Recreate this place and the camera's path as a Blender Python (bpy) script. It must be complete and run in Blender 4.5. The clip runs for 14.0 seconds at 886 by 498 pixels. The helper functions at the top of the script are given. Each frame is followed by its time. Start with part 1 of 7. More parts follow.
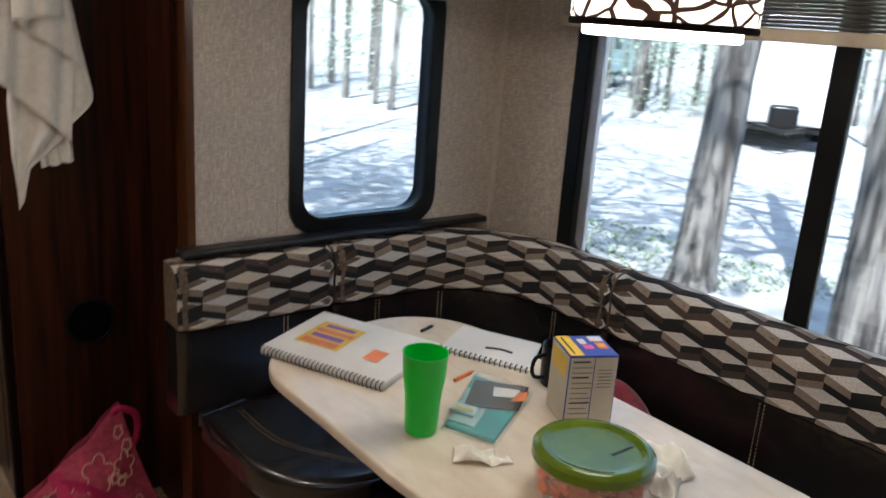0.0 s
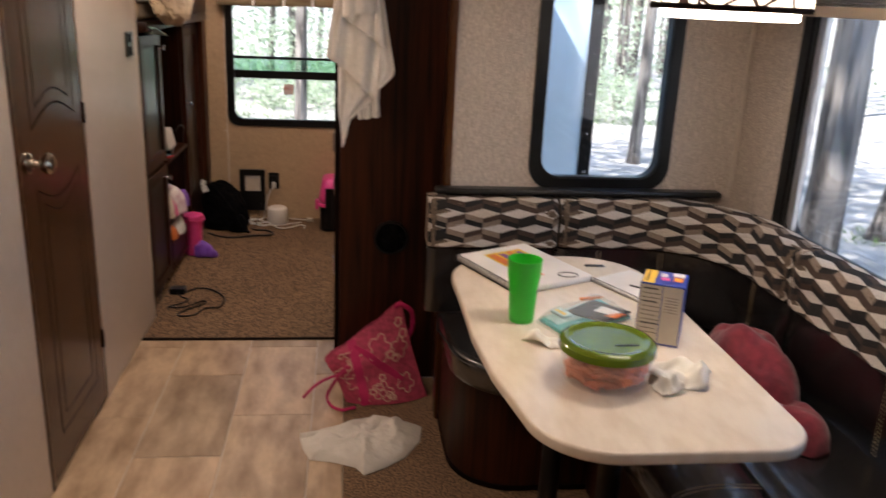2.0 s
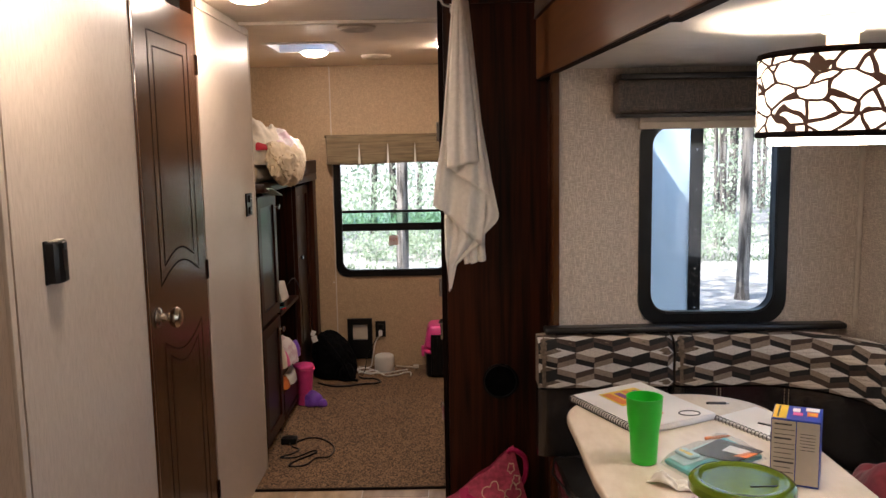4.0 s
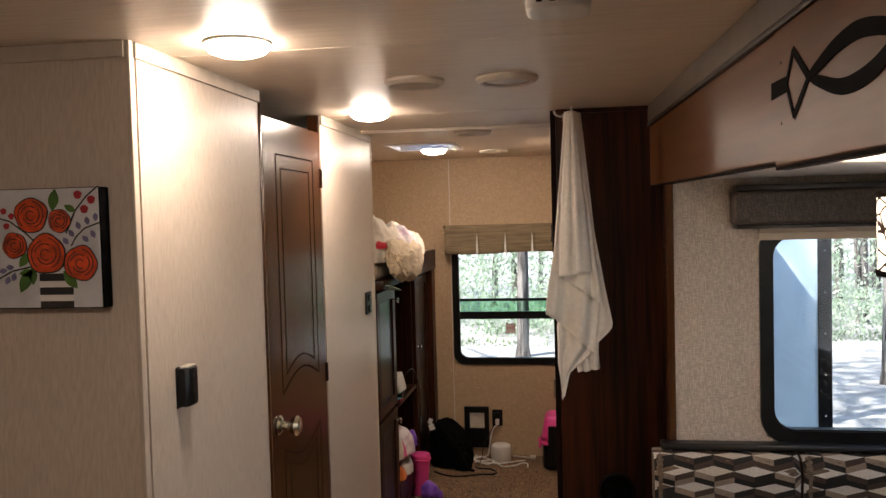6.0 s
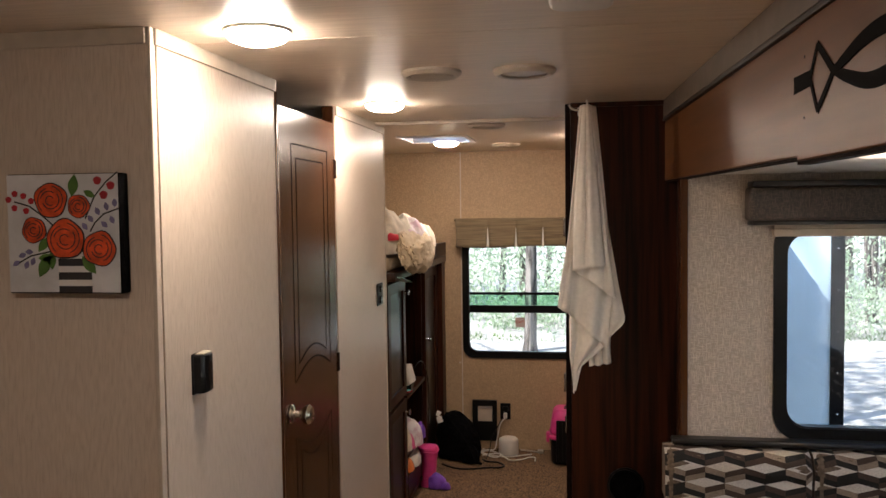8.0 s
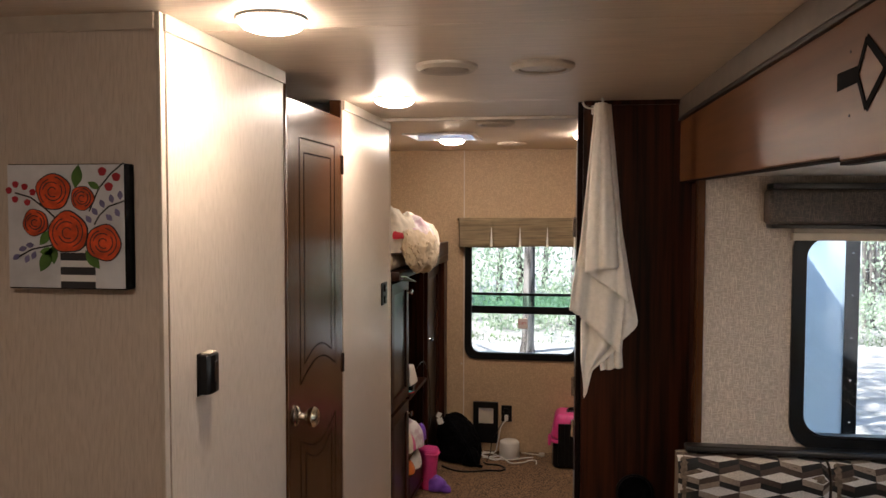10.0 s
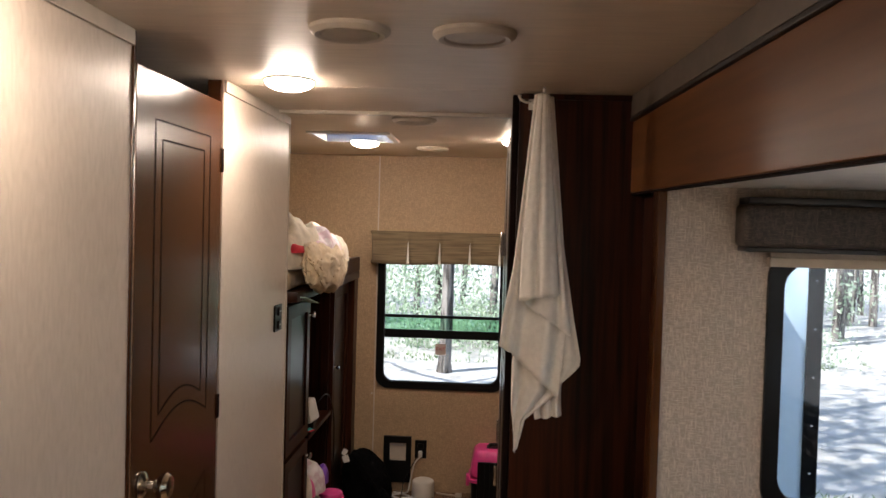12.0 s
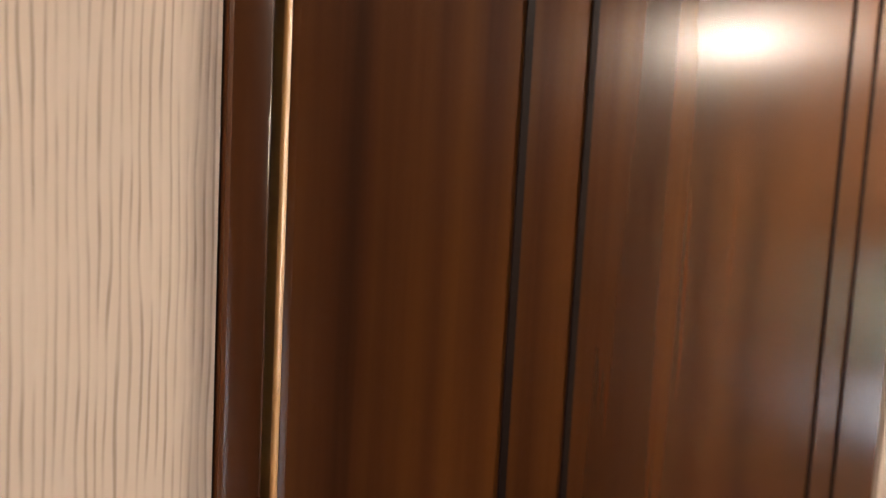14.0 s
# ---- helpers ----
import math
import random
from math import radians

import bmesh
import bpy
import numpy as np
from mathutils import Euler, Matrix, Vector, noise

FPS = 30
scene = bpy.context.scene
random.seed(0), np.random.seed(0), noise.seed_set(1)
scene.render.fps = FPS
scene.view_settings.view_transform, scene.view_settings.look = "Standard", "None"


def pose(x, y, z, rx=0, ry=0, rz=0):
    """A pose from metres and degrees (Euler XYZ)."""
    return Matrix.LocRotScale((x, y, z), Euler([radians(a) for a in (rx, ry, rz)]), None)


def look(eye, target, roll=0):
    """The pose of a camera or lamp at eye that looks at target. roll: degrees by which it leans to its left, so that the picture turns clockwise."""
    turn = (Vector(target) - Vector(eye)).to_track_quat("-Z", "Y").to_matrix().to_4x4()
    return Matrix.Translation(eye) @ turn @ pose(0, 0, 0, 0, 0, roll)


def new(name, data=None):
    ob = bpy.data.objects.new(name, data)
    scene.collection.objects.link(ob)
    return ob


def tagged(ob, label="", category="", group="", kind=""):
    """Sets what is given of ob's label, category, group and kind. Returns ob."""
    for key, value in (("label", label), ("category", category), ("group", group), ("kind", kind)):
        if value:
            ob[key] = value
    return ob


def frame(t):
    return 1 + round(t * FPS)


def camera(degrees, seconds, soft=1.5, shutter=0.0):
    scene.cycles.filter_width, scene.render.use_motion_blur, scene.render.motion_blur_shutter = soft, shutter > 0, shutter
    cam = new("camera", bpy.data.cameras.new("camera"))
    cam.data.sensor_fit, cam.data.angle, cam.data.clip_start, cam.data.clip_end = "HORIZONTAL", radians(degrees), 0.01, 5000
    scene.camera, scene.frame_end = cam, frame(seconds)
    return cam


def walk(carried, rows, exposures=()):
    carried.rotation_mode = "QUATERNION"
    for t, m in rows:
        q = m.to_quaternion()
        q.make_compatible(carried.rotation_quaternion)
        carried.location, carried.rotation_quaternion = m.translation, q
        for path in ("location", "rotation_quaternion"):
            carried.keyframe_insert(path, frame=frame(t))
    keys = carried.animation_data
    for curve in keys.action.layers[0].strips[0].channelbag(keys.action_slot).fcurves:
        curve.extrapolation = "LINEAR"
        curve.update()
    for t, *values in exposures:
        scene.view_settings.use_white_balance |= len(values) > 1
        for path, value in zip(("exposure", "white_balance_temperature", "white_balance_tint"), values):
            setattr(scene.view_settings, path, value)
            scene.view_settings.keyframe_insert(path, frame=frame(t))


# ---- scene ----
cam = camera(57.0, 14.0, soft=1.5, shutter=0.3)
# seconds, eye, what it looks at, roll
PATH = [
    (0, (0.472, 1.968, 1.505), (1.684, 3.462, 0.956), 4.1),
    (0.5, (0.658, 1.687, 1.453), (1.463, 3.404, 0.817), 7.4),
    (1, (0.706, 1.407, 1.496), (1.157, 3.244, 0.845), 2.4),
    (1.5, (0.743, 1.201, 1.441), (1.185, 3.05, 0.819), 3.4),
    (2, (0.888, 1.222, 1.516), (1.126, 3.116, 0.92), 2.6),
    (2.2, (0.884, 1.178, 1.541), (1.011, 3.094, 0.983), 1.6),
    (4.3, (0.857, 1.218, 1.501), (0.84, 3.204, 1.26), -0.7),
    (4.5, (0.855, 1.222, 1.593), (0.787, 3.2, 1.309), 0.5),
    (5, (0.863, 1.199, 1.658), (0.609, 3.179, 1.549), -0.6),
    (5.5, (0.884, 1.182, 1.656), (0.603, 3.16, 1.575), -1.2),
    (6, (0.899, 1.184, 1.65), (0.599, 3.16, 1.569), -1.5),
    (6.5, (0.893, 1.179, 1.644), (0.587, 3.154, 1.559), -1.6),
    (7, (0.892, 1.174, 1.642), (0.582, 3.148, 1.554), -1.5),
    (7.5, (0.897, 1.169, 1.641), (0.584, 3.142, 1.548), -0.9),
    (8, (0.879, 1.179, 1.643), (0.561, 3.151, 1.548), -0.7),
    (8.5, (0.845, 1.219, 1.633), (0.522, 3.19, 1.535), -0.1),
    (11, (0.795, 1.26, 1.643), (0.528, 3.24, 1.553), 0.4),
    (11.5, (0.742, 1.395, 1.635), (0.626, 3.391, 1.579), 0.6),
    (12, (0.783, 1.773, 1.63), (0.673, 3.769, 1.571), 1.6),
    (12.5, (0.668, 2.135, 1.564), (0.305, 4.097, 1.431), 2.1),
    (13, (0.503, 2.565, 1.549), (-0.139, 4.445, 1.317), 5.0),
    (13.3, (0.373, 2.912, 1.542), (-0.511, 4.696, 1.353), 4.8),
    (13.5, (0.329, 3.129, 1.553), (-0.773, 4.793, 1.42), 4.3),
    (13.8, (0.246, 3.343, 1.621), (-1.078, 4.829, 1.424), 3.4),
    (14, (0.212, 3.396, 1.629), (-1.209, 4.789, 1.428), 3.0),
]


walk(cam, [(t, look(eye, target, roll)) for t, eye, target, roll in PATH],
     exposures=[(0.0, 1.55, 5450, 6), (0.5, 1.05, 5750, 10), (1.0, 1.6, 6200, 14), (1.5, 1.8, 6200, 16), (2.0, 1.9, 6200, 17), (4.5, 1.75, 6120, 14), (5.0, 1.7, 6150, 13), (8.0, 1.75, 6070, 12), (12.0, 1.55, 6020, 12), (12.5, 1.45, 6020, 13), (13.0, 1.65, 5850, 10), (13.5, 1.9, 5800, 12), (14.0, 2.5, 6100, 12)])

# ---------------------------------------------------------------- light
world = bpy.data.worlds.new("sky")
scene.world = world
world.use_nodes = True
wn = world.node_tree
sky = wn.nodes.new("ShaderNodeTexSky")
sky.sky_type, sky.sun_disc = "NISHITA", False
SUN = Vector((-0.52, -0.36, 0.77)).normalized()   # towards the sun
sky.sun_elevation, sky.sun_rotation = math.asin(SUN.z), math.atan2(SUN.x, SUN.y)
wn.nodes["Background"].inputs["Strength"].default_value = 0.15
wn.links.new(sky.outputs[0], wn.nodes["Background"].inputs["Color"])
sun = new("sun", bpy.data.lights.new("sun", "SUN"))
sun.data.energy, sun.data.angle, sun.data.color = 5.0, radians(0.5), (1.0, 0.95, 0.88)
sun.matrix_world = look(SUN * 10, (0, 0, 0))
LAMP_POWER, SHADE_POWER = 44.0, 2.2


# ---------------------------------------------------------------- materials
def shader(name):
    m = bpy.data.materials.new(name)
    m.use_nodes = True
    nt = m.node_tree
    return m, nt, nt.nodes["Principled BSDF"]


def mat(name, color, rough=0.5, metal=0.0, vary=0.12, scale=18.0, bump=0.0, bscale=120.0, stretch=(1, 1, 1), second=None, spec=0.5,
        emit=None, power=0.0, contrast=(0.35, 0.65), sheen=0.0, coat=0.0, bdist=0.002):
    """A surface with colour variation at two scales and fine relief, in object space at real size."""
    m, nt, p = shader(name)
    p.inputs["Roughness"].default_value, p.inputs["Metallic"].default_value = rough, metal
    p.inputs["Specular IOR Level"].default_value = spec
    p.inputs["Sheen Weight"].default_value = sheen
    p.inputs["Coat Weight"].default_value = coat
    tc = nt.nodes.new("ShaderNodeTexCoord")
    mp = nt.nodes.new("ShaderNodeMapping")
    mp.inputs["Scale"].default_value = stretch
    nt.links.new(tc.outputs["Object"], mp.inputs["Vector"])
    n1 = nt.nodes.new("ShaderNodeTexNoise")
    n1.inputs["Scale"].default_value, n1.inputs["Detail"].default_value = scale, 5.0
    nt.links.new(mp.outputs[0], n1.inputs["Vector"])
    n2 = nt.nodes.new("ShaderNodeTexNoise")
    n2.inputs["Scale"].default_value, n2.inputs["Detail"].default_value = 2.3, 3.0
    nt.links.new(tc.outputs["Object"], n2.inputs["Vector"])
    ramp = nt.nodes.new("ShaderNodeValToRGB")
    dark = second or tuple(c * (1 - 2 * vary) for c in color)
    lite = color if second else tuple(min(1, c * (1 + vary)) for c in color)
    ramp.color_ramp.elements[0].position, ramp.color_ramp.elements[1].position = contrast
    ramp.color_ramp.elements[0].color, ramp.color_ramp.elements[1].color = (*dark, 1), (*lite, 1)
    nt.links.new(n1.outputs["Fac"], ramp.inputs[0])
    mix = nt.nodes.new("ShaderNodeMix")
    mix.data_type, mix.blend_type = "RGBA", "MULTIPLY"
    mix.inputs["Factor"].default_value = 0.25
    nt.links.new(ramp.outputs[0], mix.inputs["A"])
    nt.links.new(n2.outputs["Fac"], mix.inputs["B"])
    nt.links.new(mix.outputs["Result"], p.inputs["Base Color"])
    if bump:
        b = nt.nodes.new("ShaderNodeBump")
        b.inputs["Strength"].default_value, b.inputs["Distance"].default_value = bump, bdist
        n3 = nt.nodes.new("ShaderNodeTexNoise")
        n3.inputs["Scale"].default_value, n3.inputs["Detail"].default_value = bscale, 3.0
        nt.links.new(mp.outputs[0], n3.inputs["Vector"])
        nt.links.new(n3.outputs["Fac"], b.inputs["Height"])
        nt.links.new(b.outputs[0], p.inputs["Normal"])
    if emit:
        p.inputs["Emission Color"].default_value, p.inputs["Emission Strength"].default_value = (*emit, 1), power
    return m


def glass(name, tint=(0.96, 0.98, 0.97), ior=1.02):
    m, nt, p = shader(name)
    p.inputs["Base Color"].default_value = (*tint, 1)
    p.inputs["Transmission Weight"].default_value, p.inputs["Roughness"].default_value, p.inputs["IOR"].default_value = 1.0, 0.0, ior
    return m


def striated(name, light, dark, pitch, bump=0.3, rough=0.5):
    """Wallpaper pressed with fine, wavering upright lines about a pitch apart."""
    m, nt, p = shader(name)
    p.inputs["Roughness"].default_value, p.inputs["Specular IOR Level"].default_value = rough, 0.36
    tc, sep, add, comb = [nt.nodes.new("ShaderNode" + k) for k in ("TexCoord", "SeparateXYZ", "Math", "CombineXYZ")]
    nt.links.new(tc.outputs["Object"], sep.inputs[0])
    nt.links.new(sep.outputs["X"], add.inputs[0])
    nt.links.new(sep.outputs["Y"], add.inputs[1])
    flat_z = nt.nodes.new("ShaderNodeMath")
    flat_z.operation = "MULTIPLY"
    flat_z.inputs[1].default_value = 0.16
    nt.links.new(sep.outputs["Z"], flat_z.inputs[0])
    nt.links.new(add.outputs[0], comb.inputs["X"])
    nt.links.new(flat_z.outputs[0], comb.inputs["Z"])
    w = nt.nodes.new("ShaderNodeTexWave")
    w.wave_type, w.bands_direction, w.wave_profile = "BANDS", "X", "SIN"
    for key, value in (("Scale", 0.314 / pitch), ("Distortion", 7.0), ("Detail", 2.0), ("Detail Scale", 0.55), ("Detail Roughness", 0.6)):
        w.inputs[key].default_value = value
    nt.links.new(comb.outputs[0], w.inputs["Vector"])
    ramp = nt.nodes.new("ShaderNodeValToRGB")
    e = ramp.color_ramp.elements
    e[0].position, e[0].color = 0.06, (*dark, 1)
    e[1].position, e[1].color = 0.34, (*light, 1)
    nt.links.new(w.outputs["Fac"], ramp.inputs[0])
    gap, big = nt.nodes.new("ShaderNodeTexNoise"), nt.nodes.new("ShaderNodeTexNoise")
    gap.inputs["Scale"].default_value, big.inputs["Scale"].default_value = 150.0, 3.0
    nt.links.new(comb.outputs[0], gap.inputs["Vector"])
    nt.links.new(tc.outputs["Object"], big.inputs["Vector"])
    part_of, mix, tone = nt.nodes.new("ShaderNodeMapRange"), nt.nodes.new("ShaderNodeMix"), nt.nodes.new("ShaderNodeMix")
    part_of.inputs["From Min"].default_value, part_of.inputs["From Max"].default_value = 0.35, 0.62
    nt.links.new(gap.outputs["Fac"], part_of.inputs["Value"])
    mix.data_type, tone.data_type, tone.blend_type = "RGBA", "RGBA", "MULTIPLY"
    mix.inputs["A"].default_value, tone.inputs["Factor"].default_value = (*light, 1), 0.12
    nt.links.new(part_of.outputs[0], mix.inputs["Factor"])
    nt.links.new(ramp.outputs[0], mix.inputs["B"])
    nt.links.new(mix.outputs["Result"], tone.inputs["A"])
    nt.links.new(big.outputs["Fac"], tone.inputs["B"])
    nt.links.new(tone.outputs["Result"], p.inputs["Base Color"])
    b = nt.nodes.new("ShaderNodeBump")
    b.inputs["Strength"].default_value, b.inputs["Distance"].default_value = bump, 0.0006
    nt.links.new(w.outputs["Fac"], b.inputs["Height"])
    nt.links.new(b.outputs[0], p.inputs["Normal"])
    return m


def linen(name, light, dark, scale=260.0):
    """Vinyl wallpaper printed like coarse linen: crossed threads of two tones."""
    m, nt, p = shader(name)
    p.inputs["Roughness"].default_value = 0.55
    tc = nt.nodes.new("ShaderNodeTexCoord")
    fac = []
    for st in ((0.13, 0.13, 1.0), (1.0, 1.0, 0.13)):
        mp, n = nt.nodes.new("ShaderNodeMapping"), nt.nodes.new("ShaderNodeTexNoise")
        mp.inputs["Scale"].default_value = st
        n.inputs["Scale"].default_value, n.inputs["Detail"].default_value = scale, 2.0
        nt.links.new(tc.outputs["Object"], mp.inputs["Vector"])
        nt.links.new(mp.outputs[0], n.inputs["Vector"])
        fac.append(n)
    mx = nt.nodes.new("ShaderNodeMath")
    mx.operation = "MAXIMUM"
    nt.links.new(fac[0].outputs["Fac"], mx.inputs[0])
    nt.links.new(fac[1].outputs["Fac"], mx.inputs[1])
    ramp = nt.nodes.new("ShaderNodeValToRGB")
    e = ramp.color_ramp.elements
    e[0].position, e[0].color = 0.48, (*dark, 1)
    e[1].position, e[1].color = 0.72, (*light, 1)
    nt.links.new(mx.outputs[0], ramp.inputs[0])
    nt.links.new(ramp.outputs[0], p.inputs["Base Color"])
    b = nt.nodes.new("ShaderNodeBump")
    b.inputs["Strength"].default_value, b.inputs["Distance"].default_value = 0.25, 0.001
    nt.links.new(mx.outputs[0], b.inputs["Height"])
    nt.links.new(b.outputs[0], p.inputs["Normal"])
    return m


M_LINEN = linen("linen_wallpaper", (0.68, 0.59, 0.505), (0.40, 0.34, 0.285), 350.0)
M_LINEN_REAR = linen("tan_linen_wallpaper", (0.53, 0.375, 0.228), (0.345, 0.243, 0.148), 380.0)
M_STRIE = striated("striated_wallpaper", (0.66, 0.565, 0.48), (0.39, 0.31, 0.245), 0.0027, 0.12, 0.38)
M_CEIL = mat("ceiling_panel", (0.77, 0.65, 0.525), 0.42, vary=0.05, scale=30, bump=0.05, bscale=300, stretch=(0.2, 3, 1), spec=0.40)
M_SLIDE_CEIL = mat("slide_ceiling", (0.74, 0.71, 0.66), 0.4, vary=0.03)
M_WOOD = mat("dark_wood_panel", (0.056, 0.0145, 0.0046), 0.38, scale=55, bump=0.08, bscale=160, stretch=(1, 1, 0.04), second=(0.010, 0.0034, 0.0017), spec=0.24)
M_WOOD_H = mat("header_wood", (0.15, 0.056, 0.016), 0.36, scale=30, bump=0.03, stretch=(1, 0.05, 1), second=(0.105, 0.037, 0.0105), spec=0.32)
M_DOOR = mat("door_wood", (0.090, 0.031, 0.0082), 0.22, scale=34, bump=0.03, bscale=140, stretch=(1, 1, 0.035), second=(0.030, 0.0098, 0.0045), contrast=(0.30, 0.66), spec=0.4)
M_BLACK = mat("black_plastic", (0.006, 0.006, 0.0065), 0.32, vary=0.1, spec=0.22)
M_TRIM = mat("black_trim", (0.010, 0.009, 0.009), 0.35, vary=0.1)
M_GROUT = mat("grout", (0.62, 0.56, 0.48), 0.6, vary=0.05)
M_CARPET = mat("carpet", (0.36, 0.215, 0.112), 0.95, scale=135, second=(0.045, 0.025, 0.014), bump=1.0, bscale=110, contrast=(0.40, 0.63), bdist=0.006)
M_LEATHER = mat("black_vinyl_leather", (0.011, 0.010, 0.0105), 0.27, vary=0.15, bump=0.40, bscale=11, bdist=0.012, spec=1.0, coat=0.35)
M_TABLE = mat("marbled_laminate", (0.87, 0.765, 0.63), 0.26, scale=11, second=(0.78, 0.665, 0.53), contrast=(0.35, 0.6), stretch=(2.4, 1, 1))
M_METAL = mat("black_metal", (0.006, 0.006, 0.006), 0.4, spec=0.25)
M_GLASS = glass("window_glass", ior=1.45)
M_WHITE = mat("white_plastic", (0.74, 0.71, 0.66), 0.4, vary=0.03)
M_CREAM = mat("cream_trim", (0.60, 0.52, 0.43), 0.45, vary=0.05)


# ---------------------------------------------------------------- building helpers
def bx(bm, x0, y0, z0, x1, y1, z1, bev=0.0, seg=2):
    r = bmesh.ops.create_cube(bm, size=1.0, matrix=Matrix.Translation(((x0 + x1) / 2, (y0 + y1) / 2, (z0 + z1) / 2)) @ Matrix.Diagonal((abs(x1 - x0), abs(y1 - y0), abs(z1 - z0), 1)))
    if bev:
        es = {e for v in r["verts"] for e in v.link_edges}
        bmesh.ops.bevel(bm, geom=list(es), offset=bev, segments=seg, affect="EDGES", profile=0.5)


def box(x0, y0, z0, x1, y1, z1, bev=0.0, seg=2):
    bm = bmesh.new()
    bx(bm, x0, y0, z0, x1, y1, z1, bev, seg)
    return bm


def cyl(bm, c, r, h, axis="z", r2=None, n=24):
    rot = {"z": Matrix(), "x": Matrix.Rotation(radians(90), 4, "Y"), "y": Matrix.Rotation(radians(-90), 4, "X")}[axis]
    bmesh.ops.create_cone(bm, cap_ends=True, segments=n, radius1=r, radius2=r if r2 is None else r2, depth=h, matrix=Matrix.Translation(c) @ rot)


def lathe(profile, c=(0, 0, 0), n=32, cap=True):
    """A turned shape: profile of (radius, height)."""
    bm = bmesh.new()
    rings = []
    for r, z in profile:
        rings.append([bm.verts.new((c[0] + r * math.cos(2 * math.pi * i / n), c[1] + r * math.sin(2 * math.pi * i / n), c[2] + z)) for i in range(n)])
    for a, b in zip(rings, rings[1:]):
        for i in range(n):
            bm.faces.new((a[i], a[(i + 1) % n], b[(i + 1) % n], b[i]))
    if cap:
        bm.faces.new(rings[0][::-1])
        bm.faces.new(rings[-1])
    return bm


def prism(pts, z0, z1, bev=0.0, seg=3):
    """An upright slab over the outline pts (x, y)."""
    bm = bmesh.new()
    f = bm.faces.new([bm.verts.new((x, y, z0)) for x, y in pts])
    r = bmesh.ops.extrude_face_region(bm, geom=[f])
    vs = [v for v in r["geom"] if isinstance(v, bmesh.types.BMVert)]
    for v in vs:
        v.co.z = z1
    bmesh.ops.recalc_face_normals(bm, faces=bm.faces)
    if bev:
        es = [e for e in bm.edges if abs(e.verts[0].co.z - e.verts[1].co.z) < 1e-6]
        bmesh.ops.bevel(bm, geom=es, offset=bev, segments=seg, affect="EDGES", profile=0.5)
    return bm


def tube(points, r, n=8, closed=False, smooth=3):
    """A round bar or cable along points, rounded by a spline."""
    pts = [Vector(p) for p in points]
    fine = []
    m = len(pts)
    for i in range(m if closed else m - 1):
        p0, p1, p2, p3 = (pts[(i - 1) % m], pts[i], pts[(i + 1) % m], pts[(i + 2) % m]) if closed else (pts[max(i - 1, 0)], pts[i], pts[i + 1], pts[min(i + 2, m - 1)])
        for k in range(smooth):
            t = k / smooth
            fine.append(0.5 * ((2 * p1) + (p2 - p0) * t + (2 * p0 - 5 * p1 + 4 * p2 - p3) * t * t + (3 * p1 - p0 - 3 * p2 + p3) * t ** 3))
    if not closed:
        fine.append(pts[-1])
    bm = bmesh.new()
    rings = []
    for i, p in enumerate(fine):
        d = (fine[(i + 1) % len(fine)] - fine[i - 1]) if closed else (fine[min(i + 1, len(fine) - 1)] - fine[max(i - 1, 0)])
        q = d.to_track_quat("Z", "Y")
        rings.append([bm.verts.new(p + q @ Vector((r * math.cos(2 * math.pi * k / n), r * math.sin(2 * math.pi * k / n), 0))) for k in range(n)])
    pairs = list(zip(rings, rings[1:])) + ([(rings[-1], rings[0])] if closed else [])
    for a, b in pairs:
        for k in range(n):
            bm.faces.new((a[k], a[(k + 1) % n], b[(k + 1) % n], b[k]))
    if not closed:
        bm.faces.new(rings[0][::-1])
        bm.faces.new(rings[-1])
    return bm


def finish(name, bm, material, smooth=True):
    me = bpy.data.meshes.new(name)
    bmesh.ops.recalc_face_normals(bm, faces=bm.faces)
    bm.to_mesh(me)
    bm.free()
    me.materials.append(material)
    ob = new(name, me)
    if smooth:
        me.set_sharp_from_angle(angle=radians(38))
        whole_area = sum(p.area for p in me.polygons)
        for p in me.polygons:
            p.use_smooth = p.area < 0.10 * whole_area   # broad flat faces stay flat beside their rounded edges
    return ob


def part(name, bm, material, parent, label="", smooth=True):
    ob = finish(name, bm, material, smooth)
    ob.parent = parent
    up, o = parent, Vector((0, 0, 0))
    while up:
        o, up = o + up.location, up.parent
    ob.data.transform(Matrix.Translation(-o))
    if label:
        tagged(ob, label)
    return ob


def thing(name, loc, label, category, group="", kind=""):
    ob = new(name)
    ob.empty_display_size = 0.05
    ob.location = loc
    return tagged(ob, label, category, group, kind)


def whole(name, bm, material, label, category, group="", kind="", smooth=True):
    return tagged(finish(name, bm, material, smooth), label, category, group, kind)


def setting(name, bm, material, label="", smooth=False):
    return tagged(finish(name, bm, material, smooth), label, "", "", "structure")


def rounded(w, h, r, n=6):
    """Outline of a rounded rectangle round the origin."""
    out = []
    for cx, cy, a0 in ((w / 2 - r, h / 2 - r, 0), (-w / 2 + r, h / 2 - r, 90), (-w / 2 + r, -h / 2 + r, 180), (w / 2 - r, -h / 2 + r, 270)):
        for i in range(n + 1):
            a = radians(a0 + 90 * i / n)
            out.append((cx + r * math.cos(a), cy + r * math.sin(a)))
    return out


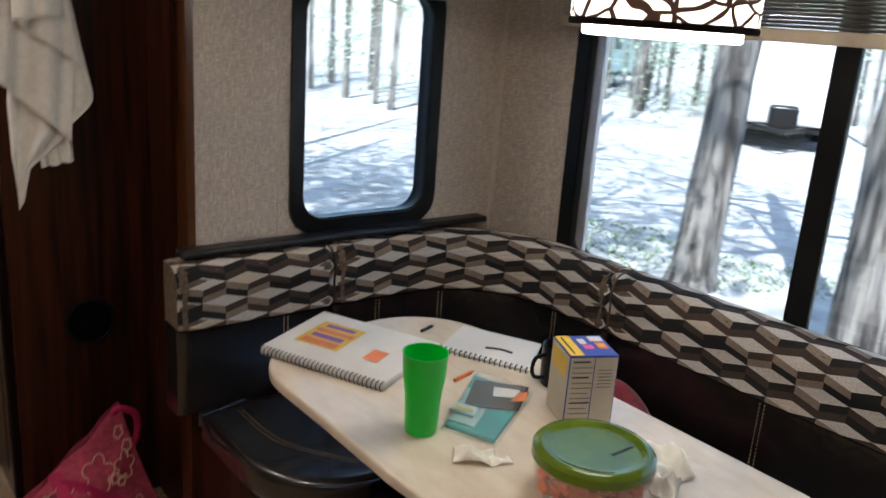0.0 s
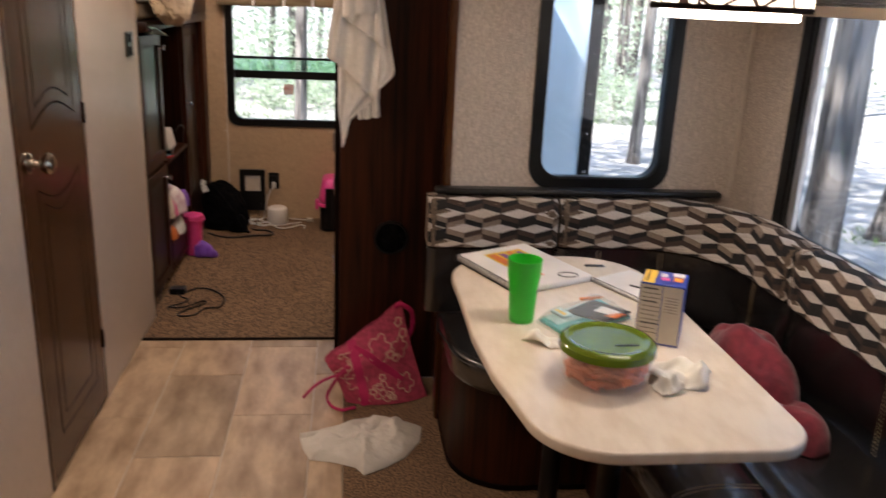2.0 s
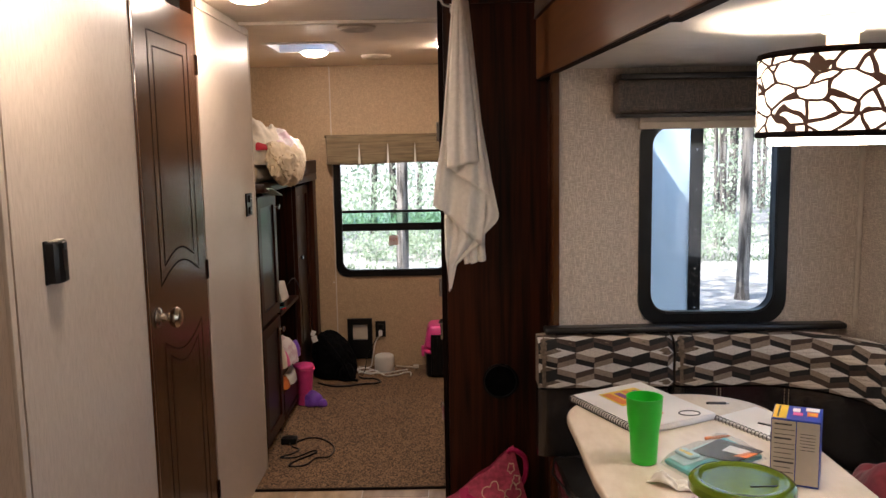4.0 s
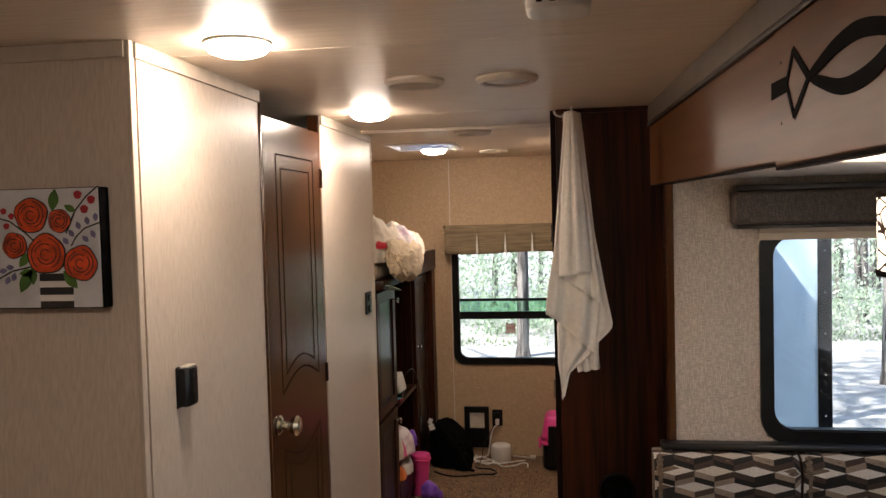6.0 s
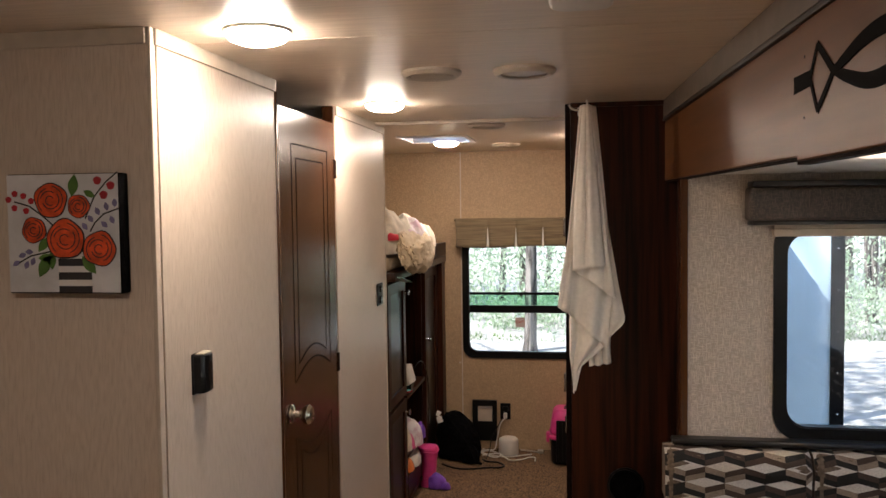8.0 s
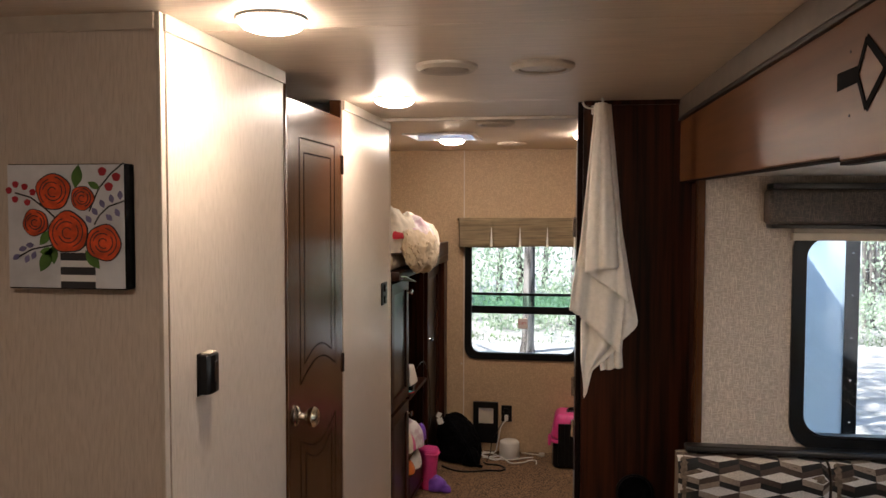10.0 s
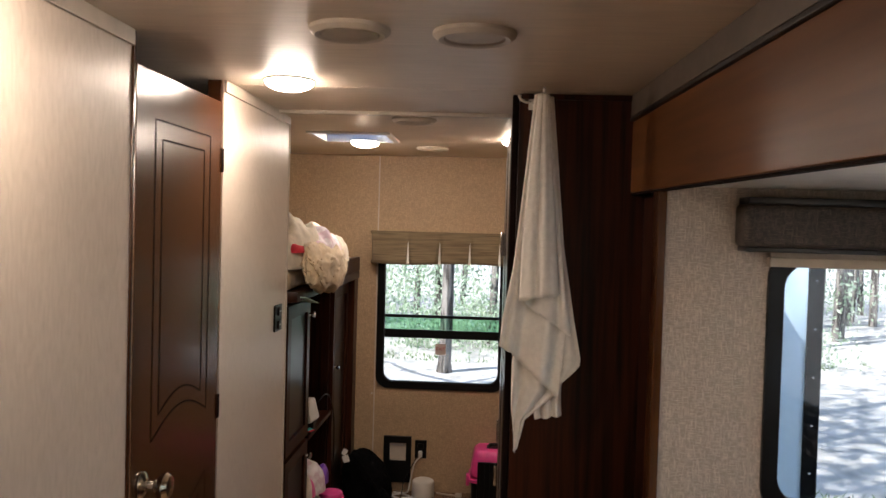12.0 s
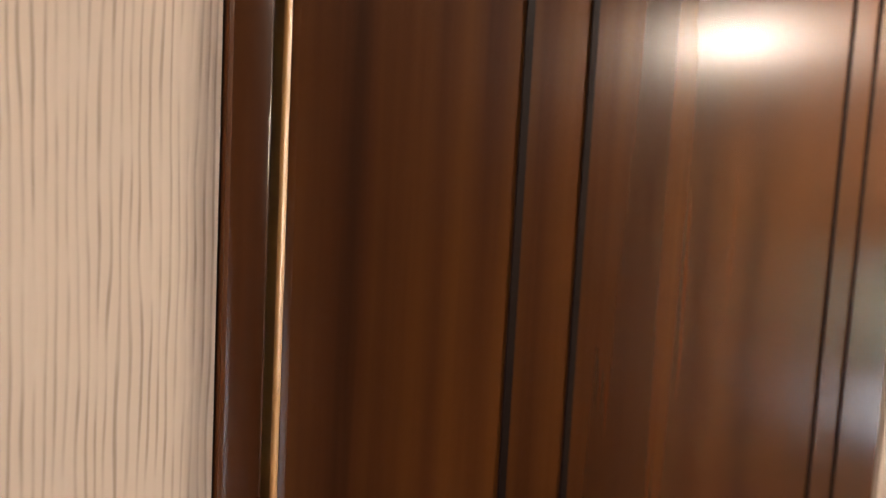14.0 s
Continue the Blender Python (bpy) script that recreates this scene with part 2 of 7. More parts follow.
def ring(outer, inner, d0, d1):
    """A frame between two outlines of equal count, from depth d0 to d1 (third axis)."""
    bm = bmesh.new()
    n = len(outer)
    q = [[bm.verts.new((x, y, d)) for x, y in o] for o, d in ((outer, d0), (outer, d1), (inner, d1), (inner, d0))]
    for a, b in zip(q, q[1:] + q[:1]):
        for i in range(n):
            bm.faces.new((a[i], a[(i + 1) % n], b[(i + 1) % n], b[i]))
    return bm


def stand(bm, m):
    bmesh.ops.transform(bm, matrix=m, verts=bm.verts)
    return bm


FACE_S = Matrix(((1, 0, 0, 0), (0, 0, 1, 0), (0, 1, 0, 0), (0, 0, 0, 1)))   # outline x, z; depth along y
FACE_W = Matrix(((0, 0, 1, 0), (1, 0, 0, 0), (0, 1, 0, 0), (0, 0, 0, 1)))   # outline y, z; depth along x

M_BAND = mat("header_band", (0.13, 0.10, 0.078), 0.5, vary=0.08)
M_FABRIC_SOLID = mat("dark_upholstery", (0.15, 0.11, 0.075), 0.8, vary=0.2, scale=90)
M_TONES = {
    "cream": mat("weave_cream", (0.62, 0.55, 0.46), 0.85, vary=0.12, scale=300, bump=0.4, bscale=600, sheen=0.2),
    "pale": mat("weave_pale_grey", (0.66, 0.62, 0.57), 0.85, vary=0.12, scale=300, bump=0.4, bscale=600, sheen=0.2),
    "taupe": mat("weave_taupe", (0.27, 0.21, 0.16), 0.85, vary=0.15, scale=300, bump=0.4, bscale=600, sheen=0.1),
    "brown": mat("weave_brown", (0.060, 0.036, 0.025), 0.85, vary=0.15, scale=300, bump=0.4, bscale=600),
    "black": mat("weave_black", (0.009, 0.008, 0.008), 0.85, vary=0.2, scale=300, bump=0.4, bscale=600),
}
M_STITCH = mat("tan_thread", (0.50, 0.36, 0.20), 0.7, vary=0.1)
M_TOWEL = mat("white_terry", (0.95, 0.90, 0.82), 0.95, vary=0.03, scale=60, bump=0.2, bscale=500, sheen=0.3)
M_GREENCUP = mat("green_plastic", (0.03, 0.62, 0.03), 0.35, vary=0.04)
M_LID = mat("olive_lid", (0.125, 0.185, 0.010), 0.10, vary=0.05)
M_CARROT = mat("carrot", (0.80, 0.17, 0.035), 0.5, vary=0.15)
M_PAPER = mat("white_paper", (0.82, 0.80, 0.78), 0.8, vary=0.03, scale=8)
M_TISSUE = mat("tissue", (0.92, 0.88, 0.78), 0.95, vary=0.03, scale=40, bump=0.15, bscale=200)
M_AQUA = mat("pale_aqua_card", (0.45, 0.68, 0.70), 0.4, vary=0.1, scale=40)
M_TEAL = mat("teal_card", (0.05, 0.42, 0.44), 0.4, vary=0.1)
M_BLUE = mat("blue_carton", (0.02, 0.05, 0.36), 0.4, vary=0.06)
M_YELLOW = mat("yellow_print", (0.85, 0.55, 0.03), 0.45, vary=0.04)
M_ORANGE = mat("orange_print", (0.80, 0.22, 0.05), 0.45, vary=0.06)
M_PURPLE = mat("purple_print", (0.25, 0.07, 0.35), 0.45, vary=0.06)
M_PINKPRINT = mat("pink_print", (0.80, 0.12, 0.35), 0.45, vary=0.06)
M_FISH = mat("matt_black_paint", (0.006, 0.006, 0.006), 0.85, vary=0.1, spec=0.08)
M_INK = mat("dark_ink", (0.03, 0.03, 0.035), 0.6, vary=0.05)
M_CARTON = mat("carton_side", (0.62, 0.55, 0.45), 0.6, vary=0.04)
M_PINK = mat("hot_pink_plastic", (0.86, 0.075, 0.33), 0.35, vary=0.06)
M_PINKCLOTH = mat("pink_canvas", (0.55, 0.07, 0.14), 0.85, vary=0.15, scale=60, bump=0.4, bscale=400)
M_PINKBAND = mat("pink_webbing", (0.55, 0.012, 0.12), 0.7, vary=0.1)
M_PETAL = mat("cream_flower_print", (0.75, 0.50, 0.38), 0.85, vary=0.08)
M_MAROON = mat("maroon_fleece", (0.28, 0.035, 0.055), 0.95, vary=0.12, scale=40, bump=0.5, bscale=10, bdist=0.03, sheen=0.3)
M_BAGFILM = mat("white_plastic_film", (0.80, 0.75, 0.67), 0.38, vary=0.05, scale=10, bump=0.8, bscale=28, bdist=0.012)
M_VIOLET = mat("violet_plastic", (0.22, 0.08, 0.55), 0.35, vary=0.06)
M_BEDDING = mat("cream_bedding", (0.78, 0.70, 0.57), 0.95, vary=0.08, scale=25, bump=0.45, bscale=18, bdist=0.02, sheen=0.2)
M_BEIGEBED = mat("tan_comforter", (0.62, 0.49, 0.32), 0.95, vary=0.1, scale=25, bump=0.3, bscale=14, bdist=0.015, sheen=0.2)
M_PLAID = mat("pink_white_sheet", (0.80, 0.74, 0.76), 0.95, scale=22, second=(0.66, 0.50, 0.57), bump=0.45, bscale=18, bdist=0.02, contrast=(0.45, 0.55))
M_RED = mat("red_cloth", (0.60, 0.03, 0.05), 0.9, vary=0.1)
M_BLACKCLOTH = mat("black_nylon", (0.0035, 0.0035, 0.004), 0.9, spec=0.06, vary=0.2, scale=40, bump=0.7, bscale=20, bdist=0.03)
M_VALANCE = mat("olive_striped_fabric", (0.26, 0.20, 0.12), 0.9, scale=120, second=(0.15, 0.11, 0.065), stretch=(0.05, 0.05, 1), bump=0.3, bscale=300)
M_VAL_DARK = linen("dark_tweed", (0.135, 0.102, 0.078), (0.028, 0.020, 0.016), 480.0)
M_BRASS = mat("satin_nickel", (0.62, 0.55, 0.45), 0.22, metal=1.0, vary=0.05)
M_CHROME = mat("chrome", (0.7, 0.7, 0.7), 0.12, metal=1.0, vary=0.03)
M_ALU = mat("aluminium", (0.55, 0.55, 0.57), 0.35, metal=0.7, vary=0.05)
M_CREAMSHADE = mat("cream_shade_rail", (0.62, 0.52, 0.40), 0.5, vary=0.04)
M_PLEAT = mat("pleated_shade", (0.50, 0.47, 0.42), 0.8, vary=0.05)
M_GLOSSDOOR = mat("gloss_dark_panel", (0.012, 0.006, 0.004), 0.30, vary=0.2, scale=40, stretch=(1, 1, 0.05))
# Near black: tone of dark trim, and painted shade in grooves and slots.
M_GROOVE = mat("groove_shade_and_dark_trim", (0.008, 0.003, 0.002), 0.8, vary=0.1, spec=0.1)
M_EDGE = mat("raw_door_edge", (0.34, 0.18, 0.06), 0.4, scale=60, stretch=(1, 1, 0.05), vary=0.15)

# ---------------------------------------------------------------- structure
H = 2.035              # ceiling
XW, XE = -1.15, 1.22   # side walls of the trailer
YS, YN = -1.2, 6.564   # front and rear ends
SX, SY0, SY1 = 2.256, -0.6, 3.935   # slide-out: outer wall, near end, far end
SH = 1.747             # slide-out ceiling
PY = 4.27              # face of the wardrobe partition
CX = 0.885             # edge between tiles and carpet
TY = 4.661             # threshold of the bunk room
YA, YJ, YF, YE = 2.791, 3.513, 4.133, 4.911   # bath wall: corner, door jambs, end
GROUND = -0.80


def wall_with_hole(face, a0, a1, z0, z1, d0, d1, hole):
    """One wall sheet of outline a0..a1, z0..z1 and depth d0..d1 with an opening (a0, z0, a1, z1)."""
    outer = [(a0, z0), (a1, z0), (a1, z1), (a0, z1)]
    inner = [(hole[0], hole[1]), (hole[2], hole[1]), (hole[2], hole[3]), (hole[0], hole[3])]
    return stand(ring(outer, inner, d0, d1), face)


setting("floor_slide", box(CX, SY0, -0.10, SX, PY, 0.0), M_CARPET, "brown flecked loop carpet under the dinette")
RISE_Y, RISE = 5.98, 0.042     # the carpet climbs a little towards the rear wall
setting("floor_bunk_room", stand(prism([(TY, -0.10), (YN, -0.10), (YN, 0.003 + RISE), (RISE_Y, 0.003), (TY, 0.003)], XW, XE), Matrix(((0, 0, 1, 0), (1, 0, 0, 0), (0, 1, 0, 0), (0, 0, 0, 1)))), M_CARPET, "brown flecked loop carpet of the bunk room")
bm = bmesh.new()
BX0, BX1, BY0, BY1 = -0.95, -0.35, 3.30, 3.90   # unseen skylight of the bath, added to light it
for y0, y1 in ((YS, 0.52), (0.523, 1.75), (1.753, 2.98), (2.983, 4.212), (4.215, TY + 0.12)):
    if y0 > 2.9 and y1 < 4.3:
        bx(bm, BX1, y0, H, XE + 0.16, y1, H + 0.04, 0.0015, 1)
        for q in ((XW, y0, BX1, BY0), (XW, BY1, BX1, y1), (XW, BY0, BX0, BY1)):
            bx(bm, *q[:2], H, *q[2:], H + 0.04)
    else:
        bx(bm, XW, y0, H, XE + (0.16 if y0 < 4.1 else 0.0), y1, H + 0.04, 0.0015, 1)
for q in ((XW, YS, XE + 0.16, BY0), (XW, BY1, XE + 0.05, TY + 0.12), (XW, BY0, BX0, BY1), (BX1, BY0, XE + 0.16, BY1)):
    bx(bm, *q[:2], H + 0.004, *q[2:], H + 0.05)
setting("ceiling", bm, M_CEIL, "glossy beige ceiling panels with thin seams")
FX0, FX1, FY0, FY1 = -0.02, 0.325, 5.36, 5.71
bm = bmesh.new()
bx(bm, XW, TY + 0.12, H - 0.006, XE, FY0, H + 0.05)
bx(bm, XW, FY1, H - 0.006, XE, YN, H + 0.05)
bx(bm, XW, FY0, H - 0.006, FX0, FY1, H + 0.05)
bx(bm, FX1, FY0, H - 0.006, XE, FY1, H + 0.05)
setting("ceiling_bunk_room", bm, M_CEIL, "glossy beige ceiling of the bunk room")
setting("ceiling_slide", prism([(XE + 0.026 + (3.9 - SY1) * 0.0395, SY1), (XE + 0.026 + (3.9 - SY0) * 0.0395, SY0), (SX, SY0), (SX, SY1)], SH, SH + 0.05), M_SLIDE_CEIL, "white ceiling of the slide-out")
setting("trim_hall", box(0.0, 4.72, H - 0.014, 0.85, 4.755, H, 0.003), M_CREAM, "cream strip across the ceiling")

setting("wall_bath_front", box(XW, YA, 0, -0.004, YA + 0.03, H), M_STRIE, "beige striated wallpaper wall with a painting")
setting("wall_bath_side", box(-0.03, YA + 0.03, 0, 0, YJ, H), M_STRIE, "beige striated wallpaper wall beside the bath door")
setting("wall_bath_end", box(-0.03, YF, 0, 0, YE, H), M_STRIE, "beige striated wallpaper wall at the bunk room")
setting("wall_bath_back", box(XW, YE - 0.03, 0, -0.034, YE, H), M_STRIE, "beige wallpaper back wall of the bath")
setting("trim_bath_corner", box(-0.006, YA - 0.004, 0, 0.004, YA + 0.012, H, 0.002), M_CREAM, "cream corner strip")
setting("trim_bath_end", box(-0.034, YE, 0, 0.004, YE + 0.012, H - 0.006, 0.003), M_CREAM, "cream strip on the wall's end")
for nm, x0, y0, x1, y1 in (("trim_bath_top", 0, YA + 0.014, 0.008, YJ), ("trim_bath_top", 0, YF, 0.008, YE), ("trim_bath_top", -0.9, YA - 0.008, -0.007, YA)):
    setting(nm, box(x0, y0, H - 0.035, x1, y1, H, 0.002), M_CREAM, "cream batten under the ceiling")
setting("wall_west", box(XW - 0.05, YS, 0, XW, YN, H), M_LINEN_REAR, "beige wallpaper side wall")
setting("wall_south", box(XW, YS - 0.05, 0, XE, YS, H), M_LINEN, "beige wallpaper front wall")
RWX0, RWX1, RWZ0, RWZ1 = 0.140, 0.905, 0.655, 1.52
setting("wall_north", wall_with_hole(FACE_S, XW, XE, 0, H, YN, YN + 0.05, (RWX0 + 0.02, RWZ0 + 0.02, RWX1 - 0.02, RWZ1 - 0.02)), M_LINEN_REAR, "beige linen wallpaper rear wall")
setting("trim_rear_wall", box(0.130, YN - 0.004, 0, 0.137, YN, H - 0.006), M_CREAM, "thin batten on the rear wall")
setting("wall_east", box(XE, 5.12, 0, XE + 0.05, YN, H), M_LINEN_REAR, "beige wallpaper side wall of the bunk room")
setting("wall_east_front", box(XE, YS, 0, XE + 0.05, SY0, H), M_LINEN, "beige wallpaper side wall")
EWX0, EWX1, EWZ0, EWZ1 = 1.511, 2.010, 0.886, 1.60
setting("wall_slide_end", wall_with_hole(FACE_S, XE + 0.024, SX, 0, SH, SY1, SY1 + 0.05, (EWX0 + 0.02, EWZ0 + 0.02, EWX1 - 0.02, EWZ1 - 0.02)), M_LINEN, "beige linen wallpaper end wall of the slide-out")
OWY0, OWY1, OWZ0, OWZ1 = 1.60, 3.615, 0.80, 1.68
setting("wall_slide_side", wall_with_hole(FACE_W, SY0, SY1 + 0.05, 0, SH, SX, SX + 0.05, (OWY0 + 0.02, OWZ0 + 0.02, OWY1 - 0.02, OWZ1 - 0.02)), M_LINEN, "linen wallpaper long wall of the slide-out")
setting("wall_slide_near", box(XE + 0.05, SY0 - 0.05, 0, SX, SY0, SH), M_LINEN, "wallpaper near wall of the slide-out")
setting("trim_slide_end", box(XE + 0.002, SY1 - 0.012, 0, XE + 0.024, SY1 + 0.06, 1.735, 0.002), M_DOOR, "reddish wooden edge strip of the slide-out wall")
setting("trim_slide_batten", box(1.4775, SY1 - 0.0015, 0.89, 1.4825, SY1, SH), M_CREAM, "thin wallpaper batten")
setting("trim_slide_corner", box(SX - 0.014, SY1 - 0.014, 0.89, SX, SY1, SH, 0.004), M_CREAM, "cream corner strip of the slide-out")
# header over the slide-out
HK, SEAM = 0.0395, 2.70   # the header runs slightly askew, and its boards meet at SEAM


def askew(bm, sag=0.0):
    """Turns what was built along x = XE into the line of the header; its lower edge sags towards the kitchen."""
    for v in bm.verts:
        if v.co.z < 1.80:
            v.co.z -= sag * max(0.0, 4.0 - v.co.y)
        v.co.x += 0.002 + (3.9 - v.co.y) * HK
    return bm


setting("slide_header", askew(box(XE, SEAM, 1.742, XE + 0.022, PY, 1.956, 0.003), 0.010), M_WOOD_H, "stained wooden header over the slide-out opening")
setting("slide_header_near", askew(box(XE - 0.004, 0.2, 1.721, XE + 0.022, SEAM - 0.0005, 1.956, 0.003)), M_WOOD_H, "proud stained wooden header board")
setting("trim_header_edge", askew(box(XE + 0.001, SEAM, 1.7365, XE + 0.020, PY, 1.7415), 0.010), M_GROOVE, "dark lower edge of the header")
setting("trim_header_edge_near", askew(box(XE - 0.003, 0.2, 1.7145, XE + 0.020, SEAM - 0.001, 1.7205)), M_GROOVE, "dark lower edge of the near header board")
setting("trim_header_black", askew(box(XE - 0.008, 0.2, 1.957, XE + 0.05, PY, 1.968, 0.002)), M_TRIM, "black strip along the header")
setting("trim_header_top", askew(box(XE - 0.006, 0.2, 1.970, XE + 0.05, PY, H - 0.001)), M_BAND, "greyish brown band between header and ceiling")
setting("slide_header_end", box(XE, SY0, 1.72, XE + 0.30, 0.199, H - 0.001), M_WOOD_H, "stained wooden header end")
setting("wall_over_slide", box(XE + 0.31, SY0, SH + 0.051, XE + 0.34, SY1, H + 0.05), M_LINEN)
setting("wall_behind_slide", box(XE + 0.03, SY1 + 0.062, 0, XE + 0.05, PY - 0.002, 1.735), M_WOOD, "dark wooden return beside the slide-out")
bm = bmesh.new()
for q in ((XW - 0.05, YS - 0.05, XE + 0.40, BY0), (XW - 0.05, BY1, XE + 0.06, FY0), (XW - 0.05, FY1, XE + 0.06, YN + 0.05), (XW - 0.05, BY0, BX0, BY1), (BX1, BY0, XE + 0.40, BY1), (XW - 0.05, FY0, FX0, FY1), (FX1, FY0, XE + 0.06, FY1)):
    bx(bm, q[0], q[1], H + 0.09, q[2], q[3], H + 0.14)
setting("wall_roof", bm, M_WHITE, "white roof skin")


# ---------------------------------------------------------------- windows
def window(name, face, a0, a1, z0, z1, d, glass_d, out, label, bars=(), r=0.075, w=0.040, extra=None):
    """A rounded black frame in a wall face at depth d, going through to glass_d; bars: (a0, z0, a1, z1) boxes."""
    ca, cz = (a0 + a1) / 2, (z0 + z1) / 2
    root = thing(name, (0, 0, 0), label, "window", kind="structure")
    o = [(x + ca, y + cz) for x, y in rounded(a1 - a0, z1 - z0, r, 8)]
    i = [(x + ca, y + cz) for x, y in rounded(a1 - a0 - 2 * w, z1 - z0 - 2 * w, r - w * 0.45, 8)]
    i2 = [(x + ca, y + cz) for x, y in rounded(a1 - a0 - 2 * w + 0.012, z1 - z0 - 2 * w + 0.012, r - w * 0.4, 8)]
    part("window_frame", stand(ring(o, i, d - 0.010 * out, d + 0.052 * out), face), M_BLACK, root, "glossy black rounded window frame")
    part("window_seal", stand(ring(i2, [(x * 0.985 + ca * 0.015, y * 0.985 + cz * 0.015) for x, y in i], d - 0.004 * out, d + 0.02 * out), face), M_TRIM, root)
    for b in bars:
        part("window_bar", stand(box(b[0], b[1], glass_d - 0.012, b[2], b[3], glass_d + 0.006, 0.003), face), M_BLACK, root)
    pane = part("pane", stand(box(a0 + w * 0.7, z0 + w * 0.7, glass_d, a1 - w * 0.7, z1 - w * 0.7, glass_d + 0.003), face), M_GLASS, root, "clear window pane", smooth=False)
    pane.visible_shadow = False
    return root


window("window_rear", FACE_S, RWX0, RWX1, RWZ0, RWZ1, YN, YN + 0.03, 1, "black-framed rear window with a sliding lower sash",
       [(RWX0 + 0.03, 0.955, RWX1 - 0.03, 1.005), (RWX0 + 0.03, 1.075, RWX1 - 0.03, 1.093)])
window("window_slide_end", FACE_S, EWX0, EWX1, EWZ0, EWZ1, SY1, SY1 + 0.03, 1, "black-framed narrow window with rounded corners", r=0.085)
wsl = window("window_dinette", FACE_W, OWY0, OWY1, OWZ0, OWZ1, SX, SX + 0.03, 1, "wide black-framed dinette window with an upright bar",
             [(2.825, OWZ0 + 0.03, 2.885, OWZ1 - 0.03)], w=0.048)
part("track", box(SX + 0.004, OWY1 - 0.092, OWZ0 + 0.05, SX + 0.024, OWY1 - 0.052, OWZ1 - 0.04, 0.004), M_ALU, wsl, "bare aluminium window track")

wr = bpy.data.objects["window_rear"]
ov = part("sash_overlap", box(RWX0 + 0.045, YN + 0.036, 1.004, RWX1 - 0.045, YN + 0.040, 1.078), glass("green_tinted_glass", (0.42, 0.66, 0.52), 1.3), wr, "green tinted strip of doubled glass", smooth=False)
ov.visible_shadow = False
part("sticker", box(0.488, YN + 0.0245, 0.858, 0.552, YN + 0.0262, 0.924, 0), mat("pale_sticker", (0.62, 0.52, 0.50), 0.6, vary=0.05), wr, "small pale exit sticker", smooth=False)
word = bpy.data.curves.new("exit_word", "FONT")
word.body, word.size, word.align_x, word.align_y = "EXIT", 0.026, "CENTER", "CENTER"
tmp = new("exit_word", word)
letters = bpy.data.meshes.new_from_object(tmp.evaluated_get(bpy.context.evaluated_depsgraph_get()))
bpy.data.objects.remove(tmp)
bm = bmesh.new()
bm.from_mesh(letters)
bpy.data.meshes.remove(letters)
part("lettering", stand(bm, Matrix.Translation((0.520, YN + 0.0238, 0.893)) @ Matrix.Rotation(radians(90), 4, "X")), mat("red_lettering", (0.45, 0.03, 0.04), 0.6, vary=0.03), wr, "red word on the sticker", smooth=False)

# rear valance: pleated cloth over a board
val = thing("window_valance", (0.525, YN - 0.05, 1.40), "olive striped pleated window valance over the rear window", "valance")
bm = bmesh.new()
nx = 120
cols = []
for k in range(nx + 1):
    u = k / nx
    x = 0.098 + u * 0.856
    side = min(u, 1 - u)
    dy = -0.085 if side > 0.012 else -0.085 * side / 0.012
    gap = min(abs(u - c) for c in (0.262, 0.476, 0.679, 0.88))
    pinch = 0.022 * math.exp(-(gap / 0.012) ** 2)
    cols.append([(x + (0.008 * math.sin(9 * u + 3 * v)) * (1 - v), YN + dy - 0.012 * (1 - v) + pinch * (1 - v * 0.9) + 0.004 * math.sin(40 * u) * (1 - v), 1.40 + v * 0.187 - 0.006 * math.sin(7 * u) * (1 - v)) for v in (0, 0.15, 0.35, 0.6, 0.8, 0.82, 1.0)])
vs = [[bm.verts.new(p) for p in c] for c in cols]
for a, b in zip(vs, vs[1:]):
    for i in range(6):
        bm.faces.new((a[i], b[i], b[i + 1], a[i + 1]))
cl = part("cloth", bm, M_VALANCE, val)
cl.modifiers.new("thick", "SOLIDIFY").thickness = 0.004
part("board", box(0.10, YN - 0.08, 1.57, 0.95, YN - 0.002, 1.586), M_VALANCE, val)
for c in (0.262, 0.476, 0.679, 0.88):
    cxp = 0.098 + c * 0.856
    part("pleat_insert", stand(prism([(cxp - 0.008, 1.401), (cxp + 0.008, 1.401), (cxp + 0.001, 1.525), (cxp - 0.001, 1.525)], YN - 0.0985, YN - 0.094), FACE_S), M_PAPER, val, "white pleat insert", smooth=False)

# box valance and roller shade on the slide-out end window
vb = thing("box_valance", (1.76, SY1 - 0.05, 1.60), "dark brown tweed box valance above the end window", "valance")
part("front_panel", box(1.420, SY1 - 0.095, 1.597, 2.10, SY1 - 0.001, 1.704, 0.012, 3), M_VAL_DARK, vb)
part("lower_lip", box(1.43, SY1 - 0.075, 1.584, 2.08, SY1 - 0.001, 1.5965, 0.002), M_TRIM, vb)
part("upper_lip", box(1.430, SY1 - 0.088, 1.7045, 2.09, SY1 - 0.001, 1.722, 0.002), M_TRIM, vb)
sh = thing("roller_shade", (1.76, SY1 - 0.03, 1.57), "cream roller shade rail under the box valance", "window shade")
part("bottom_rail", box(1.503, SY1 - 0.036, 1.546, 2.03, SY1 - 0.012, 1.571, 0.003), M_CREAMSHADE, sh)
part("cloth", box(1.508, SY1 - 0.028, 1.570, 2.025, SY1 - 0.022, 1.586), M_CREAMSHADE, sh)
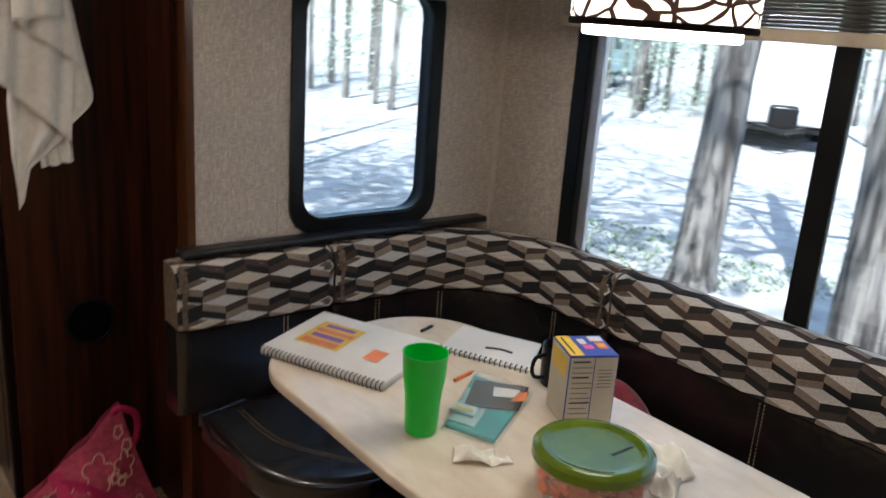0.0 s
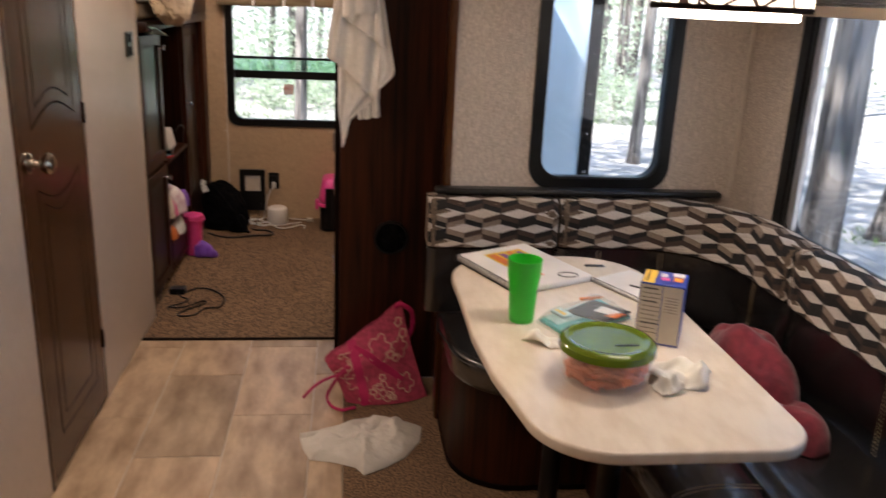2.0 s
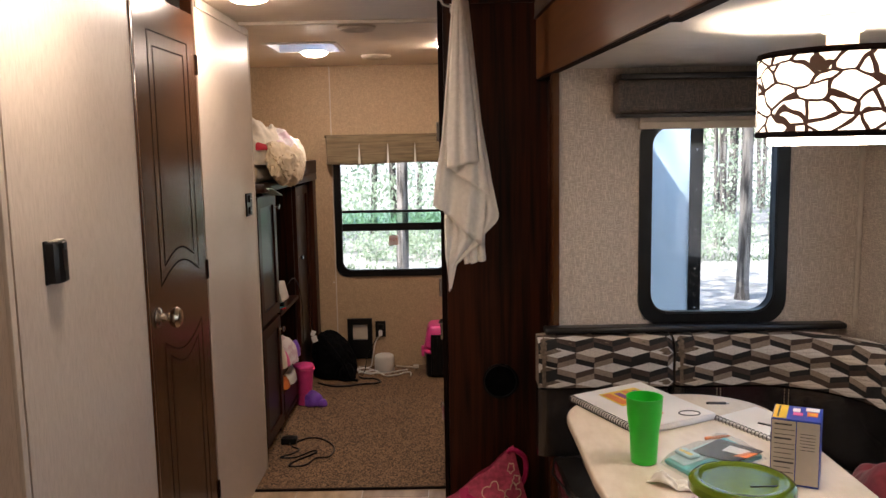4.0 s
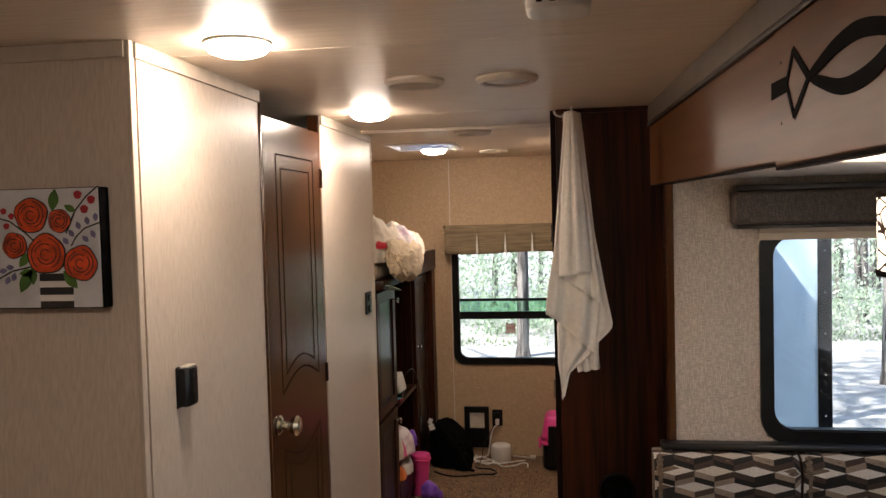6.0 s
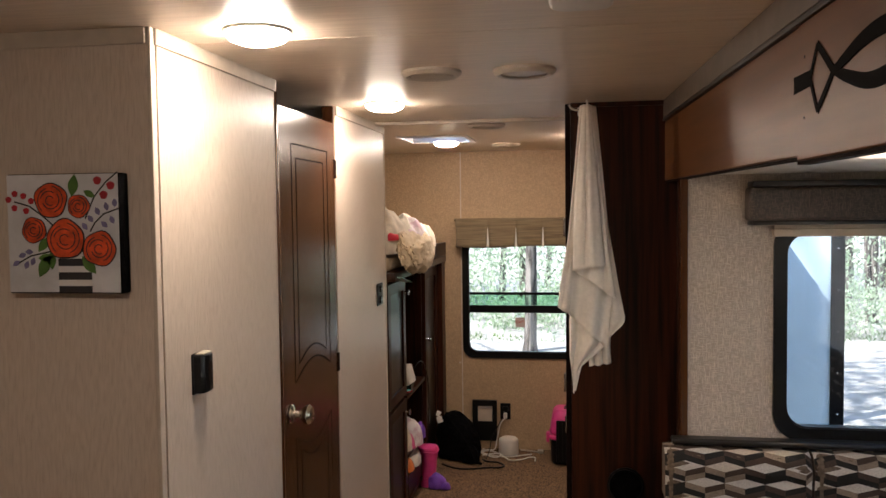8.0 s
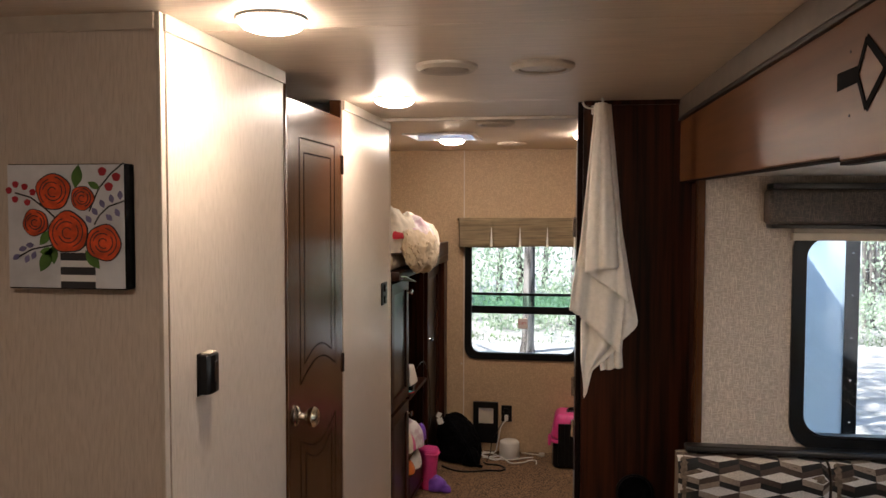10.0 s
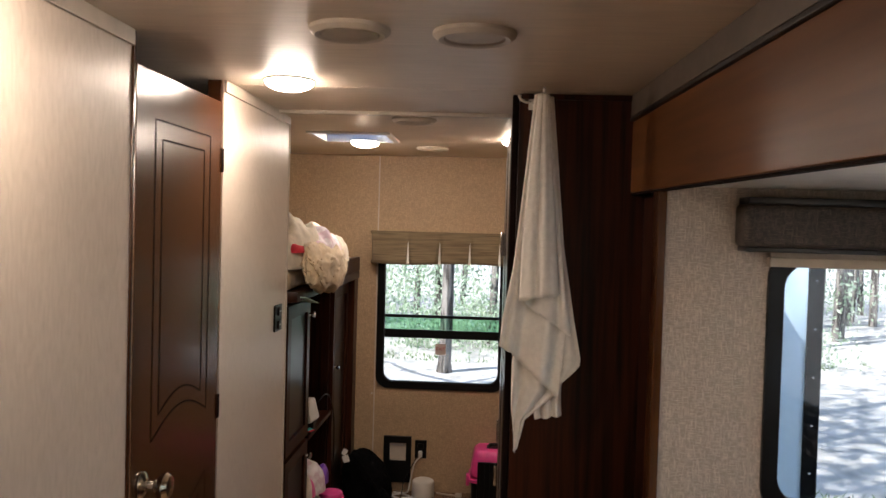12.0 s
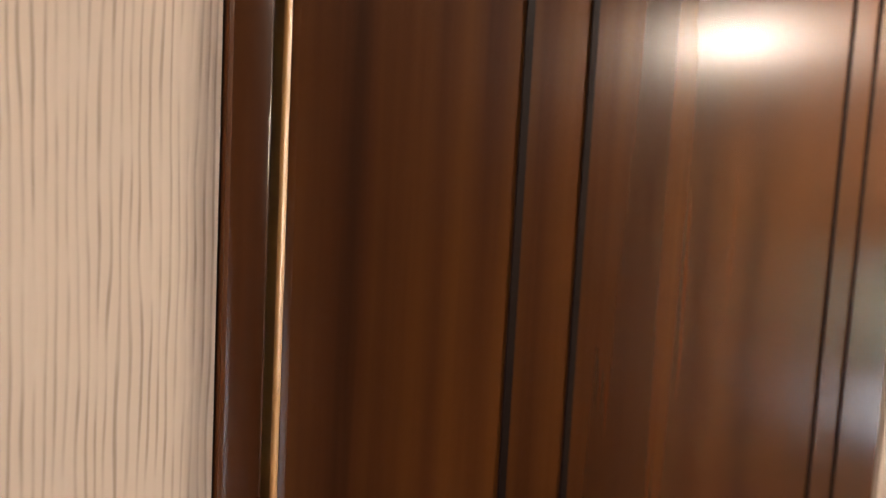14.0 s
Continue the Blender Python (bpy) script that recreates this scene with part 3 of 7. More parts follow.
# pleated shade and valance of the dinette window
ps = thing("pleated_shade", (SX - 0.03, 2.6, 1.50), "raised pleated shade with a cream rail over the dinette window", "window shade")
part("bottom_rail", box(SX - 0.045, 1.58, 1.500, SX - 0.012, 3.655, 1.530, 0.004), M_CREAMSHADE, ps)
for k in range(9):
    z = 1.531 + 0.009 * k
    bm = bmesh.new()
    q = [bm.verts.new(p) for p in ((SX - 0.046, 1.59, z + 0.0045), (SX - 0.014, 1.59, z), (SX - 0.014, 3.645, z), (SX - 0.046, 3.645, z + 0.0045), (SX - 0.014, 1.59, z + 0.0085), (SX - 0.014, 3.645, z + 0.0085))]
    bm.faces.new((q[0], q[1], q[2], q[3]))
    bm.faces.new((q[0], q[3], q[5], q[4]))
    bm.faces.new((q[1], q[4], q[5], q[2]))
    bm.faces.new((q[0], q[4], q[1]))
    bm.faces.new((q[3], q[2], q[5]))
    part("pleat", bm, M_PLEAT, ps, smooth=False)
vb2 = thing("box_valance", (SX - 0.05, 2.6, 1.615), "dark brown tweed box valance above the dinette window", "valance")
part("front_panel", box(SX - 0.095, 1.52, 1.622, SX - 0.001, 3.70, 1.728, 0.012, 3), M_VAL_DARK, vb2)
part("lower_lip", box(SX - 0.07, 1.54, 1.613, SX - 0.001, 3.68, 1.621), M_TRIM, vb2)

# ---------------------------------------------------------------- bath door
jamb = thing("door_jamb", (0, YJ, 0), "dark wooden door jamb of the bath door", "door frame", kind="structure")
part("post", box(-0.045, YJ + 0.001, 0, 0.004, YJ + 0.0150, H - 0.001, 0.002), M_DOOR, jamb)
part("post", box(-0.045, YF - 0.016, 0, -0.004, YF - 0.001, H - 0.001, 0.002), M_DOOR, jamb)
door = thing("door_1", (0, YJ + 0.03, 0.02), "dark stained wooden bath door with arched grooves, closed", "door", kind="structure")
DY0, DY1, DZ = YJ + 0.0215, YF - 0.020, 1.968
leaf = part("leaf", box(-0.030, DY0, 0.015, 0.002, DY1, DZ, 0.003), M_DOOR, door)
part("edge_strip", box(-0.026, DY0 - 0.0025, 0.016, 0.0015, DY0 + 0.0004, DZ - 0.002), M_EDGE, door, "pale raw wooden edge of the door")


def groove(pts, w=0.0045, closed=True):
    """A thin raised strip through (y, z) points, near black for a routed groove's shade."""
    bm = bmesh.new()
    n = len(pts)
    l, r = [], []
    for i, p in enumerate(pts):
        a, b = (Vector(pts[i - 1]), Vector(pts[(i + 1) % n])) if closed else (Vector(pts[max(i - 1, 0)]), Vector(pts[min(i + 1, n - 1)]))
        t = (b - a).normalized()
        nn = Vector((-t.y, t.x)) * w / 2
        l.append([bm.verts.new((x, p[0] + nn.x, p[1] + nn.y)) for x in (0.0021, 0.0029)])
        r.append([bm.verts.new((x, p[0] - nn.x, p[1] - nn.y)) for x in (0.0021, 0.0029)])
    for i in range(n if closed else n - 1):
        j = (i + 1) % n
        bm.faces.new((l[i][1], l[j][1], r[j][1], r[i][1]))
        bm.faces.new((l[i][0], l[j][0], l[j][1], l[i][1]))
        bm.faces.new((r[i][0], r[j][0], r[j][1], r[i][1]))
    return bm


def arch(y0, y1, zt, zs, rise, flip=1, n=14):
    """Outline: straight at zt, arched at the other end, which springs at zs and rises by rise."""
    pts = [(y0, zt), (y1, zt)]
    for i in range(n + 1):
        u = i / n
        pts.append((y1 + (y0 - y1) * u, zs + flip * rise * math.sin(math.pi * u)))
    return pts


def dense(pts, step=0.03):
    out = []
    for i, p in enumerate(pts):
        q = pts[(i + 1) % len(pts)]
        k = max(1, int(math.dist(p, q) / step))
        out += [(p[0] + (q[0] - p[0]) * j / k, p[1] + (q[1] - p[1]) * j / k) for j in range(k)]
    return out


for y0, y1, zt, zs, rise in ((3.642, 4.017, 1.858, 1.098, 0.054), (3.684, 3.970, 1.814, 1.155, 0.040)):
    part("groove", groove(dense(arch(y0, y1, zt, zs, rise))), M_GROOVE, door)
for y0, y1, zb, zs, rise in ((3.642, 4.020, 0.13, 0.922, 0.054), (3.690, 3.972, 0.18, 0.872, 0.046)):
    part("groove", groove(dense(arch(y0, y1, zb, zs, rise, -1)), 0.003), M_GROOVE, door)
for hz in (0.25, 1.08, 1.80):
    part("hinge", box(0.000, DY1 - 0.006, hz - 0.035, 0.007, DY1 + 0.010, hz + 0.035, 0.002), M_GROOVE, door, "dark door hinge")
AX_X = Matrix.Rotation(radians(90), 4, "Y")
AX_S = Matrix.Rotation(radians(90), 4, "X")    # turned axis points to -y
kn = part("handle", stand(lathe([(0.001, 0.0), (0.030, 0.0), (0.031, 0.005), (0.024, 0.010), (0.012, 0.013), (0.011, 0.032), (0.018, 0.038), (0.029, 0.050), (0.031, 0.060), (0.024, 0.070), (0.001, 0.073)]), Matrix.Translation((0.002, 3.590, 1.013)) @ AX_X), M_BRASS, door, "satin nickel door knob")

# ---------------------------------------------------------------- wardrobe partition
wd = thing("wardrobe", (1.03, 4.7, 0), "dark stained wooden wardrobe beside the bunk room opening", "wardrobe")
part("body", box(0.866, PY, 0, XE + 0.05, 5.12, H - 0.001, 0.002), M_WOOD, wd)
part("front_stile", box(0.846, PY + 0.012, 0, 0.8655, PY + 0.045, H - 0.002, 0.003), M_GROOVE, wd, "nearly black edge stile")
for y0, y1, z0, z1 in ((4.33, 4.70, 0.08, 0.62), (4.33, 4.70, 0.64, 1.16), (4.33, 4.70, 1.18, 1.95), (4.72, 5.08, 0.08, 1.16), (4.72, 5.08, 1.18, 1.95)):
    d = part("door", box(0.848, y0, z0, 0.8655, y1, z1, 0.004), M_GLOSSDOOR, wd, "glossy dark wardrobe door")
    part("panel", box(0.8455, y0 + 0.05, z0 + 0.05, 0.8485, y1 - 0.05, z1 - 0.05, 0.002), M_GLOSSDOOR, d)
    part("handle", box(0.832, y1 - 0.03, (z0 + z1) / 2 - 0.04, 0.8475, y1 - 0.018, (z0 + z1) / 2 + 0.04, 0.003), M_CHROME, d, "chrome handle")
part("top_batten", box(0.87, PY - 0.010, H - 0.018, 1.205, PY, H - 0.001, 0.002), M_WOOD, wd)
gr = thing("round_vent", (1.065, PY, 0.601), "round black plastic air vent in the wardrobe front", "vent")
part("rim", stand(lathe([(0.060, 0.0), (0.068, 0.0), (0.069, 0.006), (0.062, 0.008), (0.060, 0.004)], n=36, cap=False), Matrix.Translation((1.065, PY, 0.601)) @ AX_S), M_BLACK, gr)
part("grille", stand(lathe([(0.061, 0.0), (0.061, 0.002), (0.04, 0.0035), (0.012, 0.005), (0.001, 0.005)], n=36), Matrix.Translation((1.065, PY, 0.601)) @ AX_S), M_BLACKCLOTH, gr)


# ---------------------------------------------------------------- lamps and ceiling fittings
M_LAMP_ON = mat("lit_lamp_lens", (0.9, 0.88, 0.84), 0.3, emit=(1.0, 0.80, 0.60), power=LAMP_POWER)


def ceiling_light(x, y, zc, label):
    t = thing("ceiling_light", (x, y, zc), label, "ceiling light", "ceiling lights")
    part("base", stand(lathe([(0.001, 0), (0.073, 0), (0.0735, -0.003), (0.0715, -0.0065), (0.001, -0.0065)]), Matrix.Translation((x, y, zc))), M_WHITE, t)
    part("lens", stand(lathe([(0.0690, -0.0068), (0.0680, -0.0125), (0.059, -0.022), (0.040, -0.029), (0.018, -0.0325), (0.001, -0.033)]), Matrix.Translation((x, y, zc))), M_LAMP_ON, t, "lit frosted dome lens")
    return t


ceiling_light(0.207, 2.872, H, "round lit ceiling light near the painting")
# Out of view: assumed next lamp of the row, added to light the painting wall.
ceiling_light(0.215, 1.55, H, "unseen ceiling light in the kitchen, added to light the painting wall")
ceiling_light(0.199, 4.102, H, "round lit ceiling light in the hallway")
ceiling_light(0.171, 5.735, H - 0.006, "round lit ceiling light in the bunk room")
ceiling_light(0.905, 5.56, H - 0.006, "round lit ceiling light over the bunk room side")


def ceiling_vent(x, y, zc, r, slots, label, category):
    t = thing(category.replace(" ", "_"), (x, y, zc), label, category)
    part("rim", stand(lathe([(r * 0.72, -0.004), (r * 0.74, -0.014), (r * 0.86, -0.017), (r, -0.008), (r, 0), (r * 0.72, 0)], n=40, cap=False), Matrix.Translation((x, y, zc))), M_CREAM, t)
    part("disc", stand(lathe([(0.001, -0.012), (r * 0.70, -0.010), (r * 0.71, -0.004), (0.001, -0.004)], n=40), Matrix.Translation((x, y, zc))), M_CREAM if not slots else M_GROOVE, t)
    for k in range(slots):
        yy = -r * 0.62 + k * (r * 1.24 / (slots - 1))
        hw = math.sqrt(max(0.0001, (r * 0.70) ** 2 - yy * yy))
        part("slat", box(x - hw, y + yy - 0.0035, zc - 0.016, x + hw, y + yy + 0.0035, zc - 0.009), M_CREAM, t, smooth=False)


ceiling_vent(0.482, 3.475, H, 0.085, 9, "round cream slatted ceiling air vent", "ceiling vent")
ceiling_vent(0.742, 3.500, H, 0.088, 0, "round cream ceiling loudspeaker", "ceiling speaker")
ceiling_vent(0.482, 6.02, H - 0.006, 0.085, 9, "round cream slatted vent in the bunk room ceiling", "ceiling vent")
ceiling_vent(0.490, 4.872, H - 0.006, 0.085, 9, "round cream slatted vent near the bunk room opening", "ceiling vent")
sd = thing("smoke_detector", (0.893, 2.635, H), "cream plastic smoke detector on the ceiling", "smoke detector")
part("base", stand(prism([(x + 0.893, y + 2.635) for x, y in rounded(0.125, 0.125, 0.035)], H - 0.012, H, 0.002), Matrix()), M_WHITE, sd)
part("cover", stand(prism([(x + 0.893, y + 2.635) for x, y in rounded(0.112, 0.112, 0.035)], H - 0.038, H - 0.0125, 0.008), Matrix()), M_WHITE, sd)
for k in range(4):
    part("slot", box(0.856 + k * 0.022, 2.573, H - 0.030, 0.866 + k * 0.022, 2.5795, H - 0.022), M_GROOVE, sd, smooth=False)
# roof hatch with a white frame and a translucent lid
hatch = thing("roof_hatch", (0.15, 5.53, H), "translucent roof vent hatch with a white frame", "roof hatch")
part("frame", ring([(FX0 - 0.014, FY0 - 0.014), (FX1 + 0.014, FY0 - 0.014), (FX1 + 0.014, FY1 + 0.014), (FX0 - 0.014, FY1 + 0.014)], [(FX0 + 0.008, FY0 + 0.008), (FX1 - 0.008, FY0 + 0.008), (FX1 - 0.008, FY1 - 0.008), (FX0 + 0.008, FY1 - 0.008)], H - 0.016, H - 0.0065), M_WHITE, hatch)
part("shaft", ring([(FX0 - 0.001, FY0 - 0.001), (FX1 + 0.001, FY0 - 0.001), (FX1 + 0.001, FY1 + 0.001), (FX0 - 0.001, FY1 + 0.001)], [(FX0 + 0.006, FY0 + 0.006), (FX1 - 0.006, FY0 + 0.006), (FX1 - 0.006, FY1 - 0.006), (FX0 + 0.006, FY1 - 0.006)], H - 0.006, H + 0.16), M_WHITE, hatch)
lid_m, lid_nt, lid_p = shader("hatch_lid_plastic")
lid_p.inputs["Base Color"].default_value = (0.55, 0.70, 0.95, 1)
lid_p.inputs["Transmission Weight"].default_value, lid_p.inputs["Roughness"].default_value, lid_p.inputs["IOR"].default_value = 0.9, 0.6, 1.1
part("lid", box(FX0 - 0.02, FY0 - 0.02, H + 0.16, FX1 + 0.02, FY1 + 0.02, H + 0.166), lid_m, hatch, "pale blue translucent lid")
part("crank_box", box(0.11, FY0 + 0.12, H + 0.02, 0.20, FY1 - 0.12, H + 0.05, 0.008), M_WHITE, hatch)
# Assumed skylight, out of view: added to bring daylight over the bath door.
sk = thing("skylight", (BX0, BY0, H), "unseen translucent bath skylight in a white frame, added to light the bath", "skylight")
part("frame", ring([(BX0 - 0.014, BY0 - 0.014), (BX1 + 0.014, BY0 - 0.014), (BX1 + 0.014, BY1 + 0.014), (BX0 - 0.014, BY1 + 0.014)], [(BX0 + 0.008, BY0 + 0.008), (BX1 - 0.008, BY0 + 0.008), (BX1 - 0.008, BY1 - 0.008), (BX0 + 0.008, BY1 - 0.008)], H - 0.010, H - 0.0005), M_WHITE, sk)
part("lid", box(BX0 - 0.02, BY0 - 0.02, H + 0.145, BX1 + 0.02, BY1 + 0.02, H + 0.151), lid_m, sk, "pale blue translucent lid").visible_shadow = False

# dinette lamp: drum shade with a lattice print
LX, LY = 1.665, 2.885
dl = thing("dinette_lamp", (LX, LY, SH), "lit drum ceiling lamp with a brown branching lattice print", "ceiling lamp")
m_sh, nt, p = shader("lattice_shade")
tc, mp, vo = nt.nodes.new("ShaderNodeTexCoord"), nt.nodes.new("ShaderNodeMapping"), nt.nodes.new("ShaderNodeTexVoronoi")
ns = nt.nodes.new("ShaderNodeTexNoise")
ns.inputs["Scale"].default_value = 9.0
mxv = nt.nodes.new("ShaderNodeMix")
mxv.data_type = "VECTOR"
mxv.inputs["Factor"].default_value = 0.06
vo.feature, vo.inputs["Scale"].default_value, vo.inputs["Randomness"].default_value = "DISTANCE_TO_EDGE", 21.0, 1.0
mp.inputs["Rotation"].default_value = (0.5, 0.35, 0.2)
mp.inputs["Scale"].default_value = (0.8, 0.8, 1.35)
nt.links.new(tc.outputs["Object"], mp.inputs["Vector"])
nt.links.new(tc.outputs["Object"], ns.inputs["Vector"])
nt.links.new(mp.outputs[0], mxv.inputs["A"])
nt.links.new(ns.outputs["Color"], mxv.inputs["B"])
nt.links.new(mxv.outputs["Result"], vo.inputs["Vector"])
rp = nt.nodes.new("ShaderNodeValToRGB")
rp.color_ramp.interpolation = "LINEAR"
rp.color_ramp.elements[0].position, rp.color_ramp.elements[0].color = 0.062, (0.016, 0.006, 0.003, 1)
rp.color_ramp.elements[1].position, rp.color_ramp.elements[1].color = 0.078, (0.95, 0.80, 0.60, 1)
nt.links.new(vo.outputs["Distance"], rp.inputs[0])
nt.links.new(rp.outputs[0], p.inputs["Base Color"])
nt.links.new(rp.outputs[0], p.inputs["Emission Color"])
p.inputs["Emission Strength"].default_value = SHADE_POWER * 0.40
p.inputs["Roughness"].default_value = 0.7
Z0, Z1, LR = 1.514, 1.672, 0.158
part("shade", stand(lathe([(LR, Z0), (LR, Z1), (LR - 0.003, Z1), (LR - 0.003, Z0)], n=48, cap=False), Matrix.Translation((LX, LY, 0))), m_sh, dl, "lit fabric shade with a brown lattice print")
for z0, z1, k in ((Z0 - 0.006, Z0 + 0.006, 0), (Z1 - 0.008, Z1 + 0.004, 0)):
    part("trim_ring", stand(lathe([(LR + 0.001, z0), (LR + 0.003, (z0 + z1) / 2), (LR + 0.001, z1), (LR - 0.006, z1), (LR - 0.006, z0), (LR + 0.001, z0)], n=48, cap=False), Matrix.Translation((LX, LY, 0))), M_GROOVE, dl, "dark brown shade ring")
M_DIFF = mat("lit_diffuser", (0.9, 0.86, 0.78), 0.4, emit=(1.0, 0.86, 0.69), power=SHADE_POWER * 2.2)
part("diffuser", stand(lathe([(0.001, Z0 - 0.022), (LR - 0.026, Z0 - 0.022), (LR - 0.022, Z0 - 0.018), (LR - 0.022, Z0 + 0.010), (0.001, Z0 + 0.010)], n=48), Matrix.Translation((LX, LY, 0))), M_DIFF, dl, "lit frosted diffuser disc")
part("bulb", stand(lathe([(0.001, 1.565), (0.018, 1.572), (0.028, 1.595), (0.018, 1.618), (0.001, 1.626)], n=20), Matrix.Translation((LX, LY, 0))), mat("lit_bulb", (0.9, 0.86, 0.78), 0.4, emit=(1.0, 0.82, 0.62), power=260.0), dl, "lit bulb inside the shade")
part("stem", stand(lathe([(0.028, Z1 - 0.05), (0.028, SH - 0.03), (0.030, SH - 0.03), (0.030, Z1 - 0.05)], n=24), Matrix.Translation((LX, LY, 0))), M_CREAM, dl)
part("canopy", stand(lathe([(0.001, SH), (0.062, SH), (0.064, SH - 0.008), (0.050, SH - 0.016), (0.034, SH - 0.034), (0.001, SH - 0.034)], n=32), Matrix.Translation((LX, LY, 0))), M_CREAM, dl)

# ---------------------------------------------------------------- wall fittings
th = thing("wall_bracket", (0.0, 2.99, 1.21), "black plastic wall holder on the striated wallpaper", "wall holder")
part("back_plate", box(0.0, 2.939, 1.220, 0.005, 3.004, 1.316, 0.002), M_BLACK, th)
bm = prism([(0.0055, 2.942), (0.022, 2.942), (0.029, 2.951), (0.031, 2.971), (0.029, 2.992), (0.022, 3.000), (0.0055, 3.000)], 1.223, 1.313, 0.004)
part("body", bm, M_BLACK, th)
part("grip", box(0.0305, 2.962, 1.250, 0.033, 2.980, 1.296, 0.001), M_GLOSSDOOR, th)
# Tan stands in for lamplight on the holder's top.
part("lip", box(0.006, 2.950, 1.3135, 0.026, 2.994, 1.317, 0.001), M_CARTON, th, "tan top edge, paler as if lit from above")
sw = thing("switch_plate", (0.0, 4.785, 1.22), "black double switch plate on the wallpaper", "switch")
part("plate", box(0.0, 4.735, 1.215, 0.007, 4.835, 1.315, 0.003), M_BLACK, sw)
for z in (1.240, 1.290):
    part("rocker", box(0.006, 4.765, z - 0.016, 0.014, 4.805, z + 0.016, 0.004), M_BLACK, sw)
    part("mark", box(0.0135, 4.772, z - 0.002, 0.0146, 4.798, z + 0.002), M_ALU, sw)
wv = thing("wall_heater_vent", (0.284, YN, 0.09), "black framed wall vent with a beige panel", "wall vent")
part("frame", stand(ring([(0.200, 0.100), (0.364, 0.100), (0.364, 0.372), (0.200, 0.372)], [(0.236, 0.229), (0.334, 0.229), (0.334, 0.333), (0.236, 0.333)], YN - 0.02, YN), FACE_S), M_BLACK, wv)
part("panel", box(0.2365, YN - 0.012, 0.2295, 0.3335, YN - 0.001, 0.3325, 0.002), M_CARTON, wv)
part("latch", box(0.250, YN - 0.020, 0.318, 0.320, YN - 0.0125, 0.325, 0.002), M_ALU, wv)
ol = thing("wall_outlet", (0.408, YN, 0.25), "black wall outlet with a white plug", "outlet")
part("plate", box(0.385, YN - 0.008, 0.244, 0.454, YN, 0.352, 0.003), M_BLACK, ol)
part("socket", box(0.401, YN - 0.012, 0.302, 0.438, YN - 0.0075, 0.332, 0.004), M_BLACK, ol)
part("plug", box(0.408, YN - 0.040, 0.256, 0.432, YN - 0.0085, 0.292, 0.005), M_WHITE, ol, "white plug")
for px, pz in ((0.119, 0.62), (0.917, 0.60)):
    whole("wall_pin", stand(lathe([(0.001, 0), (0.006, 0), (0.006, 0.004), (0.003, 0.012), (0.001, 0.013)], n=10), Matrix.Translation((px, YN, pz)) @ AX_S), M_CREAM, "small cream tie-back pin on the rear wall", "pin", "tie-back pins")

# painting: flowers in a striped vase on canvas
PYF = YA - 0.034
pt = thing("painting", (-0.19, YA - 0.017, 1.486), "canvas painting of orange roses in a striped vase", "painting")
part("canvas", box(-0.318, PYF, 1.486, -0.068, YA - 0.001, 1.735, 0.003), M_BLACKCLOTH, pt, "canvas with black painted edges")
M_PGREY = mat("painted_grey", (0.72, 0.73, 0.76), 0.7, vary=0.08, scale=14, bump=0.3, bscale=120)
M_PORANGE = mat("painted_orange", (0.86, 0.10, 0.022), 0.6, vary=0.2, scale=40, bump=0.4, bscale=120)
M_PRED = mat("painted_red", (0.42, 0.02, 0.035), 0.6, vary=0.1, bump=0.3)
M_PGREEN = mat("painted_green", (0.10, 0.22, 0.04), 0.6, vary=0.2, bump=0.3)
M_PLILAC = mat("painted_lilac", (0.22, 0.20, 0.38), 0.6, vary=0.2, bump=0.3)
part("ground_colour", box(-0.3165, PYF - 0.0008, 1.4885, -0.072, PYF + 0.001, 1.7335), M_PGREY, pt)


def flat(pts, d, lift=0.0012):
    """A painted shape in the canvas plane, (x, z) outline, d layers up."""
    bm = bmesh.new()
    y = PYF - 0.0012 - d * 0.0006
    f = bm.faces.new([bm.verts.new((x, y, z)) for x, z in pts])
    r = bmesh.ops.extrude_face_region(bm, geom=[f])
    for v in r["geom"]:
        if isinstance(v, bmesh.types.BMVert):
            v.co.y += 0.0008
    return bm


def oval(cx, cz, rx, rz, a=0, n=22, wob=0.0, seed=0):
    out = []
    for i in range(n):
        t = 2 * math.pi * i / n
        k = 1 + wob * math.sin(3 * t + seed) + wob * math.sin(5 * t + 2 * seed)
        x, z = rx * math.cos(t) * k, rz * math.sin(t) * k
        out.append((cx + x * math.cos(a) - z * math.sin(a), cz + x * math.sin(a) + z * math.cos(a)))
    return out


def leafshape(cx, cz, l, w, a):
    pts = [(l * (i / 8 - 0.5), w * math.sin(math.pi * i / 8)) for i in range(9)] + [(l * (0.5 - i / 8), -w * math.sin(math.pi * i / 8)) for i in range(1, 8)]
    return [(cx + x * math.cos(a) - z * math.sin(a), cz + x * math.sin(a) + z * math.cos(a)) for x, z in pts]


def stroke(pts, w, d):
    l, r = [], []
    for i, p in enumerate(pts):
        t = (Vector(pts[min(i + 1, len(pts) - 1)]) - Vector(pts[max(i - 1, 0)])).normalized()
        l.append((p[0] - t.y * w, p[1] + t.x * w))
        r.append((p[0] + t.y * w, p[1] - t.x * w))
    bm = bmesh.new()
    y = PYF - 0.0012 - d * 0.0006
    a, b = [bm.verts.new((x, y, z)) for x, z in l], [bm.verts.new((x, y, z)) for x, z in r]
    for i in range(len(pts) - 1):
        bm.faces.new((a[i], a[i + 1], b[i + 1], b[i]))
    return bm


def arc_pts(cx, cz, r, a0, a1, n=10, grow=0.0):
    return [(cx + (r + grow * i / n) * math.cos(radians(a0 + (a1 - a0) * i / n)), cz + (r + grow * i / n) * math.sin(radians(a0 + (a1 - a0) * i / n))) for i in range(n + 1)]


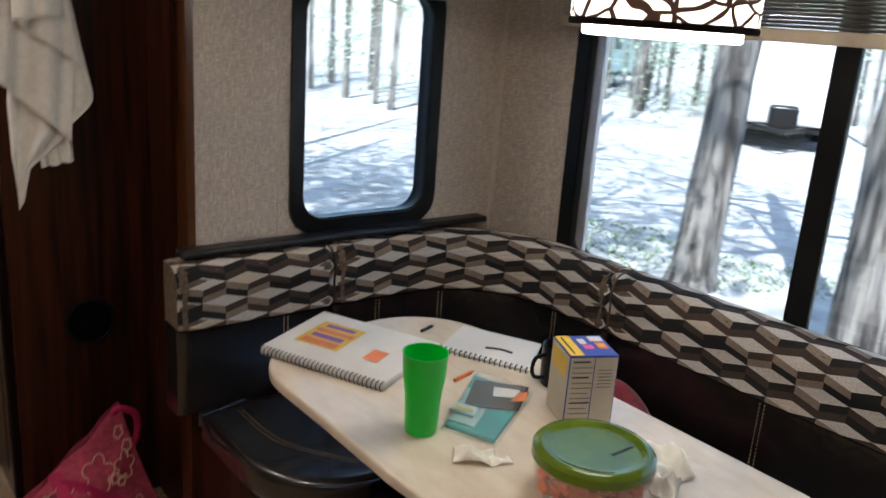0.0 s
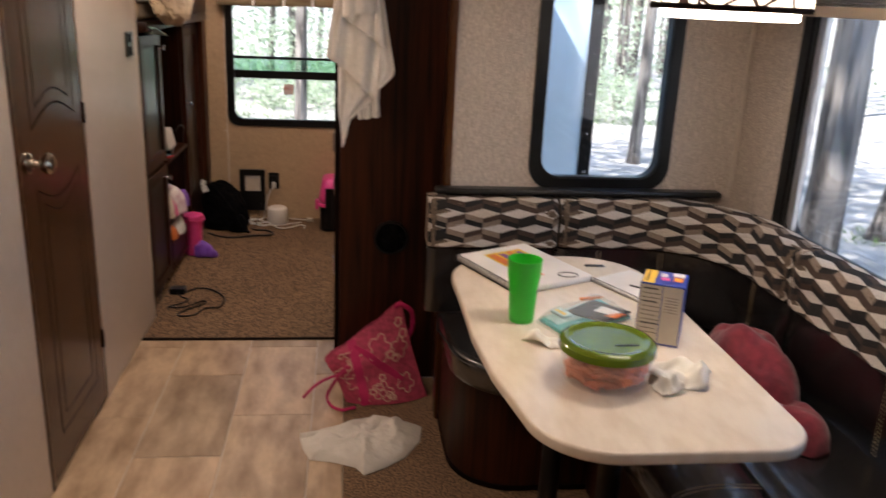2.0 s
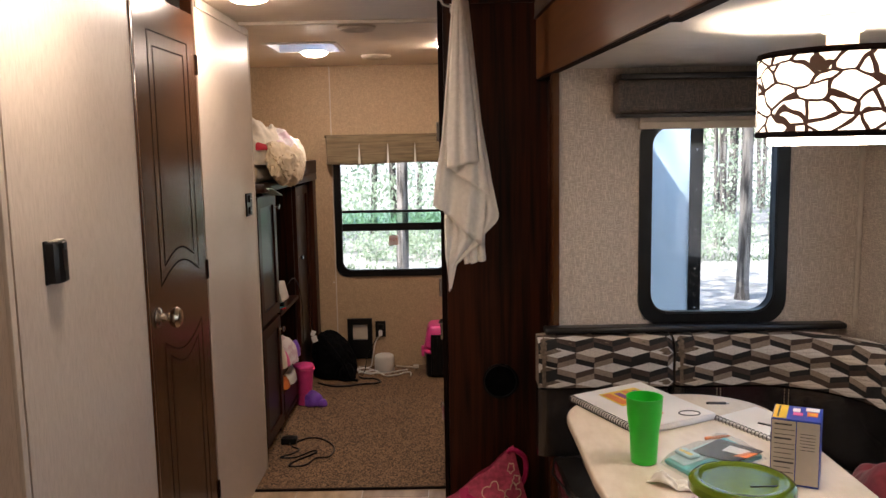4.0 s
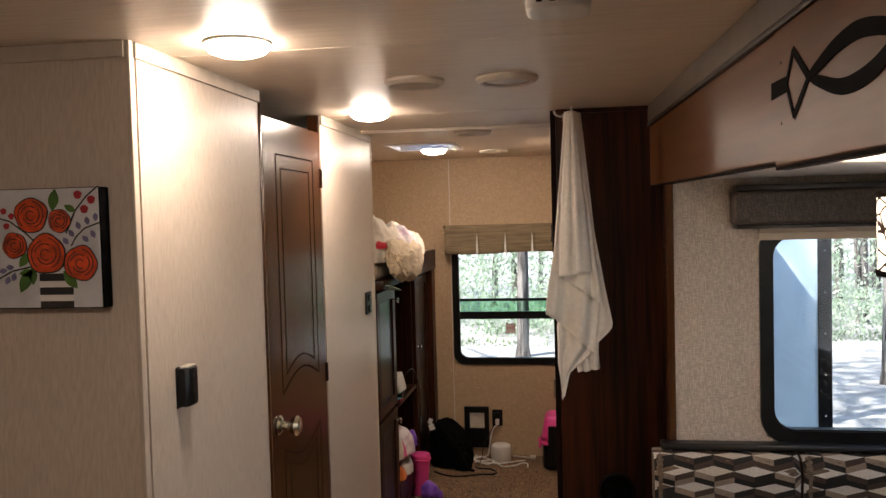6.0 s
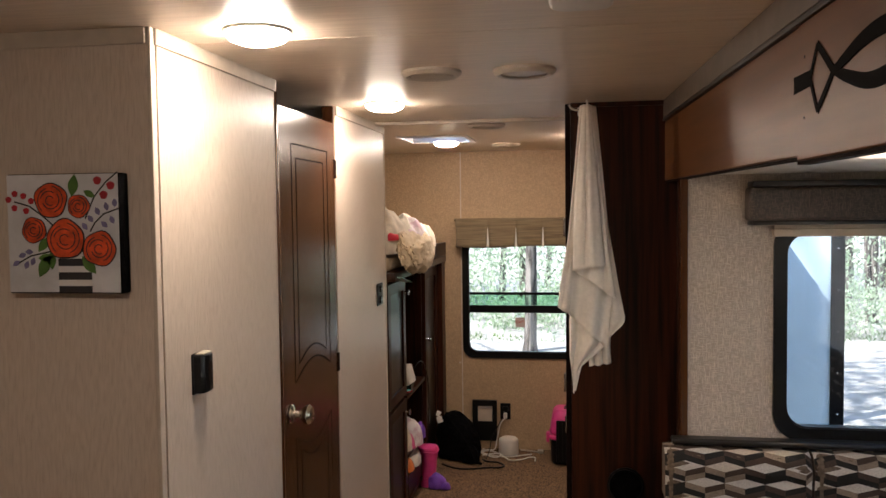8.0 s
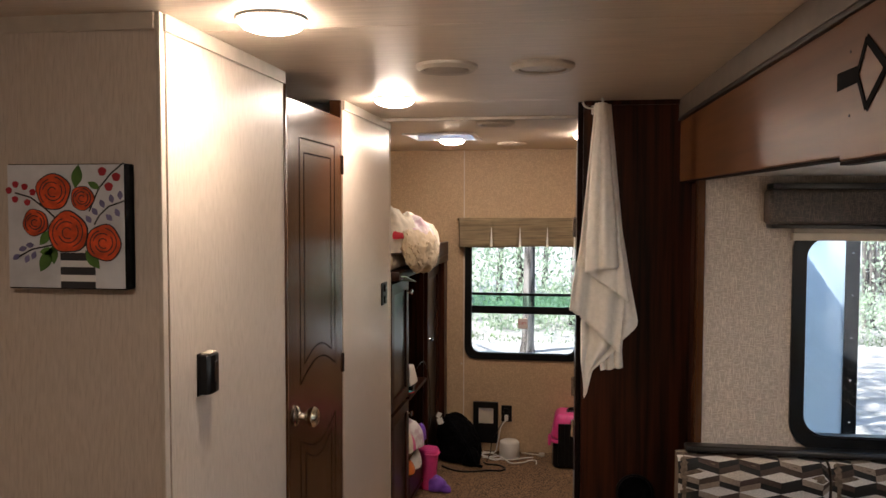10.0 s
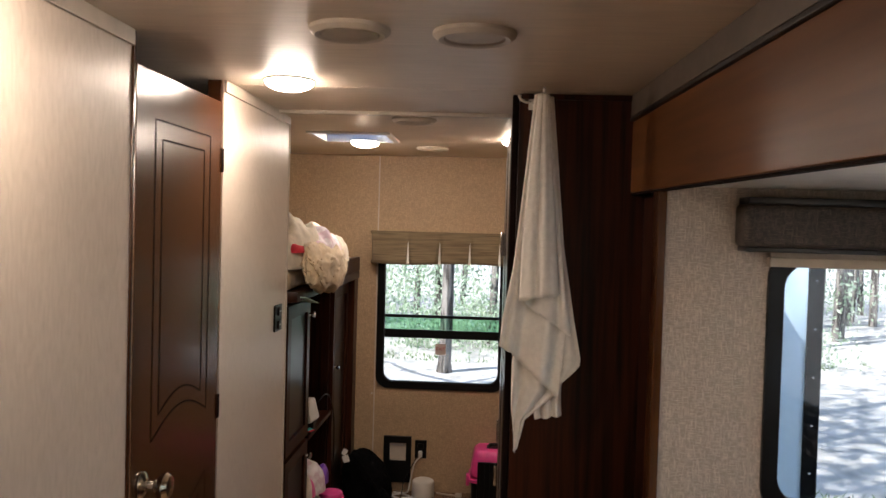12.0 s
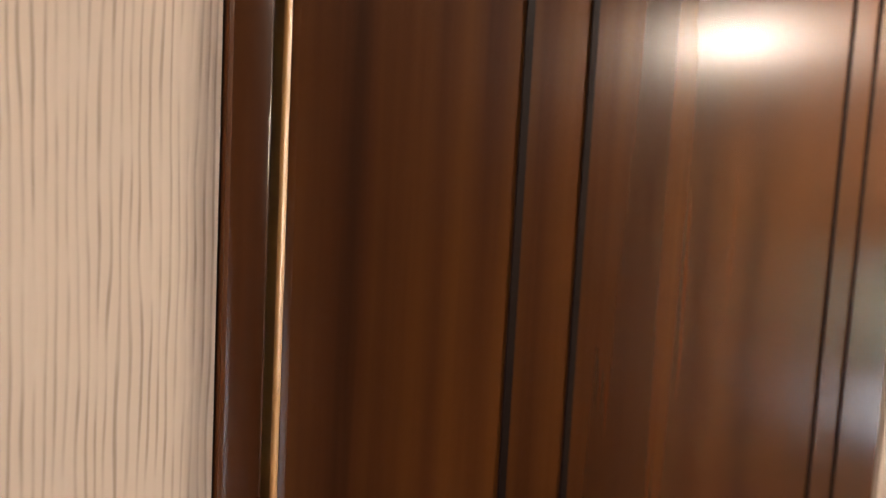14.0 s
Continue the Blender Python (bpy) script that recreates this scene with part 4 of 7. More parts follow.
S = 0.00130   # metres to a step of the painter's grid


def cv(x, y):
    return (-0.318 + x * S, 1.735 - (y - 309) * 0.00119)


for k in range(4):
    z0, z1 = cv(0, 518 - k * 24 + 0)[1], cv(0, 518 - k * 24 - 13)[1]
    part("vase_stripe", flat([(cv(86, 0)[0], z0 if k else 1.4885), (cv(142, 0)[0], z0 if k else 1.4885), (cv(142, 0)[0], z1), (cv(86, 0)[0], z1)], 1), M_INK, pt)
    z2 = cv(0, 518 - k * 24 - 24)[1]
    part("vase_stripe", flat([(cv(86, 0)[0], z1), (cv(142, 0)[0], z1), (cv(142, 0)[0], z2), (cv(86, 0)[0], z2)], 1), M_PAPER, pt)
for (x, y), a, l in (((115, 330), 1.4, 36), ((62, 432), 0.9, 30), ((62, 470), 1.1, 40), ((75, 460), 1.6, 30), ((138, 468), -0.9, 36), ((142, 345), -0.5, 22), ((65, 455), 0.1, 26)):
    part("leaf", flat(leafshape(*cv(x, y), l * S, l * S * 0.24, a), 2), M_PGREEN, pt)
for pts in (((14, 357), (40, 365), (65, 385), (80, 400)), ((190, 308), (170, 325), (150, 350), (134, 388)), ((192, 370), (165, 380), (150, 395), (142, 410)), ((12, 468), (40, 452), (80, 443))):
    part("stem", stroke([cv(*q) for q in pts], 0.0016, 2), M_INK, pt)
for x, y in ((15, 343), (30, 347), (43, 356), (4, 353), (14, 368), (34, 373), (156, 322), (178, 331), (166, 347)):
    part("berry", flat(oval(*cv(x, y), 0.0085 if x > 100 else 0.0065, 0.0085 if x > 100 else 0.0065, wob=0.05), 3), M_PRED, pt)
for x, y, a in ((155, 375, 2), (170, 367, 1.8), (184, 361, 1.6), (143, 388, 2.2), (133, 401, 2.2), (179, 390, 2), (166, 398, 2.4), (25, 451, 0.3), (37, 445, 0), (14, 465, 0.6), (32, 468, 1.2), (43, 462, 1.2)):
    part("petal", flat(leafshape(*cv(x, y), 0.018, 0.0055, a), 3), M_PLILAC, pt)
for i, (x, y, r) in enumerate(((77, 355, 27), (124, 366, 18), (47, 407, 20), (100, 423, 31), (157, 440, 27))):
    cx, cz = cv(x, y)
    part("rose_outline", flat(oval(cx, cz, r * S * 1.05, r * S * 1.05, n=26, wob=0.03, seed=i), 4), M_INK, pt)
    part("rose", flat(oval(cx, cz, r * S * 0.98, r * S * 0.98, n=26, wob=0.035, seed=i), 5), M_PORANGE, pt)
    for rr, a0, a1 in ((0.22, 30, 300), (0.48, 200, 400), (0.50, 60, 170), (0.74, 290, 440), (0.72, 110, 230)):
        part("rose_line", stroke(arc_pts(cx, cz, r * S * rr, a0, a1, 10, r * S * 0.1), 0.0011, 7), M_INK, pt)

for ob in pt.children:
    ob.data.transform(Matrix.Translation((-0.129 + 0.128 * 1.048, 0, -0.010)) @ Matrix.Diagonal((1.048, 1, 1.02, 1)))

# fish-shaped decoration on the header
fz = thing("fish_decoration", (XE - 0.01, 2.35, 1.86), "black cut-out fish symbol fixed to the wooden header", "wall decoration")


def ribbon(pts, widths, x0, x1):
    """A flat cut-out band in the plane x = const through (y, z) points."""
    bm = bmesh.new()
    rows = []
    for i, p in enumerate(pts):
        t = (Vector(pts[min(i + 1, len(pts) - 1)]) - Vector(pts[max(i - 1, 0)])).normalized()
        w = widths[i] if isinstance(widths, (list, tuple)) else widths
        a, b = (p[0] - t.y * w, p[1] + t.x * w), (p[0] + t.y * w, p[1] - t.x * w)
        rows.append([bm.verts.new(c) for c in ((x0, *a), (x1, *a), (x1, *b), (x0, *b))])
    for a, b in zip(rows, rows[1:]):
        for k in range(4):
            bm.faces.new((a[k], a[(k + 1) % 4], b[(k + 1) % 4], b[k]))
    bm.faces.new(rows[0])
    bm.faces.new(rows[-1][::-1])
    return bm


FX = XE - 0.0045
up = [(2.520, 1.847), (2.473, 1.858), (2.402, 1.873), (2.328, 1.878), (2.258, 1.868), (2.205, 1.852), (2.166, 1.836)]
lo = [(2.520, 1.851), (2.461, 1.832), (2.380, 1.813), (2.300, 1.815), (2.235, 1.831), (2.195, 1.856), (2.166, 1.878)]


def smooth_line(pts, n=6):
    """Catmull-Rom points through a flat line."""
    P = [Vector(p) for p in pts]
    P = [P[0] * 2 - P[1]] + P + [P[-1] * 2 - P[-2]]
    out = []
    for i in range(1, len(P) - 2):
        for k in range(n):
            t = k / n
            a, b, c, d = P[i - 1], P[i], P[i + 1], P[i + 2]
            out.append(tuple(0.5 * (2 * b + (c - a) * t + (2 * a - 5 * b + 4 * c - d) * t * t + (3 * b - a - 3 * c + d) * t ** 3)))
    return out + [tuple(P[-2])]


for name, line, dx in (("upper_fin_line", smooth_line(up), 0.0020), ("lower_fin_line", smooth_line(lo), 0.0017)):
    part(name, ribbon(line, [0.0065 + 0.0060 * math.sin(math.pi * i / (len(line) - 1)) for i in range(len(line))], FX - dx, FX), M_FISH, fz)
star = [(2.517, 1.849), (2.592, 1.904), (2.628, 1.854), (2.590, 1.797), (2.517, 1.849)]
for k, (a, b) in enumerate(zip(star, star[1:])):
    part("tail_bar", ribbon([a, b], [0.0075, 0.0065] if k in (0, 3) else [0.0055, 0.0055], FX - 0.0014 + 0.0001 * k, FX), M_FISH, fz)
part("tail_stub", ribbon([(2.622, 1.855), (2.714, 1.854)], [0.013, 0.015], FX - 0.0012, FX), M_FISH, fz)
for ob in fz.children:
    for v in ob.data.vertices:
        v.co.x += 0.002 + (3.9 - 2.35 - v.co.y) * HK
for y, z in ((2.660, 1.896), (2.660, 1.793)):
    whole("header_screw", stand(lathe([(0.001, 0), (0.0030, 0), (0.0025, 0.001), (0.001, 0.0014)], n=10), Matrix.Translation((XE - 0.002 + (3.9 - y) * HK, y, z)) @ Matrix.Rotation(radians(-90), 4, "Y")), M_INK, "small dark screw head in the header", "screw", "header screws")

# towel on a hook
hk = thing("wall_hook", (0.905, PY, 1.99), "small white hook at the top of the wardrobe", "hook")
part("plate", box(0.893, PY - 0.006, 1.985, 0.917, PY, 2.025, 0.002), M_WHITE, hk)
part("arm", tube([(0.905, PY - 0.004, 2.005), (0.910, PY - 0.03, 1.998), (0.922, PY - 0.20, 1.998), (0.924, PY - 0.255, 2.001), (0.922, PY - 0.268, 2.008)], 0.004), M_WHITE, hk)
part("arm", tube([(0.898, PY - 0.004, 2.010), (0.885, PY - 0.02, 2.006), (0.868, PY - 0.035, 2.012), (0.862, PY - 0.04, 2.024)], 0.004), M_WHITE, hk)


def interp(t, ks):
    for (a, va), (b, vb_) in zip(ks, ks[1:]):
        if t <= b:
            u = (t - a) / (b - a)
            u = u * u * (3 - 2 * u)
            return va + (vb_ - va) * u
    return ks[-1][1]


tw = thing("towel", (0.93, 4.2, 1.0), "white terry towel hanging in folds from a hook", "towel")


def fold(left, right, y, bulge, ripples, seed, nu=30, nv=44):
    """One hanging layer of cloth between two edges of (x, z) points, with soft upright ripples."""
    def along(pts_, t):
        d = [0.0]
        for a, b in zip(pts_, pts_[1:]):
            d.append(d[-1] + math.dist(a, b))
        w = t * d[-1]
        for i in range(len(pts_) - 1):
            if w <= d[i + 1] + 1e-9:
                k = (w - d[i]) / (d[i + 1] - d[i])
                return pts_[i][0] + (pts_[i + 1][0] - pts_[i][0]) * k, pts_[i][1] + (pts_[i + 1][1] - pts_[i][1]) * k
        return pts_[-1]
    bm = bmesh.new()
    g = []
    for j in range(nv + 1):
        v = j / nv
        (xl, zl), (xr, zr) = along(left, v), along(right, v)
        row = []
        for i in range(nu + 1):
            u = i / nu
            x, z = xl + (xr - xl) * u, zl + (zr - zl) * u
            wide = min(1.0, (xr - xl) / 0.10)
            f = sum(a * math.sin(w * math.pi * u + ph + k * v) for w, a, ph, k in ripples)
            n = noise.noise(Vector((x * 12, z * 7, seed)))
            sag = 0.004 * noise.noise(Vector((u * 4, seed, 2.0))) * v
            row.append(bm.verts.new((x, y - bulge * wide * math.sin(math.pi * u) ** 0.7 - 0.013 * wide * f - 0.006 * n * v, z + sag)))
        g.append(row)
    for a, b in zip(g, g[1:]):
        for i in range(nu):
            bm.faces.new((a[i], a[i + 1], b[i + 1], b[i]))
    return bm


TOP = 1.997
for left, right, y, bulge, ripples, sd_ in (
        ([(0.912, TOP), (0.893, 1.80), (0.878, 1.56), (0.874, 1.428)], [(0.930, TOP), (0.950, 1.80), (0.968, 1.60), (0.981, 1.447)], 4.030, 0.022, [(3, 0.5, 0.3, 1.0), (6, 0.25, 1.2, 2.0)], 1.0),
        ([(0.926, TOP), (0.930, 1.75), (0.915, 1.50), (0.882, 1.424), (0.888, 1.418)], [(0.938, TOP), (0.966, 1.75), (0.993, 1.50), (1.018, 1.330)], 4.048, 0.014, [(4, 0.5, 1.3, 0.6), (7, 0.2, 0.2, 1.0)], 2.0),
        ([(0.902, TOP), (0.882, 1.78), (0.857, 1.523), (0.832, 1.385), (0.823, 1.298)], [(0.915, TOP), (0.895, 1.78), (0.882, 1.56), (0.874, 1.42), (0.859, 1.276)], 4.045, 0.012, [(3, 0.5, 0.5, 1.0)], 3.0),
        ([(0.905, TOP), (0.878, 1.70), (0.868, 1.42), (0.858, 1.272)], [(0.945, TOP), (0.985, 1.62), (1.012, 1.36), (0.992, 1.150)], 4.068, 0.012, [(3.3, 0.8, 0.8, 1.4), (6, 0.3, 0.3, 2.0)], 4.0),
        ([(0.930, TOP), (0.945, 1.70), (0.965, 1.40), (0.985, 1.200)], [(0.954, TOP), (0.996, 1.58), (1.030, 1.38), (1.053, 1.262), (1.050, 1.238), (1.000, 1.190)], 4.085, 0.008, [(3, 0.6, 1.9, 0.8)], 5.0),
        ([(0.890, 1.45), (0.862, 1.25), (0.862, 1.12), (0.870, 1.040), (0.873, 0.986)], [(0.990, 1.45), (0.996, 1.30), (0.992, 1.165), (0.900, 1.085), (0.881, 1.000)], 4.092, 0.012, [(3.5, 0.8, 1.1, 1.5), (7, 0.3, 0.0, 1.0)], 6.0),
        ([(0.930, 1.30), (0.925, 1.15), (0.932, 1.083)], [(1.005, 1.30), (1.000, 1.15), (1.004, 1.094)], 4.108, 0.004, [(5, 0.9, 0.4, 0.5)], 7.0)):
    layer = part("fold", fold(left, right, y, bulge, ripples, sd_), M_TOWEL, tw)
    layer.modifiers.new("thick", "SOLIDIFY").thickness = 0.004

# ---------------------------------------------------------------- dinette
SEAT_Z = 0.47


def corner_path(s):
    """Front line of the backrests: along the end wall, round the corner, along the long wall; gives place and the way to the seats."""
    R, xc, yc = 0.30, 1.86, 3.54
    a = xc - 1.165
    if s < a:
        return (1.165 + s, 3.84), (0, -1)
    q = (s - a) / R
    if q < math.pi / 2:
        return (xc + R * math.sin(q), yc + R * math.cos(q)), (-math.sin(q), -math.cos(q))
    return (xc + R, yc - (s - a - R * math.pi / 2)), (-1, 0)


ARC0 = 1.86 - 1.165
ARC1 = ARC0 + 0.30 * math.pi / 2
S_END = ARC1 + (3.54 - 1.62)
PROF = [(0.0, 0.700), (0.006, 0.760), (0.0, 0.800), (0.004, 0.828), (0.014, 0.848), (0.030, 0.860), (0.055, 0.866), (0.092, 0.868)]
plen = [0.0]
for a, b in zip(PROF, PROF[1:]):
    plen.append(plen[-1] + math.dist(a, b))


def prof(v):
    v = min(max(v, 0), plen[-1])
    for i in range(len(PROF) - 1):
        if v <= plen[i + 1] + 1e-9:
            u = (v - plen[i]) / (plen[i + 1] - plen[i])
            return PROF[i][0] + (PROF[i + 1][0] - PROF[i][0]) * u, PROF[i][1] + (PROF[i + 1][1] - PROF[i][1]) * u
    return PROF[-1]


def sweep(s0, s1, outline, n, puff=0.0):
    """A body whose outline (depth, z) runs along the backrest line."""
    bm = bmesh.new()
    rows = []
    for i in range(n + 1):
        s = s0 + (s1 - s0) * i / n
        (x, y), (nx_, ny_) = corner_path(s)
        e = min(i, n - i) / n * (s1 - s0)
        k = 0.012 * math.exp(-(e / 0.012) ** 2)
        rows.append([bm.verts.new((x - nx_ * (d + k), y - ny_ * (d + k), z - (k * 0.6 if z > 0.8 else 0))) for d, z in outline])
    m = len(outline)
    for a, b in zip(rows, rows[1:]):
        for j in range(m):
            bm.faces.new((a[j], a[(j + 1) % m], b[(j + 1) % m], b[j]))
    bm.faces.new(rows[0][::-1])
    bm.faces.new(rows[-1])
    return bm


rng = random.Random(4)


def blocks(s0, s1, parent):
    """The woven tumbling-block pattern: each rhombus and side face laid on the cushion's curve."""
    w, a, b = 0.122, 0.0165, 0.037
    cells = {k: bmesh.new() for k in M_TONES}

    def quad(tone, pts):
        c = [(min(max(s, s0), s1), min(max(v, 0.0), plen[-1] - 0.002)) for s, v in pts]
        if max(q[0] for q in c) - min(q[0] for q in c) < 0.002 or max(q[1] for q in c) - min(q[1] for q in c) < 0.001:
            return
        bm = cells[tone]
        mid = [((c[0][0] + c[1][0]) / 2, (c[0][1] + c[1][1]) / 2), ((c[2][0] + c[3][0]) / 2, (c[2][1] + c[3][1]) / 2)]
        for q in ((c[0], mid[0], mid[1], c[3]), (mid[0], c[1], c[2], mid[1])):
            vs_ = []
            for s, v in q:
                (x, y), (nx_, ny_) = corner_path(s)
                d, z = prof(v)
                e = min(s - s0, s1 - s)
                k = 0.012 * math.exp(-(e / 0.012) ** 2)
                d2, up_ = d + k - 0.0022, 0.0022 if v > 0.15 else 0.0
                vs_.append(bm.verts.new((x - nx_ * d2, y - ny_ * d2, z - (k * 0.6 if z > 0.8 else 0) + up_)))
            bm.faces.new(vs_)

    rows = int((plen[-1] + 0.1) / (a + b)) + 2
    for r in range(-1, rows):
        v0 = r * (a + b) + 0.012
        sh_ = (w / 2) * (r % 2)
        for c in range(int((s1 - s0) / w) + 3):
            s = s0 - w + sh_ + c * w
            top = rng.choice(("cream", "pale", "pale"))
            quad(top, [(s, v0), (s + w / 2, v0 - a), (s + w, v0), (s + w / 2, v0 + a)])
            kind = rng.random()
            l1, l2 = ("taupe", "brown") if kind < 0.3 else ("brown", "black") if kind < 0.75 else ("taupe", "black")
            r1, r2 = ("black", "brown") if kind < 0.5 else ("black", "black") if kind < 0.8 else ("brown", "taupe")
            h = b * 0.5
            quad(l1, [(s, v0), (s + w / 2, v0 - a), (s + w / 2, v0 - a - h), (s, v0 - h)])
            quad(l2, [(s, v0 - h), (s + w / 2, v0 - a - h), (s + w / 2, v0 - a - b), (s, v0 - b)])
            quad(r1, [(s + w / 2, v0 - a), (s + w, v0), (s + w, v0 - h), (s + w / 2, v0 - a - h)])
            quad(r2, [(s + w / 2, v0 - a - h), (s + w, v0 - h), (s + w, v0 - b), (s + w / 2, v0 - a - b)])
    me = bmesh.new()
    ob = None
    mats, base = list(M_TONES), 0
    data = bpy.data.meshes.new("pattern")
    for i, k in enumerate(mats):
        for f in cells[k].faces:
            f.material_index = i
        tmp = bpy.data.meshes.new("tone")
        cells[k].to_mesh(tmp)
        me.from_mesh(tmp)
        cells[k].free()
        bpy.data.meshes.remove(tmp)
    me.to_mesh(data)
    me.free()
    data.transform(Matrix.Translation(-parent.location))
    for k in mats:
        data.materials.append(M_TONES[k])
    ob = new("woven_cover", data)
    ob.parent = parent
    tagged(ob, "woven tumbling-block cover in cream, taupe and black")
    return ob


def stitches(s, parent):
    """Two dashed rows of thread up a black backrest panel."""
    for off in (-0.006, 0.006):
        bm = bmesh.new()
        for k in range(20):
            (x, y), (nx_, ny_) = corner_path(s + off)
            z = 0.49 + k * 0.0102
            d = 0.0105
            o = Matrix.Translation((x - nx_ * d, y - ny_ * d, z)) @ Matrix.Diagonal((0.0016, 0.0016, 0.006, 1))
            bmesh.ops.create_cube(bm, size=1.0, matrix=o)
        tagged(part("stitching", bm, M_STITCH, parent, smooth=False), "", "", "", "stuff")


for s0, s1, lab, seams in ((0.0, 0.448, "short backrest cushion with a tumbling-block cover, black vinyl below", (0.30,)), (0.456, ARC1 + 0.215, "corner backrest cushion with a tumbling-block cover, black vinyl below", (0.60, ARC0 + 0.12, ARC1 + 0.02)), (ARC1 + 0.222, S_END, "long backrest cushion with a tumbling-block cover, black vinyl below", (ARC1 + 0.70, ARC1 + 1.2))):
    (x, y), _ = corner_path((s0 + s1) / 2)
    bc = thing("backrest_cushion", (x, y, SEAT_Z), lab, "cushion", "dinette backrests")
    part("padding", sweep(s0, s1, PROF + [(0.092, 0.700)], 46), M_FABRIC_SOLID, bc)
    part("vinyl_panel", sweep(s0, s1, [(0.02, 0.455), (0.012, 0.50), (0.010, 0.60), (0.014, 0.69), (0.024, 0.699), (0.09, 0.699), (0.09, 0.455)], 46), M_LEATHER, bc, "black vinyl lower panel")
    blocks(s0, s1, bc)
    for q in seams:
        stitches(q, bc)
lg = thing("ledge", (1.7, SY1 - 0.02, 0.87), "black padded ledge strip above the backrests", "ledge", kind="structure")
part("strip", box(XE - 0.03, SY1 - 0.055, 0.872, SX - 0.055, SY1 - 0.001, 0.893, 0.008, 3), M_TRIM, lg)

# bench bases and seats
bb = thing("bench_base", (1.45, 3.7, 0), "curved dark wooden base of the end bench", "bench base")
pts = [(1.238, 3.930)]
for i in range(13):
    a = math.pi + (math.pi / 2) * i / 12
    pts.append((1.238 + 0.21 + 0.21 * math.cos(a), 3.452 + 0.21 + 0.21 * math.sin(a)))
pts += [(1.668, 3.452), (1.668, 3.930)]
part("curved_panel", prism(pts, 0.001, 0.375), M_WOOD, bb)
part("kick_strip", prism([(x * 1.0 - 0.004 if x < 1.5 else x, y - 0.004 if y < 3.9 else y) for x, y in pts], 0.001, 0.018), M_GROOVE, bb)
sb = thing("bench_base", (1.95, 2.6, 0), "straight dark wooden base of the long bench", "bench base")
part("front_panel", box(1.670, 1.55, 0.001, 2.25, 3.93, 0.375), M_WOOD, sb)
part("door", box(1.664, 2.75, 0.06, 1.6698, 3.28, 0.33, 0.003), M_WOOD, sb, "plain dark access door")
part("door", box(1.664, 1.95, 0.06, 1.6698, 2.70, 0.33, 0.003), M_WOOD, sb, "plain dark access door")


def seat_cushion(pts, z0, z1, label, loc, puff=0.012):
    bm = prism(pts, z0, z1, 0.022, 4)
    t = thing("seat_cushion", loc, label, "cushion", "dinette seats")
    part("vinyl_cover", bm, M_LEATHER, t)
    part("piping", tube([(x, y, z1 - 0.010) for x, y in pts], 0.0045, 6, True, 2), M_LEATHER, t)
    return t


pts = [(1.215, 3.83)]
for i in range(11):
    a = math.pi + (math.pi / 2) * i / 10
    pts.append((1.215 + 0.24 + 0.24 * math.cos(a), 3.335 + 0.24 + 0.24 * math.sin(a)))
pts += [(1.60, 3.335), (1.60, 3.83)]
sc1 = seat_cushion(pts, 0.377, SEAT_Z, "black vinyl seat cushion with a rounded corner", (1.4, 3.6, 0.377))
for off in (0.0, 0.012):
    part("stitching", tube([(1.30 + off, 3.80, SEAT_Z + 0.001), (1.31 + off, 3.6, SEAT_Z + 0.001), (1.40 + off, 3.45, SEAT_Z + 0.001), (1.47 + off, 3.36, SEAT_Z - 0.003)], 0.0005, 5), M_STITCH, sc1, "tan stitching")


def long_seat(y0, y1, label):
    """A seat with a rolled front bolster, a welt behind it and creases."""
    bm = bmesh.new()
    prof_ = [(1.600, 0.380), (1.592, 0.410), (1.596, 0.440), (1.615, 0.462), (1.66, 0.474), (1.74, 0.480), (1.80, 0.478), (1.838, 0.468), (1.843, 0.463), (1.848, 0.468), (1.90, 0.474), (2.00, 0.476), (2.10, 0.474), (2.18, 0.468), (2.18, 0.380)]
    n = 44
    rows = []
    for i in range(n + 1):
        y = y0 + (y1 - y0) * i / n
        e = min(y - y0, y1 - y)
        k = 0.016 * math.exp(-(e / 0.018) ** 2)
        row = []
        for x, z in prof_:
            c = 0.0
            if z > 0.44:
                c = 0.006 * noise.noise(Vector((x * 5, y * 3.5, 1.7))) + 0.004 * noise.noise(Vector((x * 3 + y * 9, y * 2 - x * 4, 4.2)))
            row.append(bm.verts.new((x, y, z + c - (k if z > 0.44 else 0))))
        rows.append(row)
    m = len(prof_)
    for a, b in zip(rows, rows[1:]):
        for j in range(m):
            bm.faces.new((a[j], a[(j + 1) % m], b[(j + 1) % m], b[j]))
    bm.faces.new(rows[0][::-1])
    bm.faces.new(rows[-1])
    t = thing("seat_cushion", (1.9, (y0 + y1) / 2, 0.377), label, "cushion", "dinette seats")
    part("vinyl_cover", bm, M_LEATHER, t)
    part("welt", tube([(1.843, y0 + 0.01, 0.462), (1.843, (y0 + y1) / 2, 0.469), (1.843, y1 - 0.01, 0.462)], 0.0045, 6), M_LEATHER, t)
    for off in (-0.006, 0.006):
        ym = 2.735 if y1 > 3 else (y0 + y1) / 2
        part("stitching", tube([(1.600, ym - 0.03 + off, 0.440), (1.63, ym - 0.01 + off, 0.470), (1.72, ym + off, 0.483), (1.835, ym + 0.012 + off, 0.472)], 0.0012, 5, smooth=5), M_STITCH, t, "tan stitching")
    return t


long_seat(2.497, 3.328, "black vinyl long seat cushion with a rolled front")
long_seat(1.56, 2.487, "black vinyl long seat cushion with a rolled front, nearer the kitchen")
